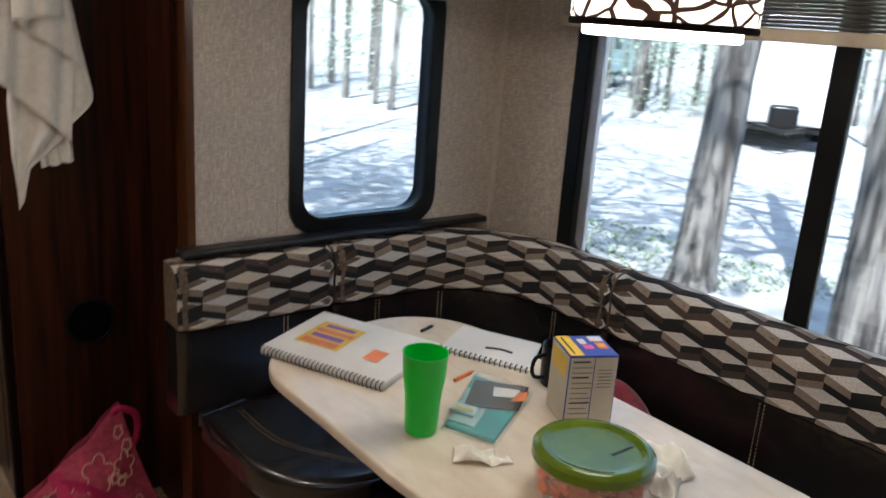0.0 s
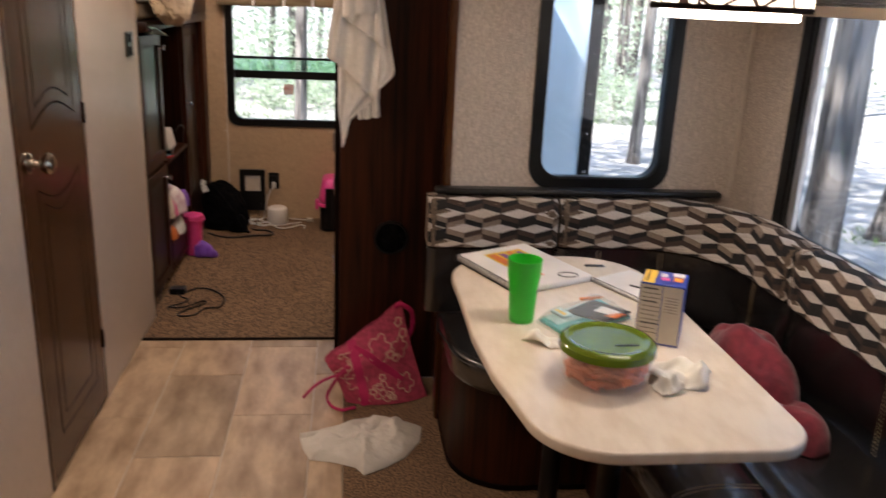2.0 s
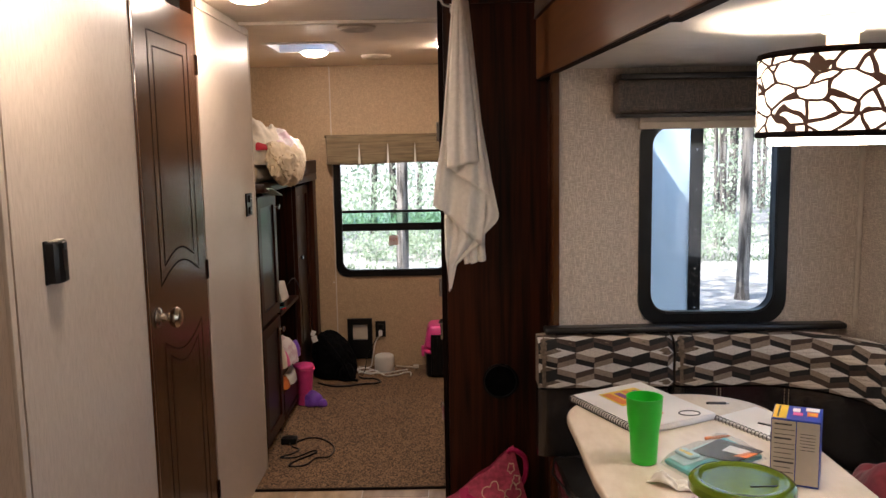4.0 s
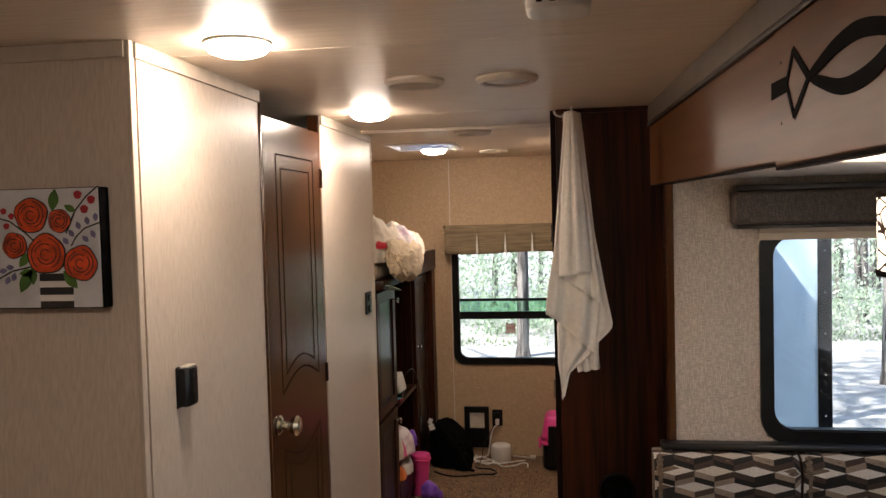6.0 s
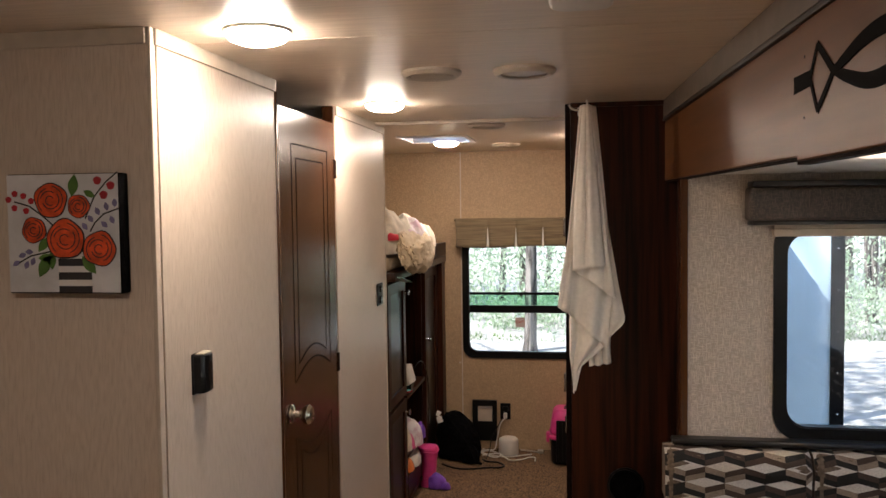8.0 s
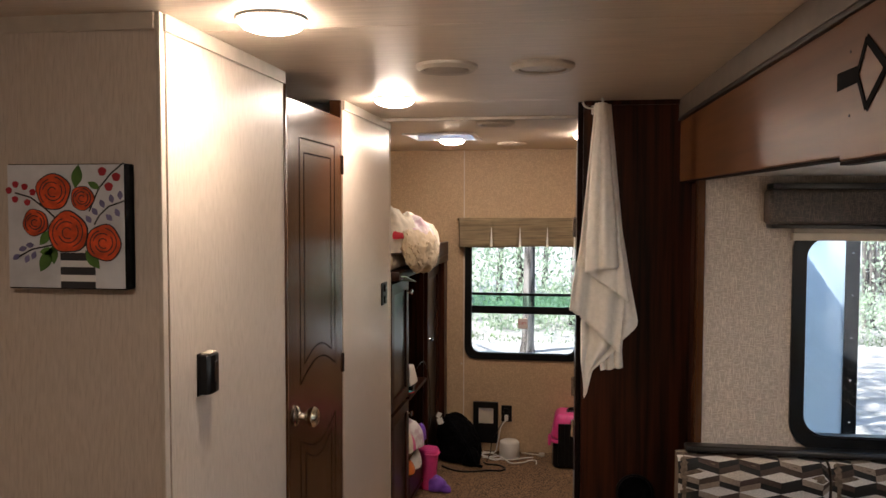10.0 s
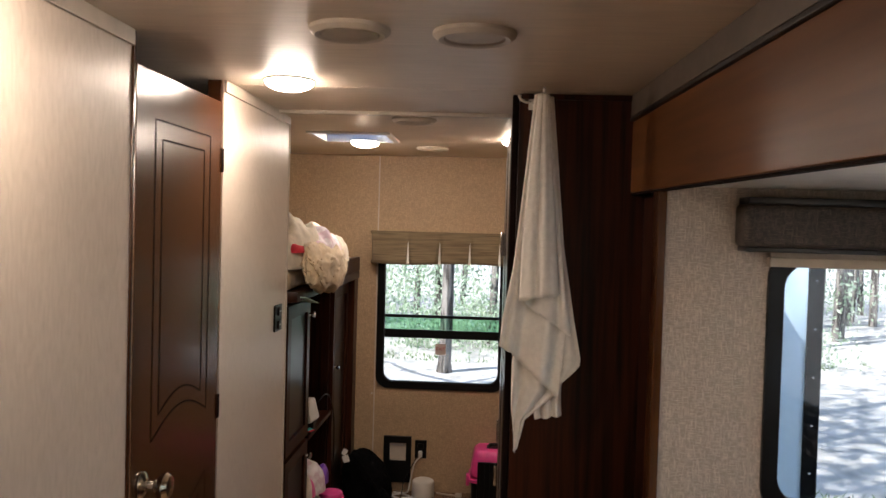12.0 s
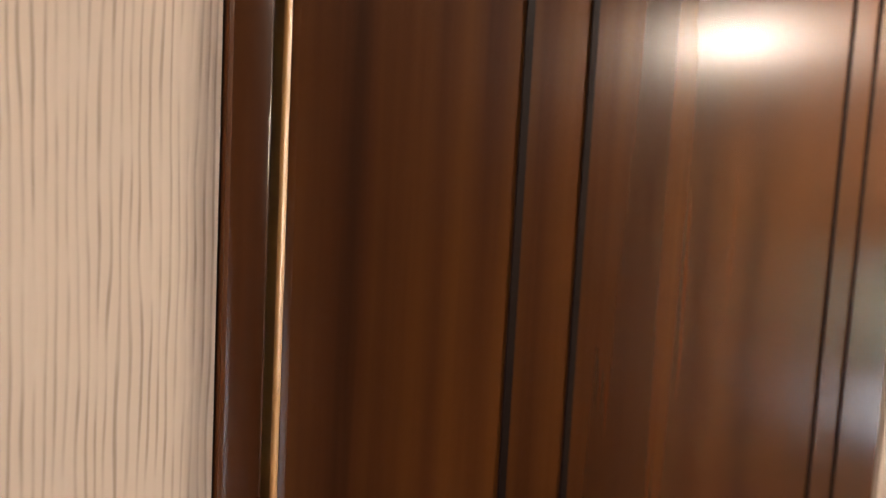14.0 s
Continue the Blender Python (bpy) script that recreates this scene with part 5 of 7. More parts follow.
seat_cushion([(1.612, 3.338), (2.14, 3.338), (2.14, 3.50), (2.05, 3.70), (1.86, 3.82), (1.612, 3.82)], 0.377, SEAT_Z - 0.004, "black vinyl corner seat cushion", (1.9, 3.6, 0.377))

# table
tb = thing("dinette_table", (1.47, 2.98, 0), "pale marbled laminate dinette table with rounded corners on two black pedestals", "table")
TT = 0.765
pts = []


def corner(cx, cy, r, a0, a1, n=10):
    return [(cx + r * math.cos(radians(a0 + (a1 - a0) * i / n)), cy + r * math.sin(radians(a0 + (a1 - a0) * i / n))) for i in range(n + 1)]


pts += corner(1.655, 2.525, 0.10, 0, -90)                        # near corner by the wall bench
pts += corner(1.385, 2.585, 0.160, -92, -165)                    # near corner by the hallway
pts += [(1.196, 2.75), (1.183, 2.95), (1.186, 3.15)]
pts += corner(1.385, 3.345, 0.200, 180, 95)
pts += [(1.47, 3.550)]
pts += corner(1.555, 3.350, 0.200, 85, 0)
top = part("tabletop", prism(pts, TT - 0.025, TT, 0.006, 3), M_TABLE, tb, "pale marbled laminate tabletop")
for lx, ly in ((1.470, 3.195), (1.478, 2.76)):
    part("leg", stand(lathe([(0.027, 0.03), (0.027, TT - 0.05), (0.024, TT - 0.05), (0.024, 0.03)], n=20), Matrix.Translation((lx, ly, 0))), M_METAL, tb, "black steel leg")
    part("foot_plate", stand(lathe([(0.001, 0.001), (0.085, 0.001), (0.083, 0.010), (0.045, 0.022), (0.034, 0.045), (0.001, 0.045)], n=28), Matrix.Translation((lx, ly, 0))), M_METAL, tb)
    part("socket", stand(lathe([(0.001, TT - 0.033), (0.080, TT - 0.033), (0.078, TT - 0.040), (0.035, TT - 0.060), (0.001, TT - 0.060)], n=28), Matrix.Translation((lx, ly, 0))), M_METAL, tb)

# ---------------------------------------------------------------- on the table
def slab(corners, z0, z1, bev=0.002):
    return prism(corners, z0, z1, bev, 1)


def spiral(p, q, z, r, n, parent):
    """A row of wire rings along an edge."""
    for i in range(n):
        u = (i + 0.5) / n
        x, y = p[0] + (q[0] - p[0]) * u, p[1] + (q[1] - p[1]) * u
        d = Vector((q[0] - p[0], q[1] - p[1], 0)).normalized()
        side = Vector((-d.y, d.x, 0))
        pts_ = [Vector((x, y, z)) + side * (r * math.cos(t)) + Vector((0, 0, r * math.sin(t))) for t in [2 * math.pi * k / 8 for k in range(8)]]
        part("ring", tube(pts_, 0.0014, 4, True, 1), M_RING, parent, smooth=False)


def on_quad(c, u0, v0, u1, v1):
    """Part of the quad c (four corners) between fractions u and v."""
    A, B, C, D = [Vector(p) for p in c]

    def at(u, v):
        p = A.lerp(B, u).lerp(D.lerp(C, u), v)
        return (p.x, p.y)
    return [at(u0, v0), at(u1, v0), at(u1, v1), at(u0, v1)]


M_RING = mat("dark_wire", (0.05, 0.045, 0.045), 0.35, metal=0.6)
nb = thing("spiral_book", (1.38, 3.41, TT), "thick white spiral-bound colouring book with a bright title", "book")
Q = [(1.216, 3.492), (1.345, 3.200), (1.575, 3.315), (1.445, 3.615)]
part("page_block", slab(Q, TT + 0.001, TT + 0.017), M_PAPER, nb)
part("cover", slab(Q, TT + 0.0172, TT + 0.019, 0.0005), M_PAPER, nb)
for k, (m_, u0, v0, u1, v1) in enumerate(((M_YELLOW, 0.12, 0.28, 0.48, 0.80), (M_ORANGE, 0.15, 0.31, 0.45, 0.41), (M_PURPLE, 0.17, 0.45, 0.43, 0.53), (M_ORANGE, 0.15, 0.57, 0.46, 0.64), (M_PURPLE, 0.18, 0.69, 0.42, 0.75))):
    part("title_bar", slab(on_quad(Q, u0, v0, u1, v1), TT + 0.0192 + 0.0004 * (k > 0), TT + 0.0197 + 0.0004 * (k > 0), 0), m_, nb, smooth=False)
part("ring_mark", tube([(1.505 + 0.028 * math.cos(t), 3.315 + 0.02 * math.sin(t), TT + 0.0200) for t in [k * math.pi / 5 for k in range(10)]], 0.0018, 4, True, 2), M_INK, nb)
part("orange_spot", slab(on_quad(Q, 0.68, 0.30, 0.80, 0.52), TT + 0.0193, TT + 0.0198, 0), M_ORANGE, nb, smooth=False)
spiral(Q[0], Q[1], TT + 0.011, 0.010, 30, nb)
nb2 = thing("spiral_notebook", (1.65, 3.26, TT), "smaller white spiral notebook lying open", "notebook")
Q2 = [(1.575, 3.318), (1.672, 3.118), (1.805, 3.215), (1.715, 3.400)]
part("page_block", slab(Q2, TT + 0.001, TT + 0.008), M_PAPER, nb2)
part("drawing", tube([(*on_quad(Q2, 0.45, 0.35, 1, 1)[0], TT + 0.009), (*on_quad(Q2, 0.60, 0.42, 1, 1)[0], TT + 0.009), (*on_quad(Q2, 0.75, 0.40, 1, 1)[0], TT + 0.009)], 0.003, 5), M_INK, nb2)
spiral(Q2[0], Q2[1], TT + 0.006, 0.007, 18, nb2)
pn = thing("pen", (1.63, 3.40, TT), "dark blue pen lying by the notebook", "pen")
part("barrel", tube([(1.575, 3.385, TT + 0.024), (1.640, 3.430, TT + 0.008)], 0.004, 8, smooth=1), M_INK, pn)
part("tip", tube([(1.640, 3.430, TT + 0.008), (1.652, 3.438, TT + 0.005)], 0.002, 6, smooth=1), M_ALU, pn)
cr = thing("crayon", (1.525, 3.17, TT), "orange crayon on the tabletop", "crayon")
part("stick", tube([(1.50, 3.165, TT + 0.005), (1.555, 3.178, TT + 0.005)], 0.0045, 8, smooth=1), M_ORANGE, cr)
part("point", tube([(1.555, 3.178, TT + 0.005), (1.566, 3.181, TT + 0.005)], 0.002, 8, smooth=1), M_ORANGE, cr)

cup = thing("plastic_cup", (1.315, 3.035, TT), "bright green tall plastic tumbler", "cup")
part("body", stand(lathe([(0.001, 0.001), (0.0285, 0.001), (0.030, 0.004), (0.0335, 0.075), (0.0395, 0.118), (0.0415, 0.156), (0.0425, 0.158), (0.0405, 0.158), (0.0385, 0.118), (0.0320, 0.075), (0.0275, 0.006), (0.001, 0.005)], n=40), Matrix.Translation((1.315, 3.035, TT))), M_GREENCUP, cup)

kit = thing("craft_kit", (1.47, 3.07, TT), "clear bag with a teal craft kit and picture cards", "craft kit")
QK = [(1.360, 3.020), (1.400, 2.925), (1.590, 3.035), (1.545, 3.155)]
part("card", slab(QK, TT + 0.001, TT + 0.012), M_TEAL, kit, "teal card tray")
QT = on_quad(QK, 0.12, 0.25, 0.97, 0.98)
part("pale_card", slab(on_quad(QK, 0.02, 0.05, 0.55, 0.70), TT + 0.0122, TT + 0.0150), M_AQUA, kit, "pale aqua printed card")
part("pale_card", slab(on_quad(QK, 0.60, 0.62, 0.97, 0.95), TT + 0.0122, TT + 0.0140), M_PAPER, kit, "white printed card")
part("picture_card", slab(on_quad([(1.425, 3.045), (1.505, 2.975), (1.595, 3.040), (1.52, 3.125)], 0, 0, 1, 1), TT + 0.0155, TT + 0.020), M_INK, kit, "dark printed picture card")
part("picture_spot", slab([(1.50, 3.045), (1.535, 3.015), (1.565, 3.035), (1.53, 3.075)], TT + 0.0202, TT + 0.0208, 0), M_PAPER, kit, smooth=False)
part("picture_spot", slab([(1.515, 3.010), (1.54, 2.995), (1.575, 3.02), (1.555, 3.03)], TT + 0.0202, TT + 0.0208, 0), M_ORANGE, kit, smooth=False)
part("small_carton", slab([(1.390, 3.045), (1.412, 3.000), (1.440, 3.015), (1.418, 3.060)], TT + 0.0155, TT + 0.024), M_AQUA, kit, "pale aqua small carton with a yellow band")
part("carton_band", slab([(1.398, 3.042), (1.415, 3.008), (1.424, 3.013), (1.407, 3.047)], TT + 0.0242, TT + 0.0248, 0), M_YELLOW, kit, smooth=False)
bm = bmesh.new()
g = []
for j in range(21):
    row = []
    for i in range(21):
        u, v = i / 20, j / 20
        p = Vector(QK[0]).lerp(Vector(QK[1]), v).lerp(Vector(QK[3]).lerp(Vector(QK[2]), v), u)
        e = min(u, 1 - u, v, 1 - v)
        p = p + (p - Vector((1.47, 3.04))) * 0.12
        z = TT + 0.002 + 0.032 * min(1, e * 7) + 0.010 * noise.noise(Vector((u * 6, v * 6, 3))) * min(1, e * 8)
        row.append(bm.verts.new((p.x, p.y, max(z, TT + 0.0015))))
    g.append(row)
for a, b in zip(g, g[1:]):
    for i in range(20):
        bm.faces.new((a[i], a[i + 1], b[i + 1], b[i]))
M_FILM, nt_f, pf_ = shader("clear_crinkled_film")
pf_.inputs["Base Color"].default_value, pf_.inputs["Alpha"].default_value, pf_.inputs["Roughness"].default_value = (0.85, 0.93, 0.95, 1), 0.17, 0.12
fl = part("plastic_film", bm, M_FILM, kit, "clear crinkled plastic film")

fb = thing("snack_box", (1.62, 2.92, TT), "blue and yellow snack carton with printed side panels", "food box")
B0, B1, B2, B3 = (1.556, 2.905), (1.643, 2.862), (1.688, 2.950), (1.600, 2.993)   # base corners: front left, front right, back right, back left
BH = TT + 0.148
part("carton", slab([B0, B1, B2, B3], TT + 0.001, BH, 0.0012), M_BLUE, fb, "blue carton")


def side_panel(p, q, z0, z1, u0, u1, out, material, name):
    P, R = Vector((*p, 0)), Vector((*q, 0))
    d = (R - P).normalized()
    n = Vector((d.y, -d.x, 0))
    a, b = P.lerp(R, u0) + n * out, P.lerp(R, u1) + n * out
    bm = bmesh.new()
    vs_ = [bm.verts.new((v.x, v.y, z)) for v, z in ((a, z0), (b, z0), (b, z1), (a, z1))]
    bm.faces.new(vs_)
    vs2 = [bm.verts.new((v.x - n.x * 0.0004, v.y - n.y * 0.0004, z)) for v, z in ((a, z0), (b, z0), (b, z1), (a, z1))]
    bm.faces.new(vs2[::-1])
    for i in range(4):
        bm.faces.new((vs_[i], vs2[i], vs2[(i + 1) % 4], vs_[(i + 1) % 4]))
    return part(name, bm, material, fb, smooth=False)


side_panel(B0, B1, TT + 0.006, BH - 0.004, 0.015, 0.505, 0.0008, M_CARTON, "facts_panel")
side_panel(B0, B1, TT + 0.006, BH - 0.004, 0.525, 0.985, 0.0008, M_CARTON, "text_panel")
for k in range(11):
    side_panel(B0, B1, BH - 0.014 - k * 0.0105, BH - 0.0125 - k * 0.0105 + (0.002 if k in (0, 3, 8) else 0), 0.07, 0.48 if k % 3 else 0.42, 0.0014, M_INK, "text_bar")
for k in range(6):
    side_panel(B0, B1, BH - 0.030 - k * 0.007, BH - 0.0288 - k * 0.007, 0.60, 0.90, 0.0014, M_INK, "text_bar")
side_panel(B3, B0, TT + 0.004, BH - 0.003, 0.02, 0.98, 0.0008, M_CARTON, "side_print")
side_panel(B3, B0, BH - 0.050, BH - 0.010, 0.12, 0.88, 0.0014, M_YELLOW, "side_print")
BQ = [B0, B1, B2, B3]
part("top_yellow", slab(on_quad(BQ, 0.02, 0.02, 0.30, 0.98), BH + 0.0003, BH + 0.0008, 0), M_YELLOW, fb, smooth=False)
for m_, q in ((M_PAPER, (0.40, 0.55, 0.55, 0.80)), (M_PINKPRINT, (0.42, 0.30, 0.62, 0.50)), (M_ORANGE, (0.70, 0.30, 0.92, 0.62)), (M_PAPER, (0.66, 0.68, 0.94, 0.92)), (M_INK, (0.10, 0.1, 0.14, 0.9)), (M_YELLOW, (0.74, 0.40, 0.88, 0.52))):
    part("print_spot", slab(on_quad(BQ, *q), BH + 0.0009, BH + 0.0013 + 0.0002 * (m_ is M_YELLOW), 0), m_, fb, smooth=False)
mg = thing("mug", (1.688, 3.048, TT), "black ceramic mug behind the carton", "mug")
part("body", stand(lathe([(0.001, 0.001), (0.034, 0.001), (0.038, 0.006), (0.039, 0.09), (0.037, 0.092), (0.035, 0.09), (0.034, 0.012), (0.001, 0.010)], n=32), Matrix.Translation((1.688, 3.048, TT))), M_BLACK, mg)
part("handle", tube([(1.651, 3.056, TT + 0.074), (1.630, 3.062, TT + 0.068), (1.623, 3.064, TT + 0.046), (1.630, 3.062, TT + 0.026), (1.651, 3.056, TT + 0.022)], 0.0045, 8), M_BLACK, mg)

M_BOWL, nt_b, pb_ = shader("clear_tub_plastic")
pb_.inputs["Base Color"].default_value, pb_.inputs["Alpha"].default_value, pb_.inputs["Roughness"].default_value = (0.86, 0.80, 0.74, 1), 0.12, 0.16
TX, TYY = 1.428, 2.722
tub = thing("food_container", (TX, TYY, TT), "round clear food container of carrots with an olive green lid", "food container")
part("bowl", stand(lathe([(0.001, 0.001), (0.086, 0.001), (0.091, 0.006), (0.096, 0.070), (0.098, 0.072), (0.098, 0.074), (0.094, 0.074), (0.093, 0.068), (0.088, 0.008), (0.001, 0.004)], n=48), Matrix.Translation((TX, TYY, TT))), M_BOWL, tub, "clear plastic bowl")
rc = random.Random(8)
for k in range(230):
    a, rr, zz = rc.random() * 6.283, 0.084 * rc.random() ** 0.28, TT + 0.010 + 0.046 * rc.random()
    x, y = TX + rr * math.cos(a), TYY + rr * math.sin(a)
    b_ = a + math.pi / 2 + rc.uniform(-0.7, 0.7)
    l = rc.uniform(0.008, 0.015)
    p_, q_ = Vector((x - l * math.cos(b_), y - l * math.sin(b_))), Vector((x + l * math.cos(b_), y + l * math.sin(b_)))
    c_ = Vector((TX, TYY))
    p_, q_ = [c_ + (w_ - c_) * min(1, 0.0815 / max(1e-6, (w_ - c_).length)) for w_ in (p_, q_)]
    part("carrot_stick", tube([(p_.x, p_.y, zz), (q_.x, q_.y, zz + 0.010 * (rc.random() - 0.5))], rc.uniform(0.005, 0.0072), 6, smooth=1), M_CARROT, tub)
part("lid", stand(lathe([(0.001, 0.087), (0.065, 0.0865), (0.079, 0.0875), (0.084, 0.090), (0.093, 0.089), (0.0995, 0.083), (0.1005, 0.069), (0.0985, 0.069), (0.0975, 0.078), (0.001, 0.079)], n=56), Matrix.Translation((TX, TYY, TT))), M_LID, tub, "olive green snap lid")
part("lid_mark", box(TX + 0.005, TYY - 0.035, TT + 0.0868, TX + 0.055, TYY - 0.031, TT + 0.0880), M_INK, tub, smooth=False)


def crumple(c, size, seed, n=3, rough=0.35, flat_bottom=True, lobes=1.0):
    """A crumpled or slumped soft body resting at its lowest point c."""
    bm = bmesh.new()
    bmesh.ops.create_icosphere(bm, subdivisions=n, radius=1.0)
    for v in bm.verts:
        d = v.co.normalized()
        k = 1 + rough * noise.noise(d * 1.6 * lobes + Vector((seed, 0, 0))) + rough * 0.6 * abs(noise.noise(d * 3.7 * lobes + Vector((0, seed, 0)))) + rough * 0.3 * noise.noise(d * 8 * lobes + Vector((0, 0, seed)))
        z = d.z * k
        if flat_bottom and z < -0.35:
            z = -0.35 + (z + 0.35) * 0.1
        v.co = Vector((c[0] + d.x * k * size[0], c[1] + d.y * k * size[1], z * size[2]))
    low = min(v.co.z for v in bm.verts)
    for v in bm.verts:
        v.co.z += c[2] - low
    return bm


def napkin(c, lx, ly, h, rot, seed, n=22):
    """A soft folded paper napkin: a thin sheet lying in low rounded folds."""
    bm = bmesh.new()
    m = Matrix.Translation(c) @ Matrix.Rotation(rot, 4, "Z")
    g = []
    for j in range(n + 1):
        row = []
        for i in range(n + 1):
            u, v = i / n * 2 - 1, j / n * 2 - 1
            e = 1 - max(abs(u), abs(v)) ** 3
            k = 1 + 0.12 * noise.noise(Vector((u * 1.3, v * 1.3, seed)))
            f = 0.45 + 0.30 * math.sin(2.4 * u + 1.5 * v + seed) + 0.45 * noise.noise(Vector((u * 1.8, v * 1.8, seed + 3)))
            row.append(bm.verts.new(m @ Vector((u * lx * k, v * ly * k, 0.0015 + h * f * (0.35 + 0.65 * e)))))
        g.append(row)
    for a, b in zip(g, g[1:]):
        for i in range(n):
            bm.faces.new((a[i], a[i + 1], b[i + 1], b[i]))
    return bm


for c, (lx, ly, h), rot, sd_, lab in (((1.335, 2.905, TT), (0.036, 0.022, 0.032), -0.7, 3, "crumpled paper tissue near the green cup"), ((1.368, 2.872, TT), (0.020, 0.012, 0.012), -0.3, 9, "small paper scrap near the green cup"),
                                      ((1.588, 2.712, TT), (0.062, 0.048, 0.058), -0.5, 5.6, "folded white paper napkin beside the food container"), ((1.541, 2.655, TT), (0.024, 0.022, 0.044), 0.4, 7, "small crumpled napkin ball beside the food container")):
    ob = whole("tissue", napkin(c, lx, ly, h, rot, sd_), M_TISSUE, lab, "tissue", "crumpled tissues")
    ob.modifiers.new("thick", "SOLIDIFY").thickness = 0.0012
def heap(cx, cy, z0, lx, ly, h, seed, nu=44, nv=60, lean=0.0):
    """A rumpled pile of cloth: a soft dome broken by long winding folds, closed below."""
    bm = bmesh.new()
    g = []
    for j in range(nv + 1):
        row = []
        for i in range(nu + 1):
            u, v = i / nu * 2 - 1, j / nv * 2 - 1
            x, y = u * math.sqrt(1 - v * v / 2), v * math.sqrt(1 - u * u / 2)
            r = min(1.0, math.hypot(x, y))
            X, Y = x * lx, y * ly
            q = Vector((X * 9 + Y * 2, Y * 7, seed))
            n1_, n2_ = noise.noise(q), noise.noise(q * 2.3 + Vector((0, 0, 7)))
            f = math.sin(55 * X + 26 * Y + 4.5 * n1_ + seed)
            k = 1 + 0.10 * noise.noise(Vector((x * 1.7, y * 1.7, seed + 4)))
            rel = min(0.30 * min(lx, ly), 0.16 * h + 0.006)
            dome = max(0.0, 1 - r ** 2.6) ** 0.5
            z = h * dome * (0.92 + 0.12 * n1_) + rel * dome * (0.9 * n1_ + 0.6 * n2_ + 0.35 * f)
            row.append(bm.verts.new((cx + x * lx * k + lean * z, cy + y * ly * k, z0 + z)))
        g.append(row)
    for a, b in zip(g, g[1:]):
        for i in range(nu):
            bm.faces.new((a[i], a[i + 1], b[i + 1], b[i]))
    rim = g[0] + [r_[-1] for r_ in g[1:]] + g[-1][-2::-1] + [r_[0] for r_ in g[-2:0:-1]]
    bm.faces.new(rim[::-1])
    return bm


jk = thing("jacket", (2.02, 3.0, SEAT_Z), "maroon fleece jacket crumpled on the long seat", "jacket")
part("body", heap(2.045, 3.25, SEAT_Z + 0.004, 0.115, 0.22, 0.165, 2.4), M_MAROON, jk)
part("sleeve", heap(2.035, 2.985, SEAT_Z + 0.010, 0.080, 0.135, 0.075, 6.1, 24, 30), M_MAROON, jk)


# ---------------------------------------------------------------- hallway floor things
tote = thing("tote_bag", (1.04, 4.12, 0), "slumped pink canvas tote bag with a cream flower print", "tote bag")


def tote_at(u, v, side):
    """Front (side -1) and back (side 1) of the bag: u along, v up."""
    lo_l, lo_r = Vector((0.895, 4.080, 0.004)), Vector((1.212, 4.120, 0.004))
    hi_l, hi_r = Vector((0.812, 4.105, 0.165)), Vector((1.108, 4.175, 0.375))
    p = lo_l.lerp(lo_r, u).lerp(hi_l.lerp(hi_r, u), v)
    belly = 0.055 * (1 - v) ** 0.7 * math.sin(math.pi * min(max(u, 0.02), 0.98)) ** 0.6 + 0.012
    w = 0.014 * noise.noise(Vector((u * 4, v * 4, 2 + side))) * (0.3 + v)
    return p + Vector((0.02 * math.sin(3 * v) * (0.5 - u), side * belly + w, 0.012 * noise.noise(Vector((u * 5, v * 3, 9))) * v))


bm = bmesh.new()
N = 24
fr = [[bm.verts.new(tote_at(i / N, j / N, -1)) for i in range(N + 1)] for j in range(N + 1)]
bk = [[bm.verts.new(tote_at(i / N, j / N, 1)) for i in range(N + 1)] for j in range(N + 1)]
for j in range(N):
    for i in range(N):
        bm.faces.new((fr[j][i], fr[j][i + 1], fr[j + 1][i + 1], fr[j + 1][i]))
        bm.faces.new((bk[j][i + 1], bk[j][i], bk[j + 1][i], bk[j + 1][i + 1]))
    bm.faces.new((fr[j][0], fr[j + 1][0], bk[j + 1][0], bk[j][0]))
    bm.faces.new((fr[j + 1][N], fr[j][N], bk[j][N], bk[j + 1][N]))
    bm.faces.new((fr[0][j + 1], fr[0][j], bk[0][j], bk[0][j + 1]))
part("body", bm, M_PINKCLOTH, tote)
for u, v, r, ph in ((0.22, 0.40, 0.045, 0), (0.62, 0.70, 0.048, 0.6), (0.50, 0.18, 0.042, 0.2), (0.80, 0.22, 0.035, 0.9), (0.85, 0.60, 0.034, 0.4), (0.30, 0.80, 0.036, 0.1), (0.08, 0.62, 0.03, 0.5)):
    pts_ = []
    for k in range(40):
        t = 2 * math.pi * k / 40
        rr = r * (0.55 + 0.45 * abs(math.cos(2.5 * t + ph)))
        uu, vv = min(max(u + rr * math.cos(t) / 0.32, 0.01), 0.99), min(max(v + rr * math.sin(t) / 0.30, 0.01), 0.99)
        pts_.append(tote_at(uu, vv, -1) + Vector((0, -0.0015, 0)))
    part("flower_print", tube(pts_, 0.0022, 4, True, 1), M_PETAL, tote, smooth=False)


rf = random.Random(21)
for _ in range(16):
    u, v, r = rf.uniform(0.06, 0.94), rf.uniform(0.06, 0.94), rf.uniform(0.010, 0.017)
    pts_ = []
    for k in range(20):
        t = 2 * math.pi * k / 20
        rr = r * (0.6 + 0.4 * abs(math.cos(2.5 * t + u * 9)))
        pts_.append(tote_at(min(max(u + rr * math.cos(t) / 0.32, 0.01), 0.99), min(max(v + rr * math.sin(t) / 0.30, 0.01), 0.99), -1) + Vector((0, -0.0012, 0)))
    part("flower_print", tube(pts_, 0.0026, 4, True, 1), M_PETAL, tote, smooth=False)


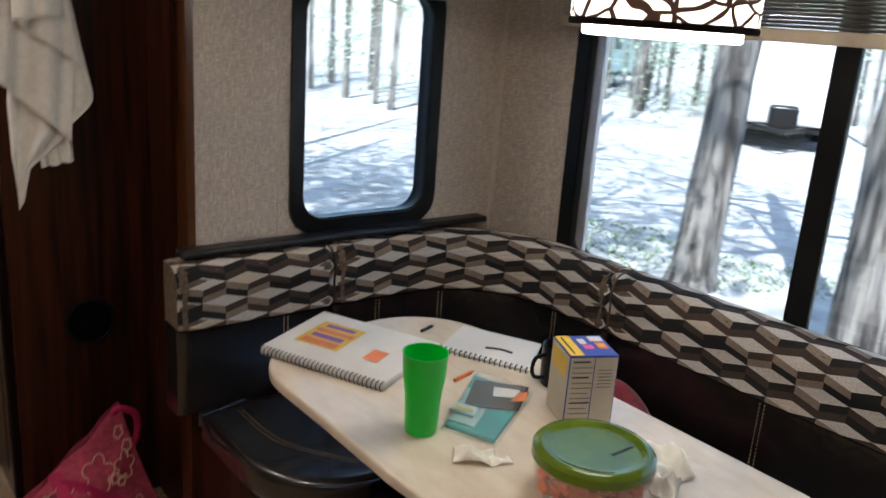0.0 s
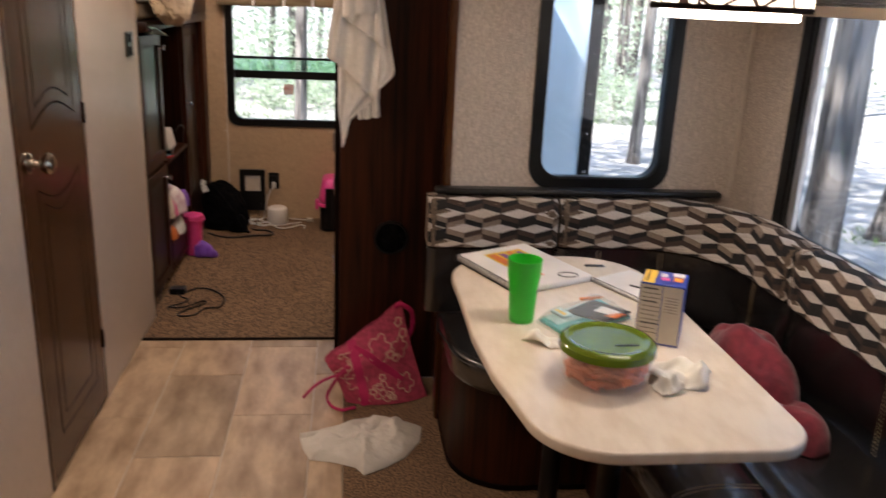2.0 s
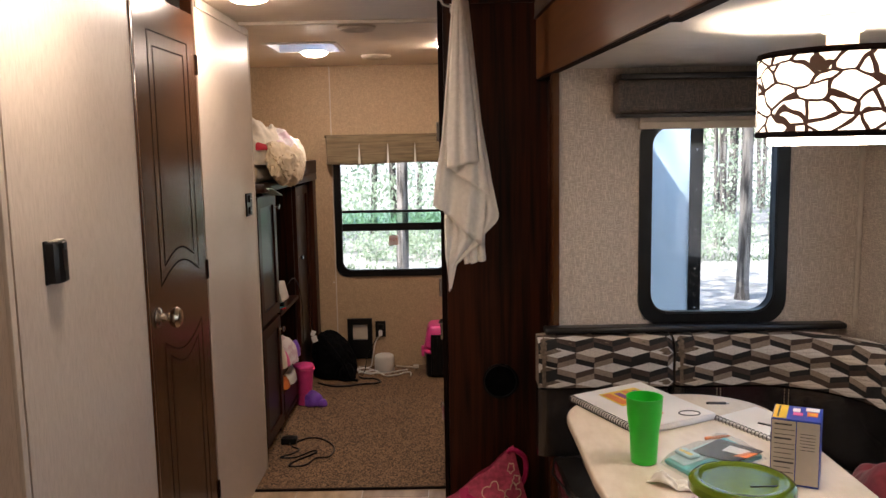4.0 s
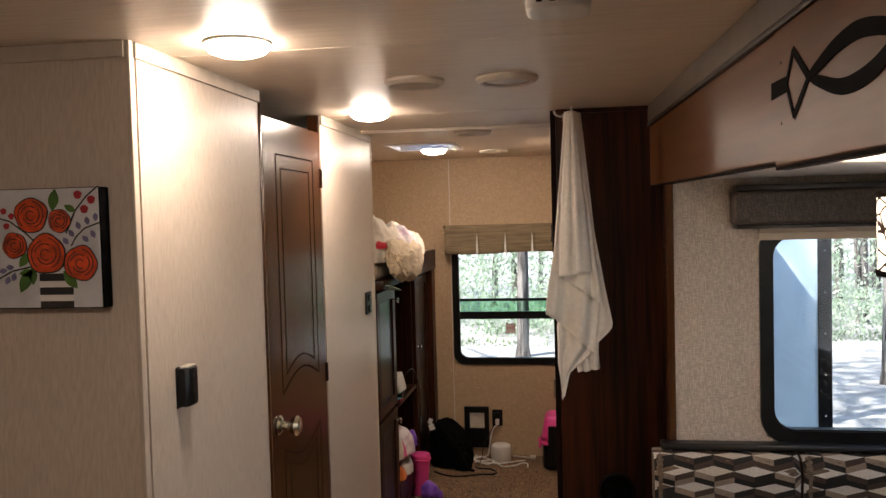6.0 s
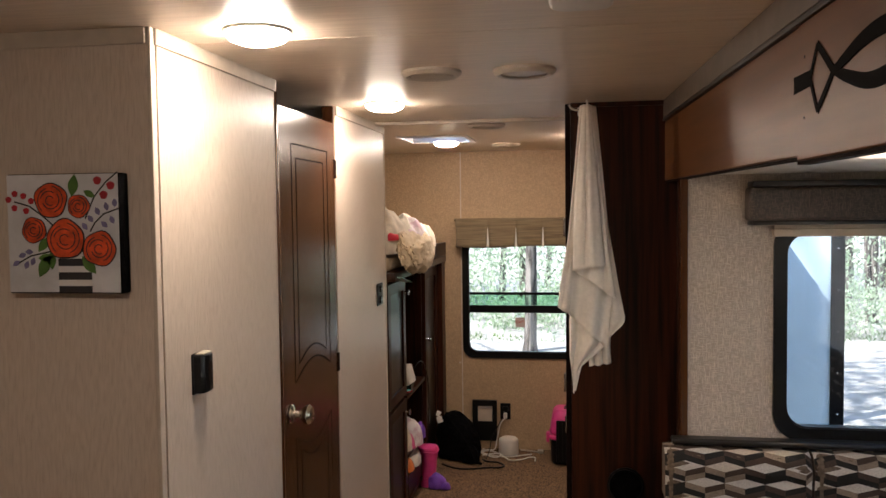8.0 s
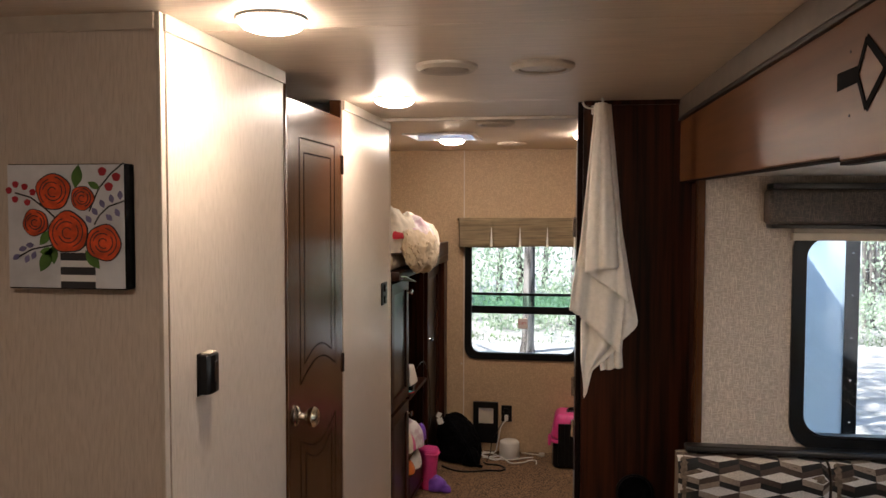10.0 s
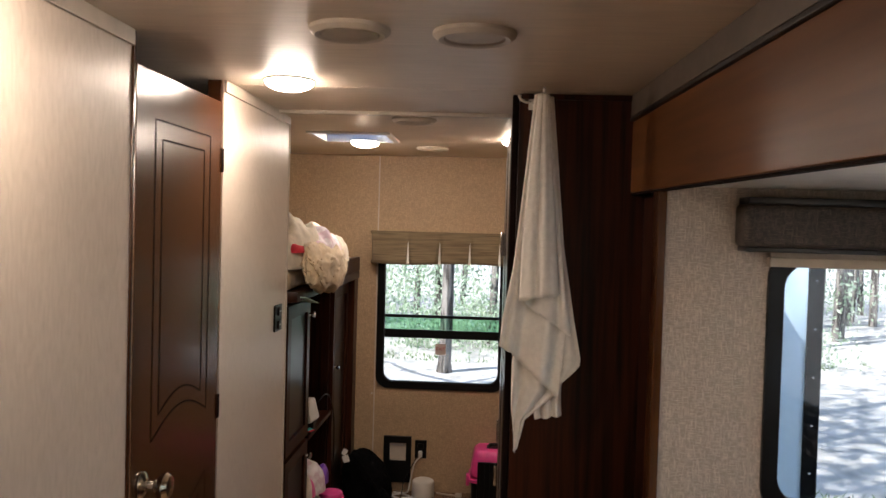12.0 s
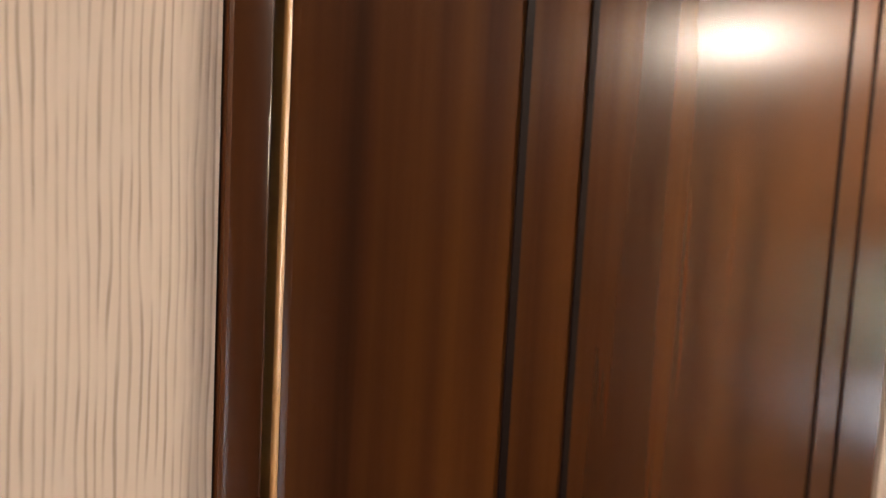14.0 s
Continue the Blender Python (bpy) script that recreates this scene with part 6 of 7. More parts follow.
def band(pts_, w, t, up_=Vector((0, 0, 1))):
    bm = bmesh.new()
    rows = []
    P = [Vector(p) for p in pts_]
    for i, p in enumerate(P):
        d = (P[min(i + 1, len(P) - 1)] - P[max(i - 1, 0)]).normalized()
        s = d.cross(Vector((0, -1, 0))).normalized() * w / 2
        n = s.cross(d).normalized() * t / 2
        rows.append([bm.verts.new(p + a) for a in (s + n, s - n, -s - n, -s + n)])
    for a, b in zip(rows, rows[1:]):
        for k in range(4):
            bm.faces.new((a[k], a[(k + 1) % 4], b[(k + 1) % 4], b[k]))
    bm.faces.new(rows[0])
    bm.faces.new(rows[-1][::-1])
    return bm


OUT = Vector((0, -0.004, 0))
part("strap", band([tote_at(0.34 - 0.10 * (1 - v), v, -1) + OUT for v in [k / 12 for k in range(13)]], 0.034, 0.003), M_PINKBAND, tote, "bright pink webbing strap")
part("strap", band([tote_at(0.34 + 0.42 * (1 - v), 0.25 + 0.65 * v, -1) + OUT for v in [k / 12 for k in range(13)]], 0.030, 0.003), M_PINKBAND, tote, "bright pink webbing strap")
part("handle", tube([(1.085, 4.15, 0.36), (1.10, 4.14, 0.375), (1.145, 4.15, 0.34), (1.15, 4.16, 0.27), (1.13, 4.165, 0.22)], 0.010, 8), M_PINKBAND, tote, "pink carrying handle")
part("cord", tube([(0.90, 4.05, 0.16), (0.85, 4.03, 0.10), (0.825, 4.02, 0.05), (0.84, 4.0, 0.02), (0.88, 3.98, 0.012), (0.93, 4.0, 0.012)], 0.006, 6), M_PINKBAND, tote, "loose pink cord")
part("cord", tube([(0.90, 4.06, 0.13), (0.83, 4.05, 0.11), (0.78, 4.03, 0.09), (0.735, 4.01, 0.05)], 0.005, 6), M_PINKBAND, tote, "loose pink cord")

pb = thing("plastic_bag", (0.95, 3.75, 0), "crumpled white plastic bag lying flat on the floor", "plastic bag")
bm = bmesh.new()
out_ = [(0.735, 3.800), (0.80, 3.845), (0.90, 3.885), (1.005, 3.945), (1.09, 3.90), (1.170, 3.860), (1.155, 3.76), (1.10, 3.66), (1.03, 3.60), (0.955, 3.555), (0.93, 3.60), (0.86, 3.635), (0.775, 3.655), (0.750, 3.72)]
nr = 14
rings = []
cx_, cy_ = 0.95, 3.75
fine = []
for i in range(len(out_)):
    a, b = out_[i], out_[(i + 1) % len(out_)]
    for k in range(5):
        fine.append((a[0] + (b[0] - a[0]) * k / 5, a[1] + (b[1] - a[1]) * k / 5))
for j in range(nr + 1):
    q = 1 - j / (nr + 1)
    row = []
    for x, y in fine:
        X, Y = cx_ + (x - cx_) * q, cy_ + (y - cy_) * q
        z = 0.004 + 0.046 * min(1, (1 - q) * 2.6) ** 0.7 * (0.65 + 0.7 * noise.noise(Vector((X * 7, Y * 7, 1.3))) + 0.55 * abs(noise.noise(Vector((X * 17, Y * 15, 4.3)))) + 0.30 * abs(noise.noise(Vector((X * 38, Y * 30, 1.1)))))
        row.append(bm.verts.new((X, Y, max(z, 0.0045) if j else 0.003)))
    rings.append(row)
n = len(fine)
for a, b in zip(rings, rings[1:]):
    for i in range(n):
        bm.faces.new((a[i], a[(i + 1) % n], b[(i + 1) % n], b[i]))
bm.faces.new(rings[-1])
bm.faces.new(rings[0][::-1])
part("film", bm, M_BAGFILM, pb)
part("handle", tube([(0.74, 3.80, 0.010), (0.77, 3.795, 0.018), (0.82, 3.79, 0.03)], 0.010, 6), M_BAGFILM, pb)

# ---------------------------------------------------------------- bunk room
cab = thing("bunk_cabinet", (-0.4, 5.75, 0), "dark wooden bunk bed base with doors, open bay and shelves", "bunk bed")
XF = -0.035
part("side_panel", box(XW + 0.002, 4.99, 0.004, XF, 5.015, 1.30), M_WOOD, cab)
part("side_panel", box(XW + 0.002, 6.52, 0.004, XF, 6.555, 1.30), M_WOOD, cab)
part("divider", box(-0.60, 5.435, 0.004, XF, 5.455, 1.30), M_WOOD, cab)
part("divider", box(-0.60, 5.985, 0.004, XF, 6.005, 1.30), M_WOOD, cab)
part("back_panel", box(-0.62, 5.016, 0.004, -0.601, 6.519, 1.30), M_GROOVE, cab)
part("bunk_deck", box(XW + 0.002, 4.985, 1.302, 0.030, 6.558, 1.345, 0.004), M_WOOD, cab, "dark wooden bunk deck")
part("rail", box(0.005, 5.85, 1.346, 0.030, 6.558, 1.43, 0.004), M_WOOD, cab, "low wooden bunk rail")
part("post", box(-0.034, 6.44, 0.004, 0.022, 6.556, 1.3015, 0.004), M_WOOD, cab)
for z in (0.62, 0.30, 0.05):
    part("shelf", box(-0.599, 5.456, z, XF + 0.020, 5.984, z + 0.022, 0.002), M_WOOD, cab)
part("drawer_front", box(XF + 0.001, 5.47, 0.08, XF + 0.018, 5.97, 0.20, 0.003), M_WOOD, cab, "dark wooden drawer front")
for y0, y1, z0, z1 in ((5.02, 5.43, 0.66, 1.28), (5.02, 5.43, 0.06, 0.64), (6.01, 6.435, 0.06, 1.28)):
    d = part("door", stand(ring([(y0, z0), (y1, z0), (y1, z1), (y0, z1)], [(y0 + 0.055, z0 + 0.055), (y1 - 0.055, z0 + 0.055), (y1 - 0.055, z1 - 0.055), (y0 + 0.055, z1 - 0.055)], XF + 0.001, XF + 0.022), FACE_W), M_WOOD, cab, "dark framed cabinet door", smooth=False)
    part("panel", box(XF + 0.003, y0 + 0.056, z0 + 0.056, XF + 0.012, y1 - 0.056, z1 - 0.056, 0.003), M_GLOSSDOOR, d, "glossy dark door panel")
    zk = 0.86 if y0 > 6 else z1 - 0.07
    part("knob", stand(lathe([(0.001, 0), (0.008, 0), (0.006, 0.010), (0.014, 0.018), (0.014, 0.026), (0.001, 0.030)], n=16), Matrix.Translation((XF + 0.0225, y0 + 0.03 if y0 > 6 else y1 - 0.03, zk)) @ AX_X), M_CHROME, d, "chrome knob")
mt = thing("mattress", (-0.5, 5.77, 1.346), "thin bunk mattress with a tan cover", "mattress")
part("ticking", box(XW + 0.02, 5.0, 1.3465, -0.005, 6.54, 1.43, 0.025, 3), M_BEIGEBED, mt)
for a_, m_, lab in (((-0.07, 5.27, 1.434, 0.14, 0.33, 0.215, 1.2), M_BEDDING, "rumpled cream blanket on the top bunk"), ((0.012, 5.42, 1.432, 0.100, 0.34, 0.165, 4.7), M_PLAID, "rumpled pink and white sheet on the top bunk"), ((-0.05, 5.76, 1.434, 0.14, 0.32, 0.165, 8.3), M_BEDDING, "cream blanket heap on the top bunk"), ((-0.015, 5.075, 1.500, 0.055, 0.07, 0.050, 3.9), M_RED, "small red cloth among the bedding")):
    whole("bedding", heap(*a_), m_, lab, "bedding", "bunk bedding")
cf = thing("comforter", (0.04, 5.4, 1.25), "puffy tan comforter spilling over the bunk edge", "bedding", "bunk bedding")
bm = crumple((0.062, 5.34, 1.298), (0.082, 0.34, 0.105), 2.7, 5, 0.17, False, 1.15)
for v in bm.verts:
    v.co.z += 0.75 * max(0.0, 0.085 - v.co.x) * (1.35 - 0.35 * min(1.0, (v.co.z - 1.29) / 0.1)) - 0.006 * math.sin(34 * v.co.y + 30 * v.co.x)
part("quilt", bm, M_BEIGEBED, cf)
part("seam", tube([(0.136, 5.18 + 0.03 * k, 1.40 + 0.010 * math.sin(k * 0.7)) for k in range(12)], 0.002, 5), M_STITCH, cf, "stitched seam")
fp = thing("card_sheet", (-0.01, 5.2, 1.28), "pale green card stuck over the cabinet door", "card")
part("sheet", stand(box(-0.05, -0.13, 0, 0.05, 0.13, 0.004, 0.001), Matrix.Translation((0.006, 5.16, 1.2985)) @ Euler((radians(-10), radians(4), 0)).to_matrix().to_4x4()), mat("pale_green_card", (0.42, 0.58, 0.50), 0.5, vary=0.05), fp)

for c, s_, sd_, m_, lab in (((-0.09, 5.72, 0.643), (0.045, 0.09, 0.03), 5.0, M_INK, "dark cloth on the cabinet shelf"), ((-0.045, 5.67, 0.323), (0.060, 0.085, 0.078), 1.5, M_PLAID, "pink and white clothes on the lower shelf"), ((-0.058, 5.545, 0.323), (0.040, 0.050, 0.070), 8.2, M_BEDDING, "cream cloth bunched on the lower shelf"), ((-0.020, 5.80, 0.323), (0.030, 0.055, 0.045), 4.4, M_VIOLET, "violet cloth on the lower shelf"), ((-0.06, 5.60, 0.323), (0.05, 0.06, 0.05), 6.0, M_PINKPRINT, "pink cloth on the lower shelf"), ((-0.05, 5.68, 0.205), (0.05, 0.08, 0.05), 3.3, M_PAPER, "white cloth hanging from a drawer"), ((-0.05, 5.56, 0.205), (0.04, 0.05, 0.04), 9.1, M_ORANGE, "small orange cloth on the drawer")):
    whole("clothes", heap(*c, s_[0] * 1.2, s_[1] * 1.2, s_[2] * 1.9, sd_, 24, 24), m_, lab, "clothes", "clothes on shelves")

sm = thing("white_device", (-0.055, 5.56, 0.642), "white plastic device with a black front and loose lead", "device")
TILT = Matrix.Translation((-0.040, 5.56, 0.684)) @ Euler((radians(12), radians(-8), radians(-24))).to_matrix().to_4x4()
part("case", stand(box(-0.036, -0.030, 0.0, 0.036, 0.050, 0.105, 0.010, 3), TILT), M_WHITE, sm, "rounded white plastic case")
part("front", stand(box(-0.026, -0.034, 0.010, 0.026, -0.0305, 0.070, 0.003), TILT), M_BLACK, sm, "black front panel")
part("stand", box(-0.072, 5.54, 0.643, -0.012, 5.60, 0.690, 0.006), M_BLACK, sm, "black stand")
part("lead", tube([(0.000, 5.58, 0.772), (0.010, 5.64, 0.790), (0.012, 5.74, 0.780), (0.012, 5.84, 0.73), (0.012, 5.93, 0.62), (0.012, 5.95, 0.48), (0.010, 5.95, 0.36)], 0.003, 6, smooth=5), M_BLACK, sm, "thin black lead")
ph = thing("phone", (-0.04, 5.53, 0.642), "small phone in a red and teal case on the shelf", "phone")
PHM = Matrix.Translation((-0.038, 5.515, 0.6435)) @ Euler((radians(-6), radians(-10), radians(32))).to_matrix().to_4x4()
part("case", stand(box(-0.030, -0.042, 0.006, 0.030, 0.042, 0.013, 0.003), PHM), M_RED, ph, "red case")
part("screen", stand(box(-0.027, -0.039, 0.0131, 0.027, 0.039, 0.0150, 0.001), PHM), M_TEAL, ph, "teal screen cover")
bt = thing("rain_boot", (0.012, 5.90, 0), "hot pink child rain boot with a violet foot", "boot")
part("shaft", stand(lathe([(0.046, 0.050), (0.050, 0.11), (0.056, 0.18), (0.062, 0.224), (0.063, 0.232), (0.058, 0.241), (0.044, 0.246), (0.001, 0.243)], n=32), Matrix.Translation((0.012, 5.90, 0))), M_PINK, bt, "hot pink boot shaft")
part("cuff_fold", tube([(0.012 + 0.0635 * math.cos(a), 5.90 + 0.0635 * math.sin(a), 0.214 + 0.004 * math.sin(3 * a)) for a in (k * math.tau / 24 for k in range(24))], 0.004, 6, closed=True, smooth=1), M_PINK, bt, "rolled pink cuff edge")
part("heel", stand(lathe([(0.001, 0.004), (0.046, 0.004), (0.048, 0.03), (0.048, 0.06), (0.001, 0.065)], n=24), Matrix.Translation((0.012, 5.90, 0))), M_PINK, bt)
part("foot", crumple((0.072, 5.858, 0.004), (0.055, 0.040, 0.060), 1.1, 4, 0.18), M_VIOLET, bt, "violet boot foot")
part("toe", crumple((0.124, 5.842, 0.004), (0.030, 0.026, 0.032), 2.1, 3, 0.15), M_VIOLET, bt, "violet boot toe")
ch = thing("charger", (0.02, 5.30, 0), "black charger brick with a tangled thin cable on the carpet", "charger")
part("brick", box(0.005, 5.215, 0.004, 0.083, 5.275, 0.036, 0.006), M_BLACK, ch)
part("cable", tube([(x, y, 0.008 + 0.004 * (k % 3)) for k, (x, y) in enumerate(((0.083, 5.25), (0.13, 5.29), (0.20, 5.27), (0.27, 5.20), (0.292, 5.10), (0.275, 5.015), (0.215, 5.025), (0.175, 4.925), (0.105, 4.91), (0.120, 4.99), (0.205, 5.085), (0.185, 5.10), (0.115, 5.04), (0.038, 5.03), (0.085, 5.06), (0.112, 5.14), (0.075, 5.17), (0.05, 5.21)))], 0.0038, 6, smooth=5), M_BLACK, ch)
def carpet_z(y):
    return 0.004 + RISE * max(0.0, (y - RISE_Y) / (YN - RISE_Y))


def lying(pts, r, h=0.0):
    """A cable through (x, y) points, resting on the carpet."""
    return tube([(x, y, carpet_z(y) + r + h) for x, y in pts], r, 6, smooth=5)


bp = thing("backpack", (0.11, 6.40, carpet_z(6.40)), "slumped black nylon backpack against the rear wall", "backpack")
bm = crumple((0.125, 6.405, carpet_z(6.28)), (0.148, 0.118, 0.208), 3.0, 5, 0.12)
for v in bm.verts:
    v.co.x -= 0.26 * max(0.0, v.co.z - 0.14)
part("body", bm, M_BLACKCLOTH, bp)
part("pocket", crumple((0.215, 6.31, carpet_z(6.26)), (0.055, 0.055, 0.075), 5.0, 4, 0.15), M_BLACKCLOTH, bp)
part("strap", tube([(0.05, 6.30, 0.33), (0.13, 6.27, 0.25), (0.21, 6.24, 0.14), (0.25, 6.22, 0.06), (0.29, 6.25, 0.036)], 0.009, 6), M_BLACKCLOTH, bp, "black shoulder strap")
part("tag", stand(box(-0.014, -0.003, -0.018, 0.014, 0.003, 0.018, 0.002), Matrix.Translation((0.010, 6.302, 0.335)) @ Matrix.Rotation(radians(25), 4, "Y")), M_PAPER, bp, "white tag")
part("tag", stand(box(-0.018, -0.003, -0.020, 0.018, 0.003, 0.020, 0.002), Matrix.Translation((0.020, 6.290, 0.300)) @ Matrix.Rotation(radians(-20), 4, "Y")), M_PAPER, bp, "white tag")
RZ = carpet_z(6.43)
rt = thing("router", (0.445, 6.488, RZ), "small round white plastic wifi hub on the carpet", "router")
part("case", stand(lathe([(0.001, 0.002), (0.060, 0.002), (0.066, 0.012), (0.064, 0.092), (0.060, 0.100), (0.050, 0.106), (0.001, 0.107)], n=36), Matrix.Translation((0.445, 6.488, RZ))), M_WHITE, rt)
part("foot_ring", stand(lathe([(0.060, 0.0), (0.0665, 0.0), (0.0665, 0.006), (0.060, 0.006)], n=36), Matrix.Translation((0.445, 6.488, RZ))), M_ALU, rt)
cbl = thing("cable_tangle", (0.42, 6.42, carpet_z(6.42)), "tangled white and grey cables on the carpet", "cables")
part("cable", tube([(0.42, YN - 0.038, 0.26), (0.388, 6.525, 0.22), (0.366, 6.53, 0.12), (0.350, 6.52, 0.052), (0.300, 6.52, 0.046), (0.255, 6.49, 0.044), (0.30, 6.44, 0.042), (0.38, 6.405, 0.040), (0.46, 6.40, 0.040), (0.54, 6.44, 0.042), (0.60, 6.46, 0.044)], 0.0042, 6, smooth=5), M_WHITE, cbl, "white cable")
part("cable", lying([(0.27, 6.52), (0.36, 6.47), (0.42, 6.40), (0.47, 6.34), (0.54, 6.36), (0.58, 6.40), (0.62, 6.40), (0.625, 6.34)], 0.0042, 0.003), M_WHITE, cbl, "white cable")
part("cable", lying([(0.28, 6.40), (0.34, 6.43), (0.40, 6.43), (0.37, 6.37), (0.30, 6.41), (0.27, 6.46), (0.34, 6.50)], 0.004, 0.007), M_PAPER, cbl, "white cable")
part("cable", lying([(0.52, 6.53), (0.56, 6.52), (0.60, 6.51), (0.64, 6.50)], 0.005, 0.002), M_CREAM, cbl, "cream cable")
part("cable", lying([(0.04, 6.24), (0.11, 6.19), (0.18, 6.17), (0.25, 6.18), (0.34, 6.21), (0.41, 6.215), (0.435, 6.25), (0.39, 6.30), (0.32, 6.31), (0.29, 6.34)], 0.0055), M_BLACK, cbl, "black cable")
part("cable", tube([(0.31, 6.36, 0.034), (0.325, 6.42, 0.07), (0.335, 6.48, 0.14), (0.37, 6.53, 0.20), (0.405, YN - 0.03, 0.268)], 0.003, 6, smooth=5), M_BLACK, cbl, "thin black cable")
part("plug", box(0.635, 6.485, carpet_z(6.5), 0.672, 6.515, carpet_z(6.5) + 0.022, 0.004), M_CREAM, cbl, "cream plug")
PZ, PX, PYC = carpet_z(6.30), 0.885, 6.425
pc = thing("pet_carrier", (PX, PYC, PZ), "pink and black plastic pet carrier with a wire door", "pet carrier")
part("base_shell", prism([(x + PX, y + PYC) for x, y in rounded(0.32, 0.24, 0.05)], PZ, 0.185, 0.02, 3), M_BLACK, pc, "black lower shell")
part("rim", prism([(x + PX, y + PYC) for x, y in rounded(0.35, 0.256, 0.055)], 0.186, 0.208, 0.006, 2), M_PINK, pc, "pink rim")
bm = prism([(x + PX, y + PYC) for x, y in rounded(0.335, 0.246, 0.05)], 0.209, 0.366, 0.03, 4)
for v in bm.verts:
    k = 1 - 0.16 * max(0, (v.co.z - 0.209) / 0.157) ** 1.6
    v.co.x, v.co.y = PX + (v.co.x - PX) * k, PYC + (v.co.y - PYC) * k
part("top_shell", bm, M_PINK, pc, "hot pink upper shell")
part("handle_slot", box(PX - 0.075, PYC - 0.035, 0.365, PX + 0.075, PYC + 0.035, 0.369, 0.002), M_BLACK, pc, "black handle recess")
part("handle", tube([(PX - 0.06, PYC, 0.366), (PX - 0.05, PYC, 0.380), (PX + 0.05, PYC, 0.380), (PX + 0.06, PYC, 0.366)], 0.009, 8), M_BLACK, pc, "black handle")
part("latch", box(PX - 0.188, PYC - 0.10, 0.165, PX - 0.168, PYC - 0.05, 0.228, 0.006), M_PINK, pc, "pink latch")
dr = part("door", box(PX - 0.125, PYC - 0.134, PZ + 0.02, PX + 0.125, PYC - 0.1215, 0.312, 0.004), M_BLACK, pc, "black wire door")
for k in range(9):
    part("wire", tube([(PX - 0.112 + k * 0.028, PYC - 0.137, PZ + 0.03), (PX - 0.112 + k * 0.028, PYC - 0.137, 0.302)], 0.0025, 6, smooth=1), M_METAL, dr)

# ---------------------------------------------------------------- outside
M_GRAVEL = mat("pale_gravel", (0.46, 0.44, 0.41), 0.95, scale=3.0, second=(0.28, 0.27, 0.245), bump=0.5, bscale=60)
M_BARK = mat("bark", (0.22, 0.195, 0.17), 0.95, scale=13, second=(0.045, 0.037, 0.031), stretch=(1, 1, 0.12), bump=1.0, bscale=22, bdist=0.02, contrast=(0.42, 0.58))
M_LEAF, nt, p = shader("leaf_green")
tl, ms, lr, lo_ = nt.nodes.new("ShaderNodeBsdfTranslucent"), nt.nodes.new("ShaderNodeMixShader"), nt.nodes.new("ShaderNodeValToRGB"), nt.nodes.new("ShaderNodeNewGeometry")
lr.color_ramp.elements[0].color, lr.color_ramp.elements[1].color = (0.23, 0.32, 0.19, 1), (0.56, 0.62, 0.48, 1)
nt.links.new(lo_.outputs["Random Per Island"], lr.inputs[0])
nt.links.new(lr.outputs[0], p.inputs["Base Color"])
nt.links.new(lr.outputs[0], tl.inputs["Color"])
nt.links.new(p.outputs[0], ms.inputs[1])
nt.links.new(tl.outputs[0], ms.inputs[2])
nt.links.new(ms.outputs[0], nt.nodes["Material Output"].inputs["Surface"])
M_GRASS = mat("grass", (0.12, 0.20, 0.05), 0.9, scale=9, second=(0.06, 0.11, 0.03))
M_RV = mat("rv_white_skin", (0.80, 0.81, 0.82), 0.25, vary=0.02)
M_TEALRV = mat("teal_paint", (0.42, 0.54, 0.52), 0.4, vary=0.05)
setting("ground", box(-400, -400, GROUND - 0.5, 400, 400, GROUND), M_GRAVEL, "pale sunlit gravel of the campground")
sbx = thing("slide_box", (1.6, 4.75, 0.3), "white outer end of another slide-out with a black corner strip", "slide-out", kind="structure")
# White skin; the blue in its colour stands for sky-lit shade.
part("end_skin", box(XE + 0.056, 4.70, -0.30, 1.955, 5.9, 2.02), mat("white_gelcoat_in_blue_shade", (0.60, 0.76, 0.88), 0.25, vary=0.02), sbx, "white gloss outer skin, tinted blue for sky-lit shade")
part("corner_strip", box(1.908, 4.692, -0.30, 1.962, 4.6995, 2.02, 0.002), M_FISH, sbx, "black corner strip")
for k in range(9):
    part("screw", stand(lathe([(0.001, 0), (0.006, 0), (0.004, 0.003), (0.001, 0.004)], n=8), Matrix.Translation((1.935, 4.692, 0.45 + k * 0.17)) @ AX_S), M_CHROME, sbx)
setting("wall_outer_skin", box(XE + 0.0505, 3.99, -0.30, XE + 0.0545, 6.62, H + 0.10), M_RV, "white outer skin of the trailer")

rt_ = random.Random(11)


def leaf_cloud(bm, c, r, n, size):
    for _ in range(n):
        d = Vector((rt_.gauss(0, 1), rt_.gauss(0, 1), rt_.gauss(0, 0.8)))
        p = Vector(c) + d.normalized() * r * rt_.random() ** 0.5
        q = Euler((rt_.random() * 6.3, rt_.random() * 6.3, rt_.random() * 6.3)).to_matrix()
        s = size * (0.6 + 0.8 * rt_.random())
        vs_ = [bm.verts.new(p + q @ Vector(v)) for v in ((-s, 0, 0), (0, -s * 0.45, 0), (s, 0, 0), (0, s * 0.45, 0))]
        bm.faces.new(vs_)


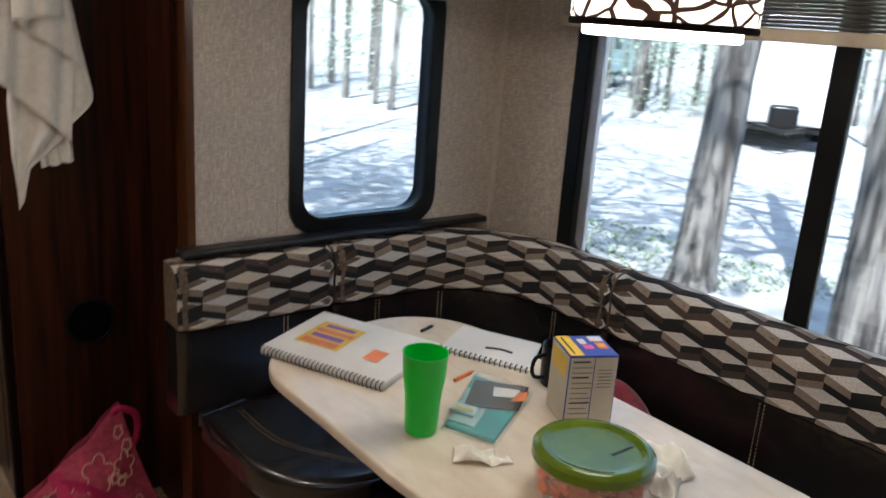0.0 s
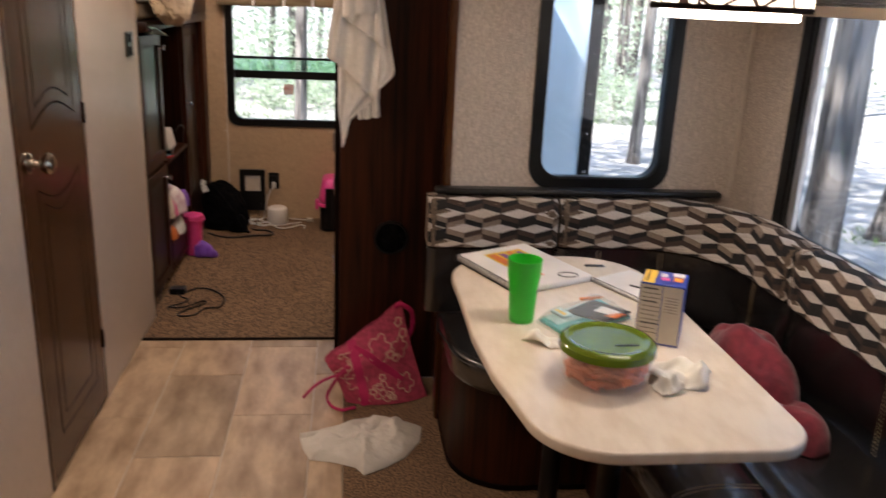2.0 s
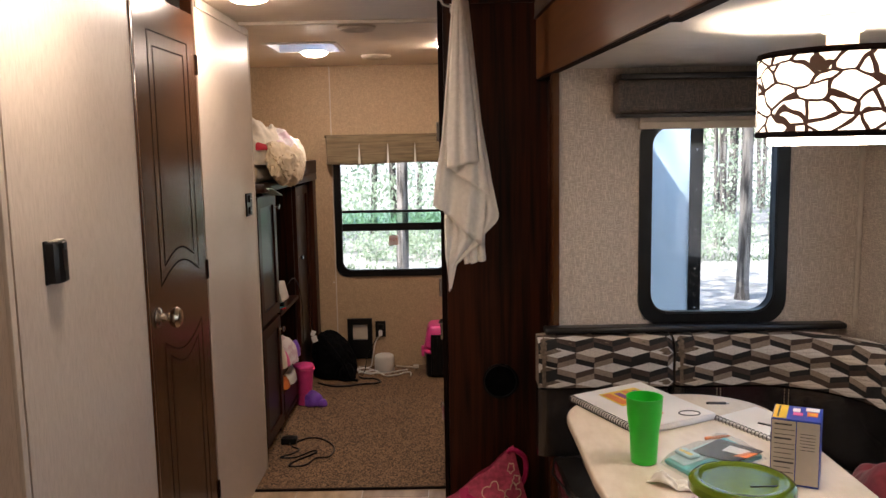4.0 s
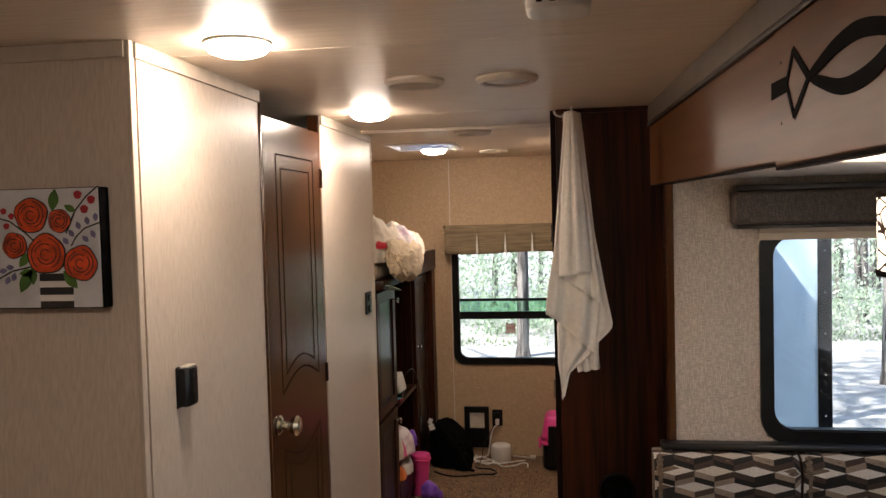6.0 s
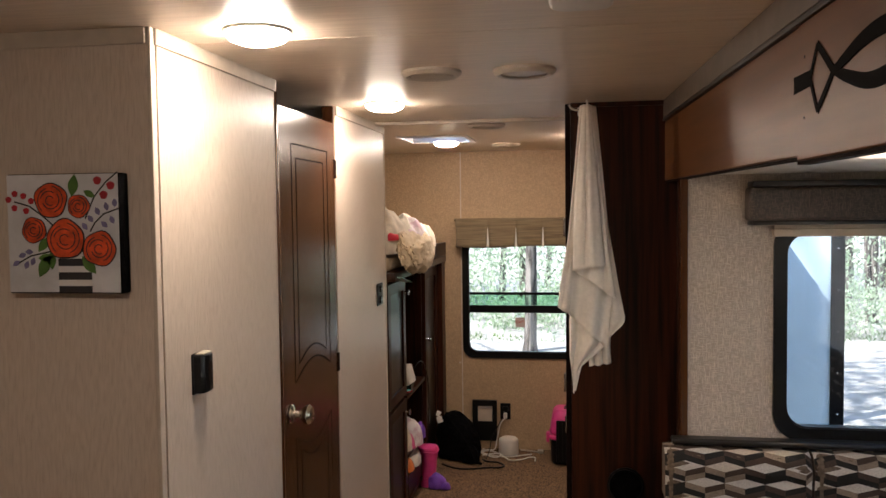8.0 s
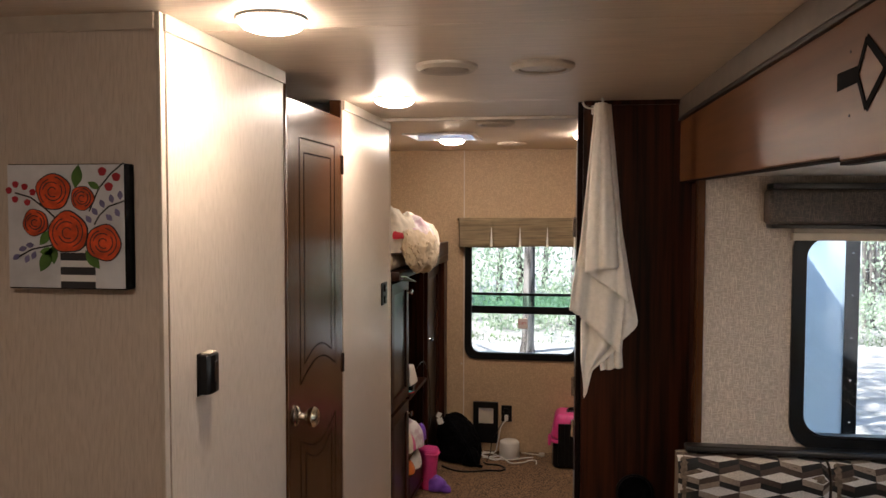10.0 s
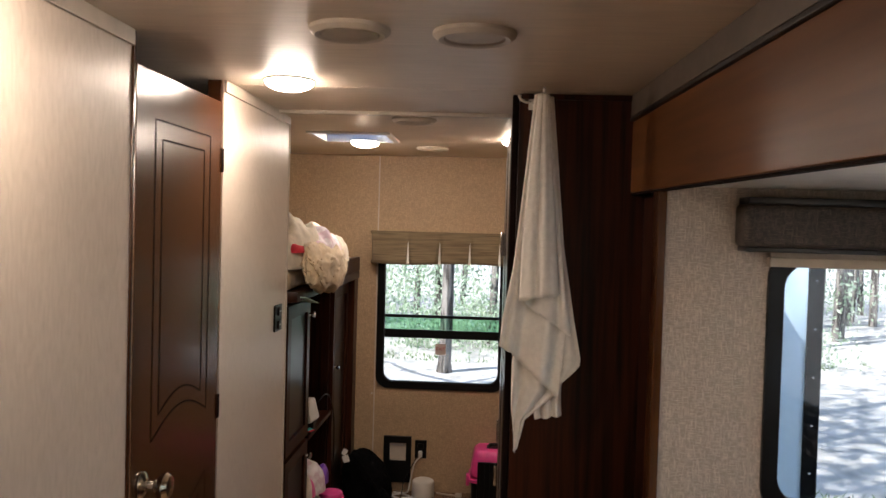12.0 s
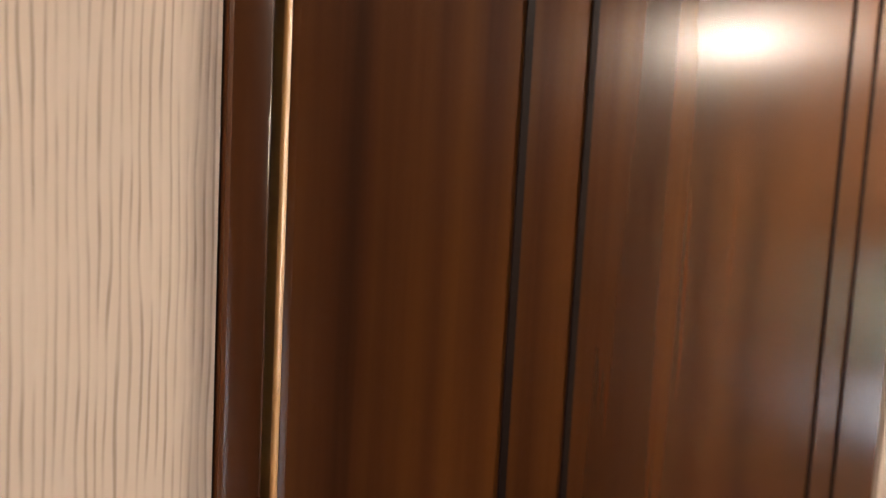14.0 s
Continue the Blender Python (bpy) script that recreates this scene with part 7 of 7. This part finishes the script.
def tree(x, y, r, h, lean, label, crown=2.2, leaves=1400, limbs=5, low=0.35, leaf=0.06):
    """A tapered, bent trunk with limbs and an airy crown of leaf clumps."""
    t = thing("tree", (x, y, GROUND), label, "tree", "campground trees")
    bm = bmesh.new()

    def limb(pts_, r0, r1):
        q = tube(pts_, 1.0, 10, smooth=4)
        rows = len(q.verts) // 10
        q.verts.ensure_lookup_table()
        for i in range(rows):
            c = sum((q.verts[i * 10 + k].co for k in range(10)), Vector()) / 10
            f = r0 + (r1 - r0) * i / max(1, rows - 1)
            if i == 0 and r0 > 0.08:
                f *= 1.35
            for k in range(10):
                v = q.verts[i * 10 + k]
                v.co = c + (v.co - c) * f * (1 + 0.12 * noise.noise(v.co * 3))
        me = bpy.data.meshes.new("limb")
        q.to_mesh(me)
        q.free()
        bm.from_mesh(me)
        bpy.data.meshes.remove(me)

    trunk = [Vector((x + lean[0] * u * h + 0.10 * r * math.sin(7 * u), y + lean[1] * u * h, GROUND - 0.05 + u * h)) for u in (0, 0.15, 0.3, 0.45, 0.6, 0.75, 0.9, 1.0)]
    limb(trunk, r, r * 0.35)
    tips = [trunk[-1]]
    for k in range(limbs):
        u = low + (0.95 - low) * (k + 0.5) / limbs
        p = trunk[0].lerp(trunk[-1], u)
        a = k * 2.4 + rt_.random()
        l = h * (0.16 + 0.14 * rt_.random())
        e = p + Vector((math.cos(a) * l, math.sin(a) * l, l * (0.35 + 0.4 * rt_.random())))
        limb([p, p.lerp(e, 0.5) + Vector((0, 0, -0.08 * l)), e], r * 0.32, r * 0.08)
        tips += [e, p.lerp(e, 0.65)]
    part("trunk", bm, M_BARK, t)
    bm = bmesh.new()
    for p in tips:
        leaf_cloud(bm, p, crown * (0.5 + 0.5 * rt_.random()), leaves // len(tips), leaf)
    tagged(part("crown", bm, M_LEAF, t, smooth=False), "airy green leaf crown", "", "", "stuff")
    return t


tree(7.0, 6.25, 0.21, 9.0, (0.03, -0.03), "stout grey tree with rough bark beside the gravel pitch")
tree(6.1, 4.25, 0.24, 9.0, (0.01, 0.01), "stout pale tree trunk near the dinette window")
tree(3.66, 5.55, 0.13, 8.0, (0.0, 0.01), "dark rough tree close to the trailer", limbs=6, low=0.6, crown=2.4, leaves=2600)
tree(6.55, 9.06, 0.10, 8.0, (0.17, 0.0), "pale leaning tree behind the dinette window", limbs=4, low=0.45)
for tx_, ty_, tr_ in ((10.4, 14.2, 0.09), (11.9, 15.6, 0.11), (13.4, 18.2, 0.13), (12.0, 18.6, 0.09)):
    tree(tx_, ty_, tr_, 9.0, (0.02, -0.02), "slim branching tree across the gravel", limbs=9, low=0.15, leaves=2600, crown=1.6, leaf=0.05)
tree(12.8, 13.2, 0.16, 9.0, (0.0, 0.0), "tall tree further along the gravel")
tree(5.2, 13.0, 0.09, 9.0, (0.01, 0.0), "slim tall tree beyond the end window", low=0.55)
# Four unseen trees, added towards the sun to throw dappled shade on the gravel.
tree(-3.8, 8.0, 0.2, 9.0, (0.0, 0.0), "tall unseen leafy tree on the far side of the trailer, added for its shade", low=0.4, leaves=2600)
tree(-3.2, 11.5, 0.2, 10.0, (0.0, 0.0), "tall unseen leafy tree behind the trailer, added for its shade", low=0.4, leaves=2600)
for tx_, ty_ in ((-3.2, 4.9), (-2.6, 2.2)):
    tree(tx_, ty_, 0.22, 14.0, (0.0, 0.0), "tall unseen leafy tree, added to dapple the ground with shade", low=0.6, leaves=3000, crown=2.6, leaf=0.13, limbs=7)
tree(3.0, 10.4, 0.10, 9.0, (0.01, 0.0), "slim leafy tree beside the trailer", low=0.3, leaves=2200)
tree(0.12, 15.2, 0.11, 9.0, (0.01, 0.0), "tall tree behind the rear window", low=0.3, leaves=2400)


def woods(centre, spread, count, label, leaves):
    """Far woods: many thin trunks and loose foliage in one piece."""
    t = thing("woodland", (*centre, GROUND), label, "woods", kind="stuff")
    bm = bmesh.new()
    lf = bmesh.new()
    for _ in range(count):
        x, y = centre[0] + rt_.uniform(-1, 1) * spread[0], centre[1] + rt_.uniform(-1, 1) * spread[1]
        h, r = rt_.uniform(7, 13), rt_.uniform(0.05, 0.12)
        lx, ly = rt_.uniform(-0.4, 0.4), rt_.uniform(-0.4, 0.4)
        bmesh.ops.create_cone(bm, cap_ends=True, segments=7, radius1=r, radius2=r * 0.4, depth=h, matrix=Matrix.Translation((x, y, GROUND + h / 2)) @ Euler((lx * 0.12, ly * 0.12, 0)).to_matrix().to_4x4())
        for _k in range(7):
            leaf_cloud(lf, (x + rt_.uniform(-1.3, 1.3), y + rt_.uniform(-1.3, 1.3), GROUND + h * rt_.uniform(0.02, 0.9)), rt_.uniform(0.5, 1.3), leaves * 2, 0.06)
    tagged(part("trunks", bm, M_BARK, t), "", "", "", "stuff")
    tagged(part("foliage", lf, M_LEAF, t, smooth=False), "", "", "", "stuff")


woods((0.5, 22.0), (7, 4.0), 34, "light green woods behind the trailer", 40)
woods((9.5, 25.0), (5, 6.0), 46, "thin pine woods past the end window", 30)
woods((24, 17.0), (6, 9.0), 46, "scattered far trees across the campground", 60)
ug = thing("undergrowth", (0, 18.5, GROUND), "bright leafy undergrowth at the edge of the woods", "bushes", kind="stuff")
bm = bmesh.new()
for _ in range(150):
    x, y = rt_.uniform(-6.5, 7.0), rt_.uniform(16.7, 19.8)
    leaf_cloud(bm, (x, y, GROUND + rt_.uniform(0.1, 1.3) * (0.5 + 0.5 * (y - 16) / 3)), rt_.uniform(0.4, 0.9), 200, 0.042)
for _ in range(150):
    x, y = rt_.uniform(-6.5, 7.0), rt_.uniform(18.5, 25)
    leaf_cloud(bm, (x, y, GROUND + rt_.uniform(1.2, 6.5)), rt_.uniform(0.6, 1.2), 120, 0.048)
tagged(part("leaves", bm, M_LEAF, ug, smooth=False), "", "", "", "stuff")
gs = bmesh.new()
for _ in range(9000):
    x, y = rt_.choice(((rt_.uniform(3.2, 8.5), rt_.uniform(4.8, 9.5)), (rt_.uniform(-6, 8), rt_.uniform(16.2, 18.0))))
    if noise.noise(Vector((x * 0.6, y * 0.6, 2))) < 0.02:
        continue
    hgt, a = rt_.uniform(0.03, 0.09), rt_.random() * 6.3
    v = [gs.verts.new(p) for p in ((x, y, GROUND), (x + 0.02 * math.cos(a), y + 0.02 * math.sin(a), GROUND), (x + 0.05 * math.sin(a), y + 0.05 * math.cos(a), GROUND + hgt))]
    gs.faces.new(v)
whole("grass_tufts", gs, M_GRASS, "sparse sunlit grass tufts on the gravel", "grass", kind="stuff", smooth=False)


def camper(x, y, rz, l, w, h, skin, label):
    """A parked travel trailer with windows, wheels and an A-frame hitch."""
    t = thing("travel_trailer", (x, y, GROUND), label, "trailer", "parked trailers")
    m = Matrix.Translation((x, y, GROUND)) @ Matrix.Rotation(radians(rz), 4, "Z")

    def add(name, bm, material, parent=t, lab=""):
        return part(name, stand(bm, m), material, parent, lab)
    add("body", box(-l / 2, -w / 2, 0.55, l / 2, w / 2, 0.55 + h, 0.10, 3), skin)
    add("skirt", box(-l / 2 + 0.1, -w / 2 + 0.05, 0.40, l / 2 - 0.1, w / 2 - 0.05, 0.549), M_TRIM)
    for k in (-1, 1):
        for sx_ in (-0.4, 0.4):
            bm = bmesh.new()
            cyl(bm, (sx_, k * (w / 2 - 0.1), 0.34), 0.34, 0.22, "y")
            wh = add("wheel", bm, M_BLACK)
            bm = bmesh.new()
            cyl(bm, (sx_, k * (w / 2 + 0.012), 0.34), 0.18, 0.02, "y")
            add("rim", bm, M_ALU, t)
        for wx in (-l * 0.3, 0.0, l * 0.3):
            add("window", box(wx - 0.4, k * (w / 2 + 0.004) - 0.006, 1.5, wx + 0.4, k * (w / 2 + 0.004) + 0.006, 2.1, 0.004), M_BLACK)
    add("hitch", tube([(-l / 2, -0.5, 0.5), (-l / 2 - 1.0, 0, 0.5), (-l / 2, 0.5, 0.5)], 0.06, 8, smooth=1), M_METAL)
    add("propane_cover", box(-l / 2 - 0.55, -0.3, 0.5, -l / 2 - 0.1, 0.3, 1.0, 0.08, 3), M_BLACK)


camper(19.5, 13.0, 35, 6.0, 2.4, 2.3, M_RV, "white travel trailer parked across the gravel")
camper(26.0, 25.0, 20, 7.0, 2.4, 2.2, M_TEALRV, "teal and white travel trailer far among the trees")
pk = thing("pickup_truck", (19.5, 7.6, GROUND), "dark red pickup truck parked far across the gravel", "truck")
part("body", box(17.5, 6.8, GROUND + 0.45, 22.0, 8.6, GROUND + 1.0, 0.08, 3), M_RED, pk)
part("cab", box(18.6, 6.9, GROUND + 1.001, 20.6, 8.5, GROUND + 1.75, 0.18, 3), M_RED, pk)
part("windscreen", box(18.58, 7.05, GROUND + 1.1, 18.62, 8.35, GROUND + 1.6, 0.01), M_BLACK, pk)
for wx in (18.3, 21.1):
    for wy in (6.9, 8.5):
        bm = bmesh.new()
        cyl(bm, (wx, wy, GROUND + 0.38), 0.38, 0.25, "y")
        part("wheel", bm, M_BLACK, pk)

# ---------------------------------------------------------------- floor tiles
fl_ = setting("floor", box(XW, YS, -0.10, CX, TY, -0.0035), M_GROUT, "pale wood-look vinyl floor tiles with light joints")
M_TILE, nt, p = shader("weathered_vinyl_tile")
tc, oi = nt.nodes.new("ShaderNodeTexCoord"), nt.nodes.new("ShaderNodeObjectInfo")
off = nt.nodes.new("ShaderNodeVectorMath")
off.operation = "MULTIPLY_ADD"
comb = nt.nodes.new("ShaderNodeCombineXYZ")
nt.links.new(oi.outputs["Random"], comb.inputs[0])
nt.links.new(oi.outputs["Random"], comb.inputs[1])
off.inputs[1].default_value = (37.0, 53.0, 0.0)
nt.links.new(comb.outputs[0], off.inputs[0])
nt.links.new(tc.outputs["Object"], off.inputs[2])
mp = nt.nodes.new("ShaderNodeMapping")
mp.inputs["Scale"].default_value = (1.0, 0.32, 1.0)
nt.links.new(off.outputs[0], mp.inputs["Vector"])
n1, n2 = nt.nodes.new("ShaderNodeTexNoise"), nt.nodes.new("ShaderNodeTexNoise")
n1.inputs["Scale"].default_value, n1.inputs["Detail"].default_value = 11.0, 7.0
n2.inputs["Scale"].default_value, n2.inputs["Detail"].default_value = 70.0, 4.0
for q in (n1, n2):
    nt.links.new(mp.outputs[0], q.inputs["Vector"])
r1 = nt.nodes.new("ShaderNodeValToRGB")
e = r1.color_ramp.elements
e[0].position, e[0].color = 0.30, (0.29, 0.185, 0.105, 1)
e[1].position, e[1].color = 0.64, (0.63, 0.46, 0.30, 1)
nt.links.new(n1.outputs["Fac"], r1.inputs[0])
mx = nt.nodes.new("ShaderNodeMix")
mx.data_type, mx.blend_type = "RGBA", "MULTIPLY"
mx.inputs["Factor"].default_value = 0.30
nt.links.new(r1.outputs[0], mx.inputs["A"])
nt.links.new(n2.outputs["Fac"], mx.inputs["B"])
hs = nt.nodes.new("ShaderNodeHueSaturation")
mr = nt.nodes.new("ShaderNodeMapRange")
mr.inputs["To Min"].default_value, mr.inputs["To Max"].default_value = 0.85, 1.20
nt.links.new(oi.outputs["Random"], mr.inputs["Value"])
nt.links.new(mr.outputs[0], hs.inputs["Value"])
nt.links.new(mx.outputs["Result"], hs.inputs["Color"])
nt.links.new(hs.outputs[0], p.inputs["Base Color"])
p.inputs["Roughness"].default_value = 0.40
TW, TL = 0.290, 0.610
shared = {}
for ci in range(-4, 4):
    x0, x1 = 0.19 + ci * TW - 0.0, 0.19 + (ci + 1) * TW
    x0, x1 = max(x0, XW), min(x1, CX)
    if x1 - x0 < 0.01:
        continue
    shift = 3.700 if ci % 2 == 0 else 3.974
    k = math.floor((YS - shift) / TL)
    y = shift + k * TL
    while y < TY:
        ya, yb = max(y, YS), min(y + TL, TY)
        y += TL
        if yb - ya < 0.01 or (x1 <= 0.0 and ya > YA):
            continue
        key = (round(x1 - x0, 3), round(yb - ya, 3))
        if key not in shared:
            bm = box(-key[0] / 2 + 0.0018, -key[1] / 2 + 0.0018, -0.003, key[0] / 2 - 0.0018, key[1] / 2 - 0.0018, 0.0, 0.0012, 1)
            me = bpy.data.meshes.new("tile")
            bm.to_mesh(me)
            bm.free()
            me.materials.append(M_TILE)
            shared[key] = me
        ob = new("tile", shared[key])
        ob.parent = fl_
        ob.location = ((x0 + x1) / 2, (ya + yb) / 2, 0.0)
setting("trim_threshold", box(0.0, TY - 0.006, 0.0, 0.85, TY + 0.012, 0.008, 0.003), M_GROOVE, "dark strip at the carpet edge")
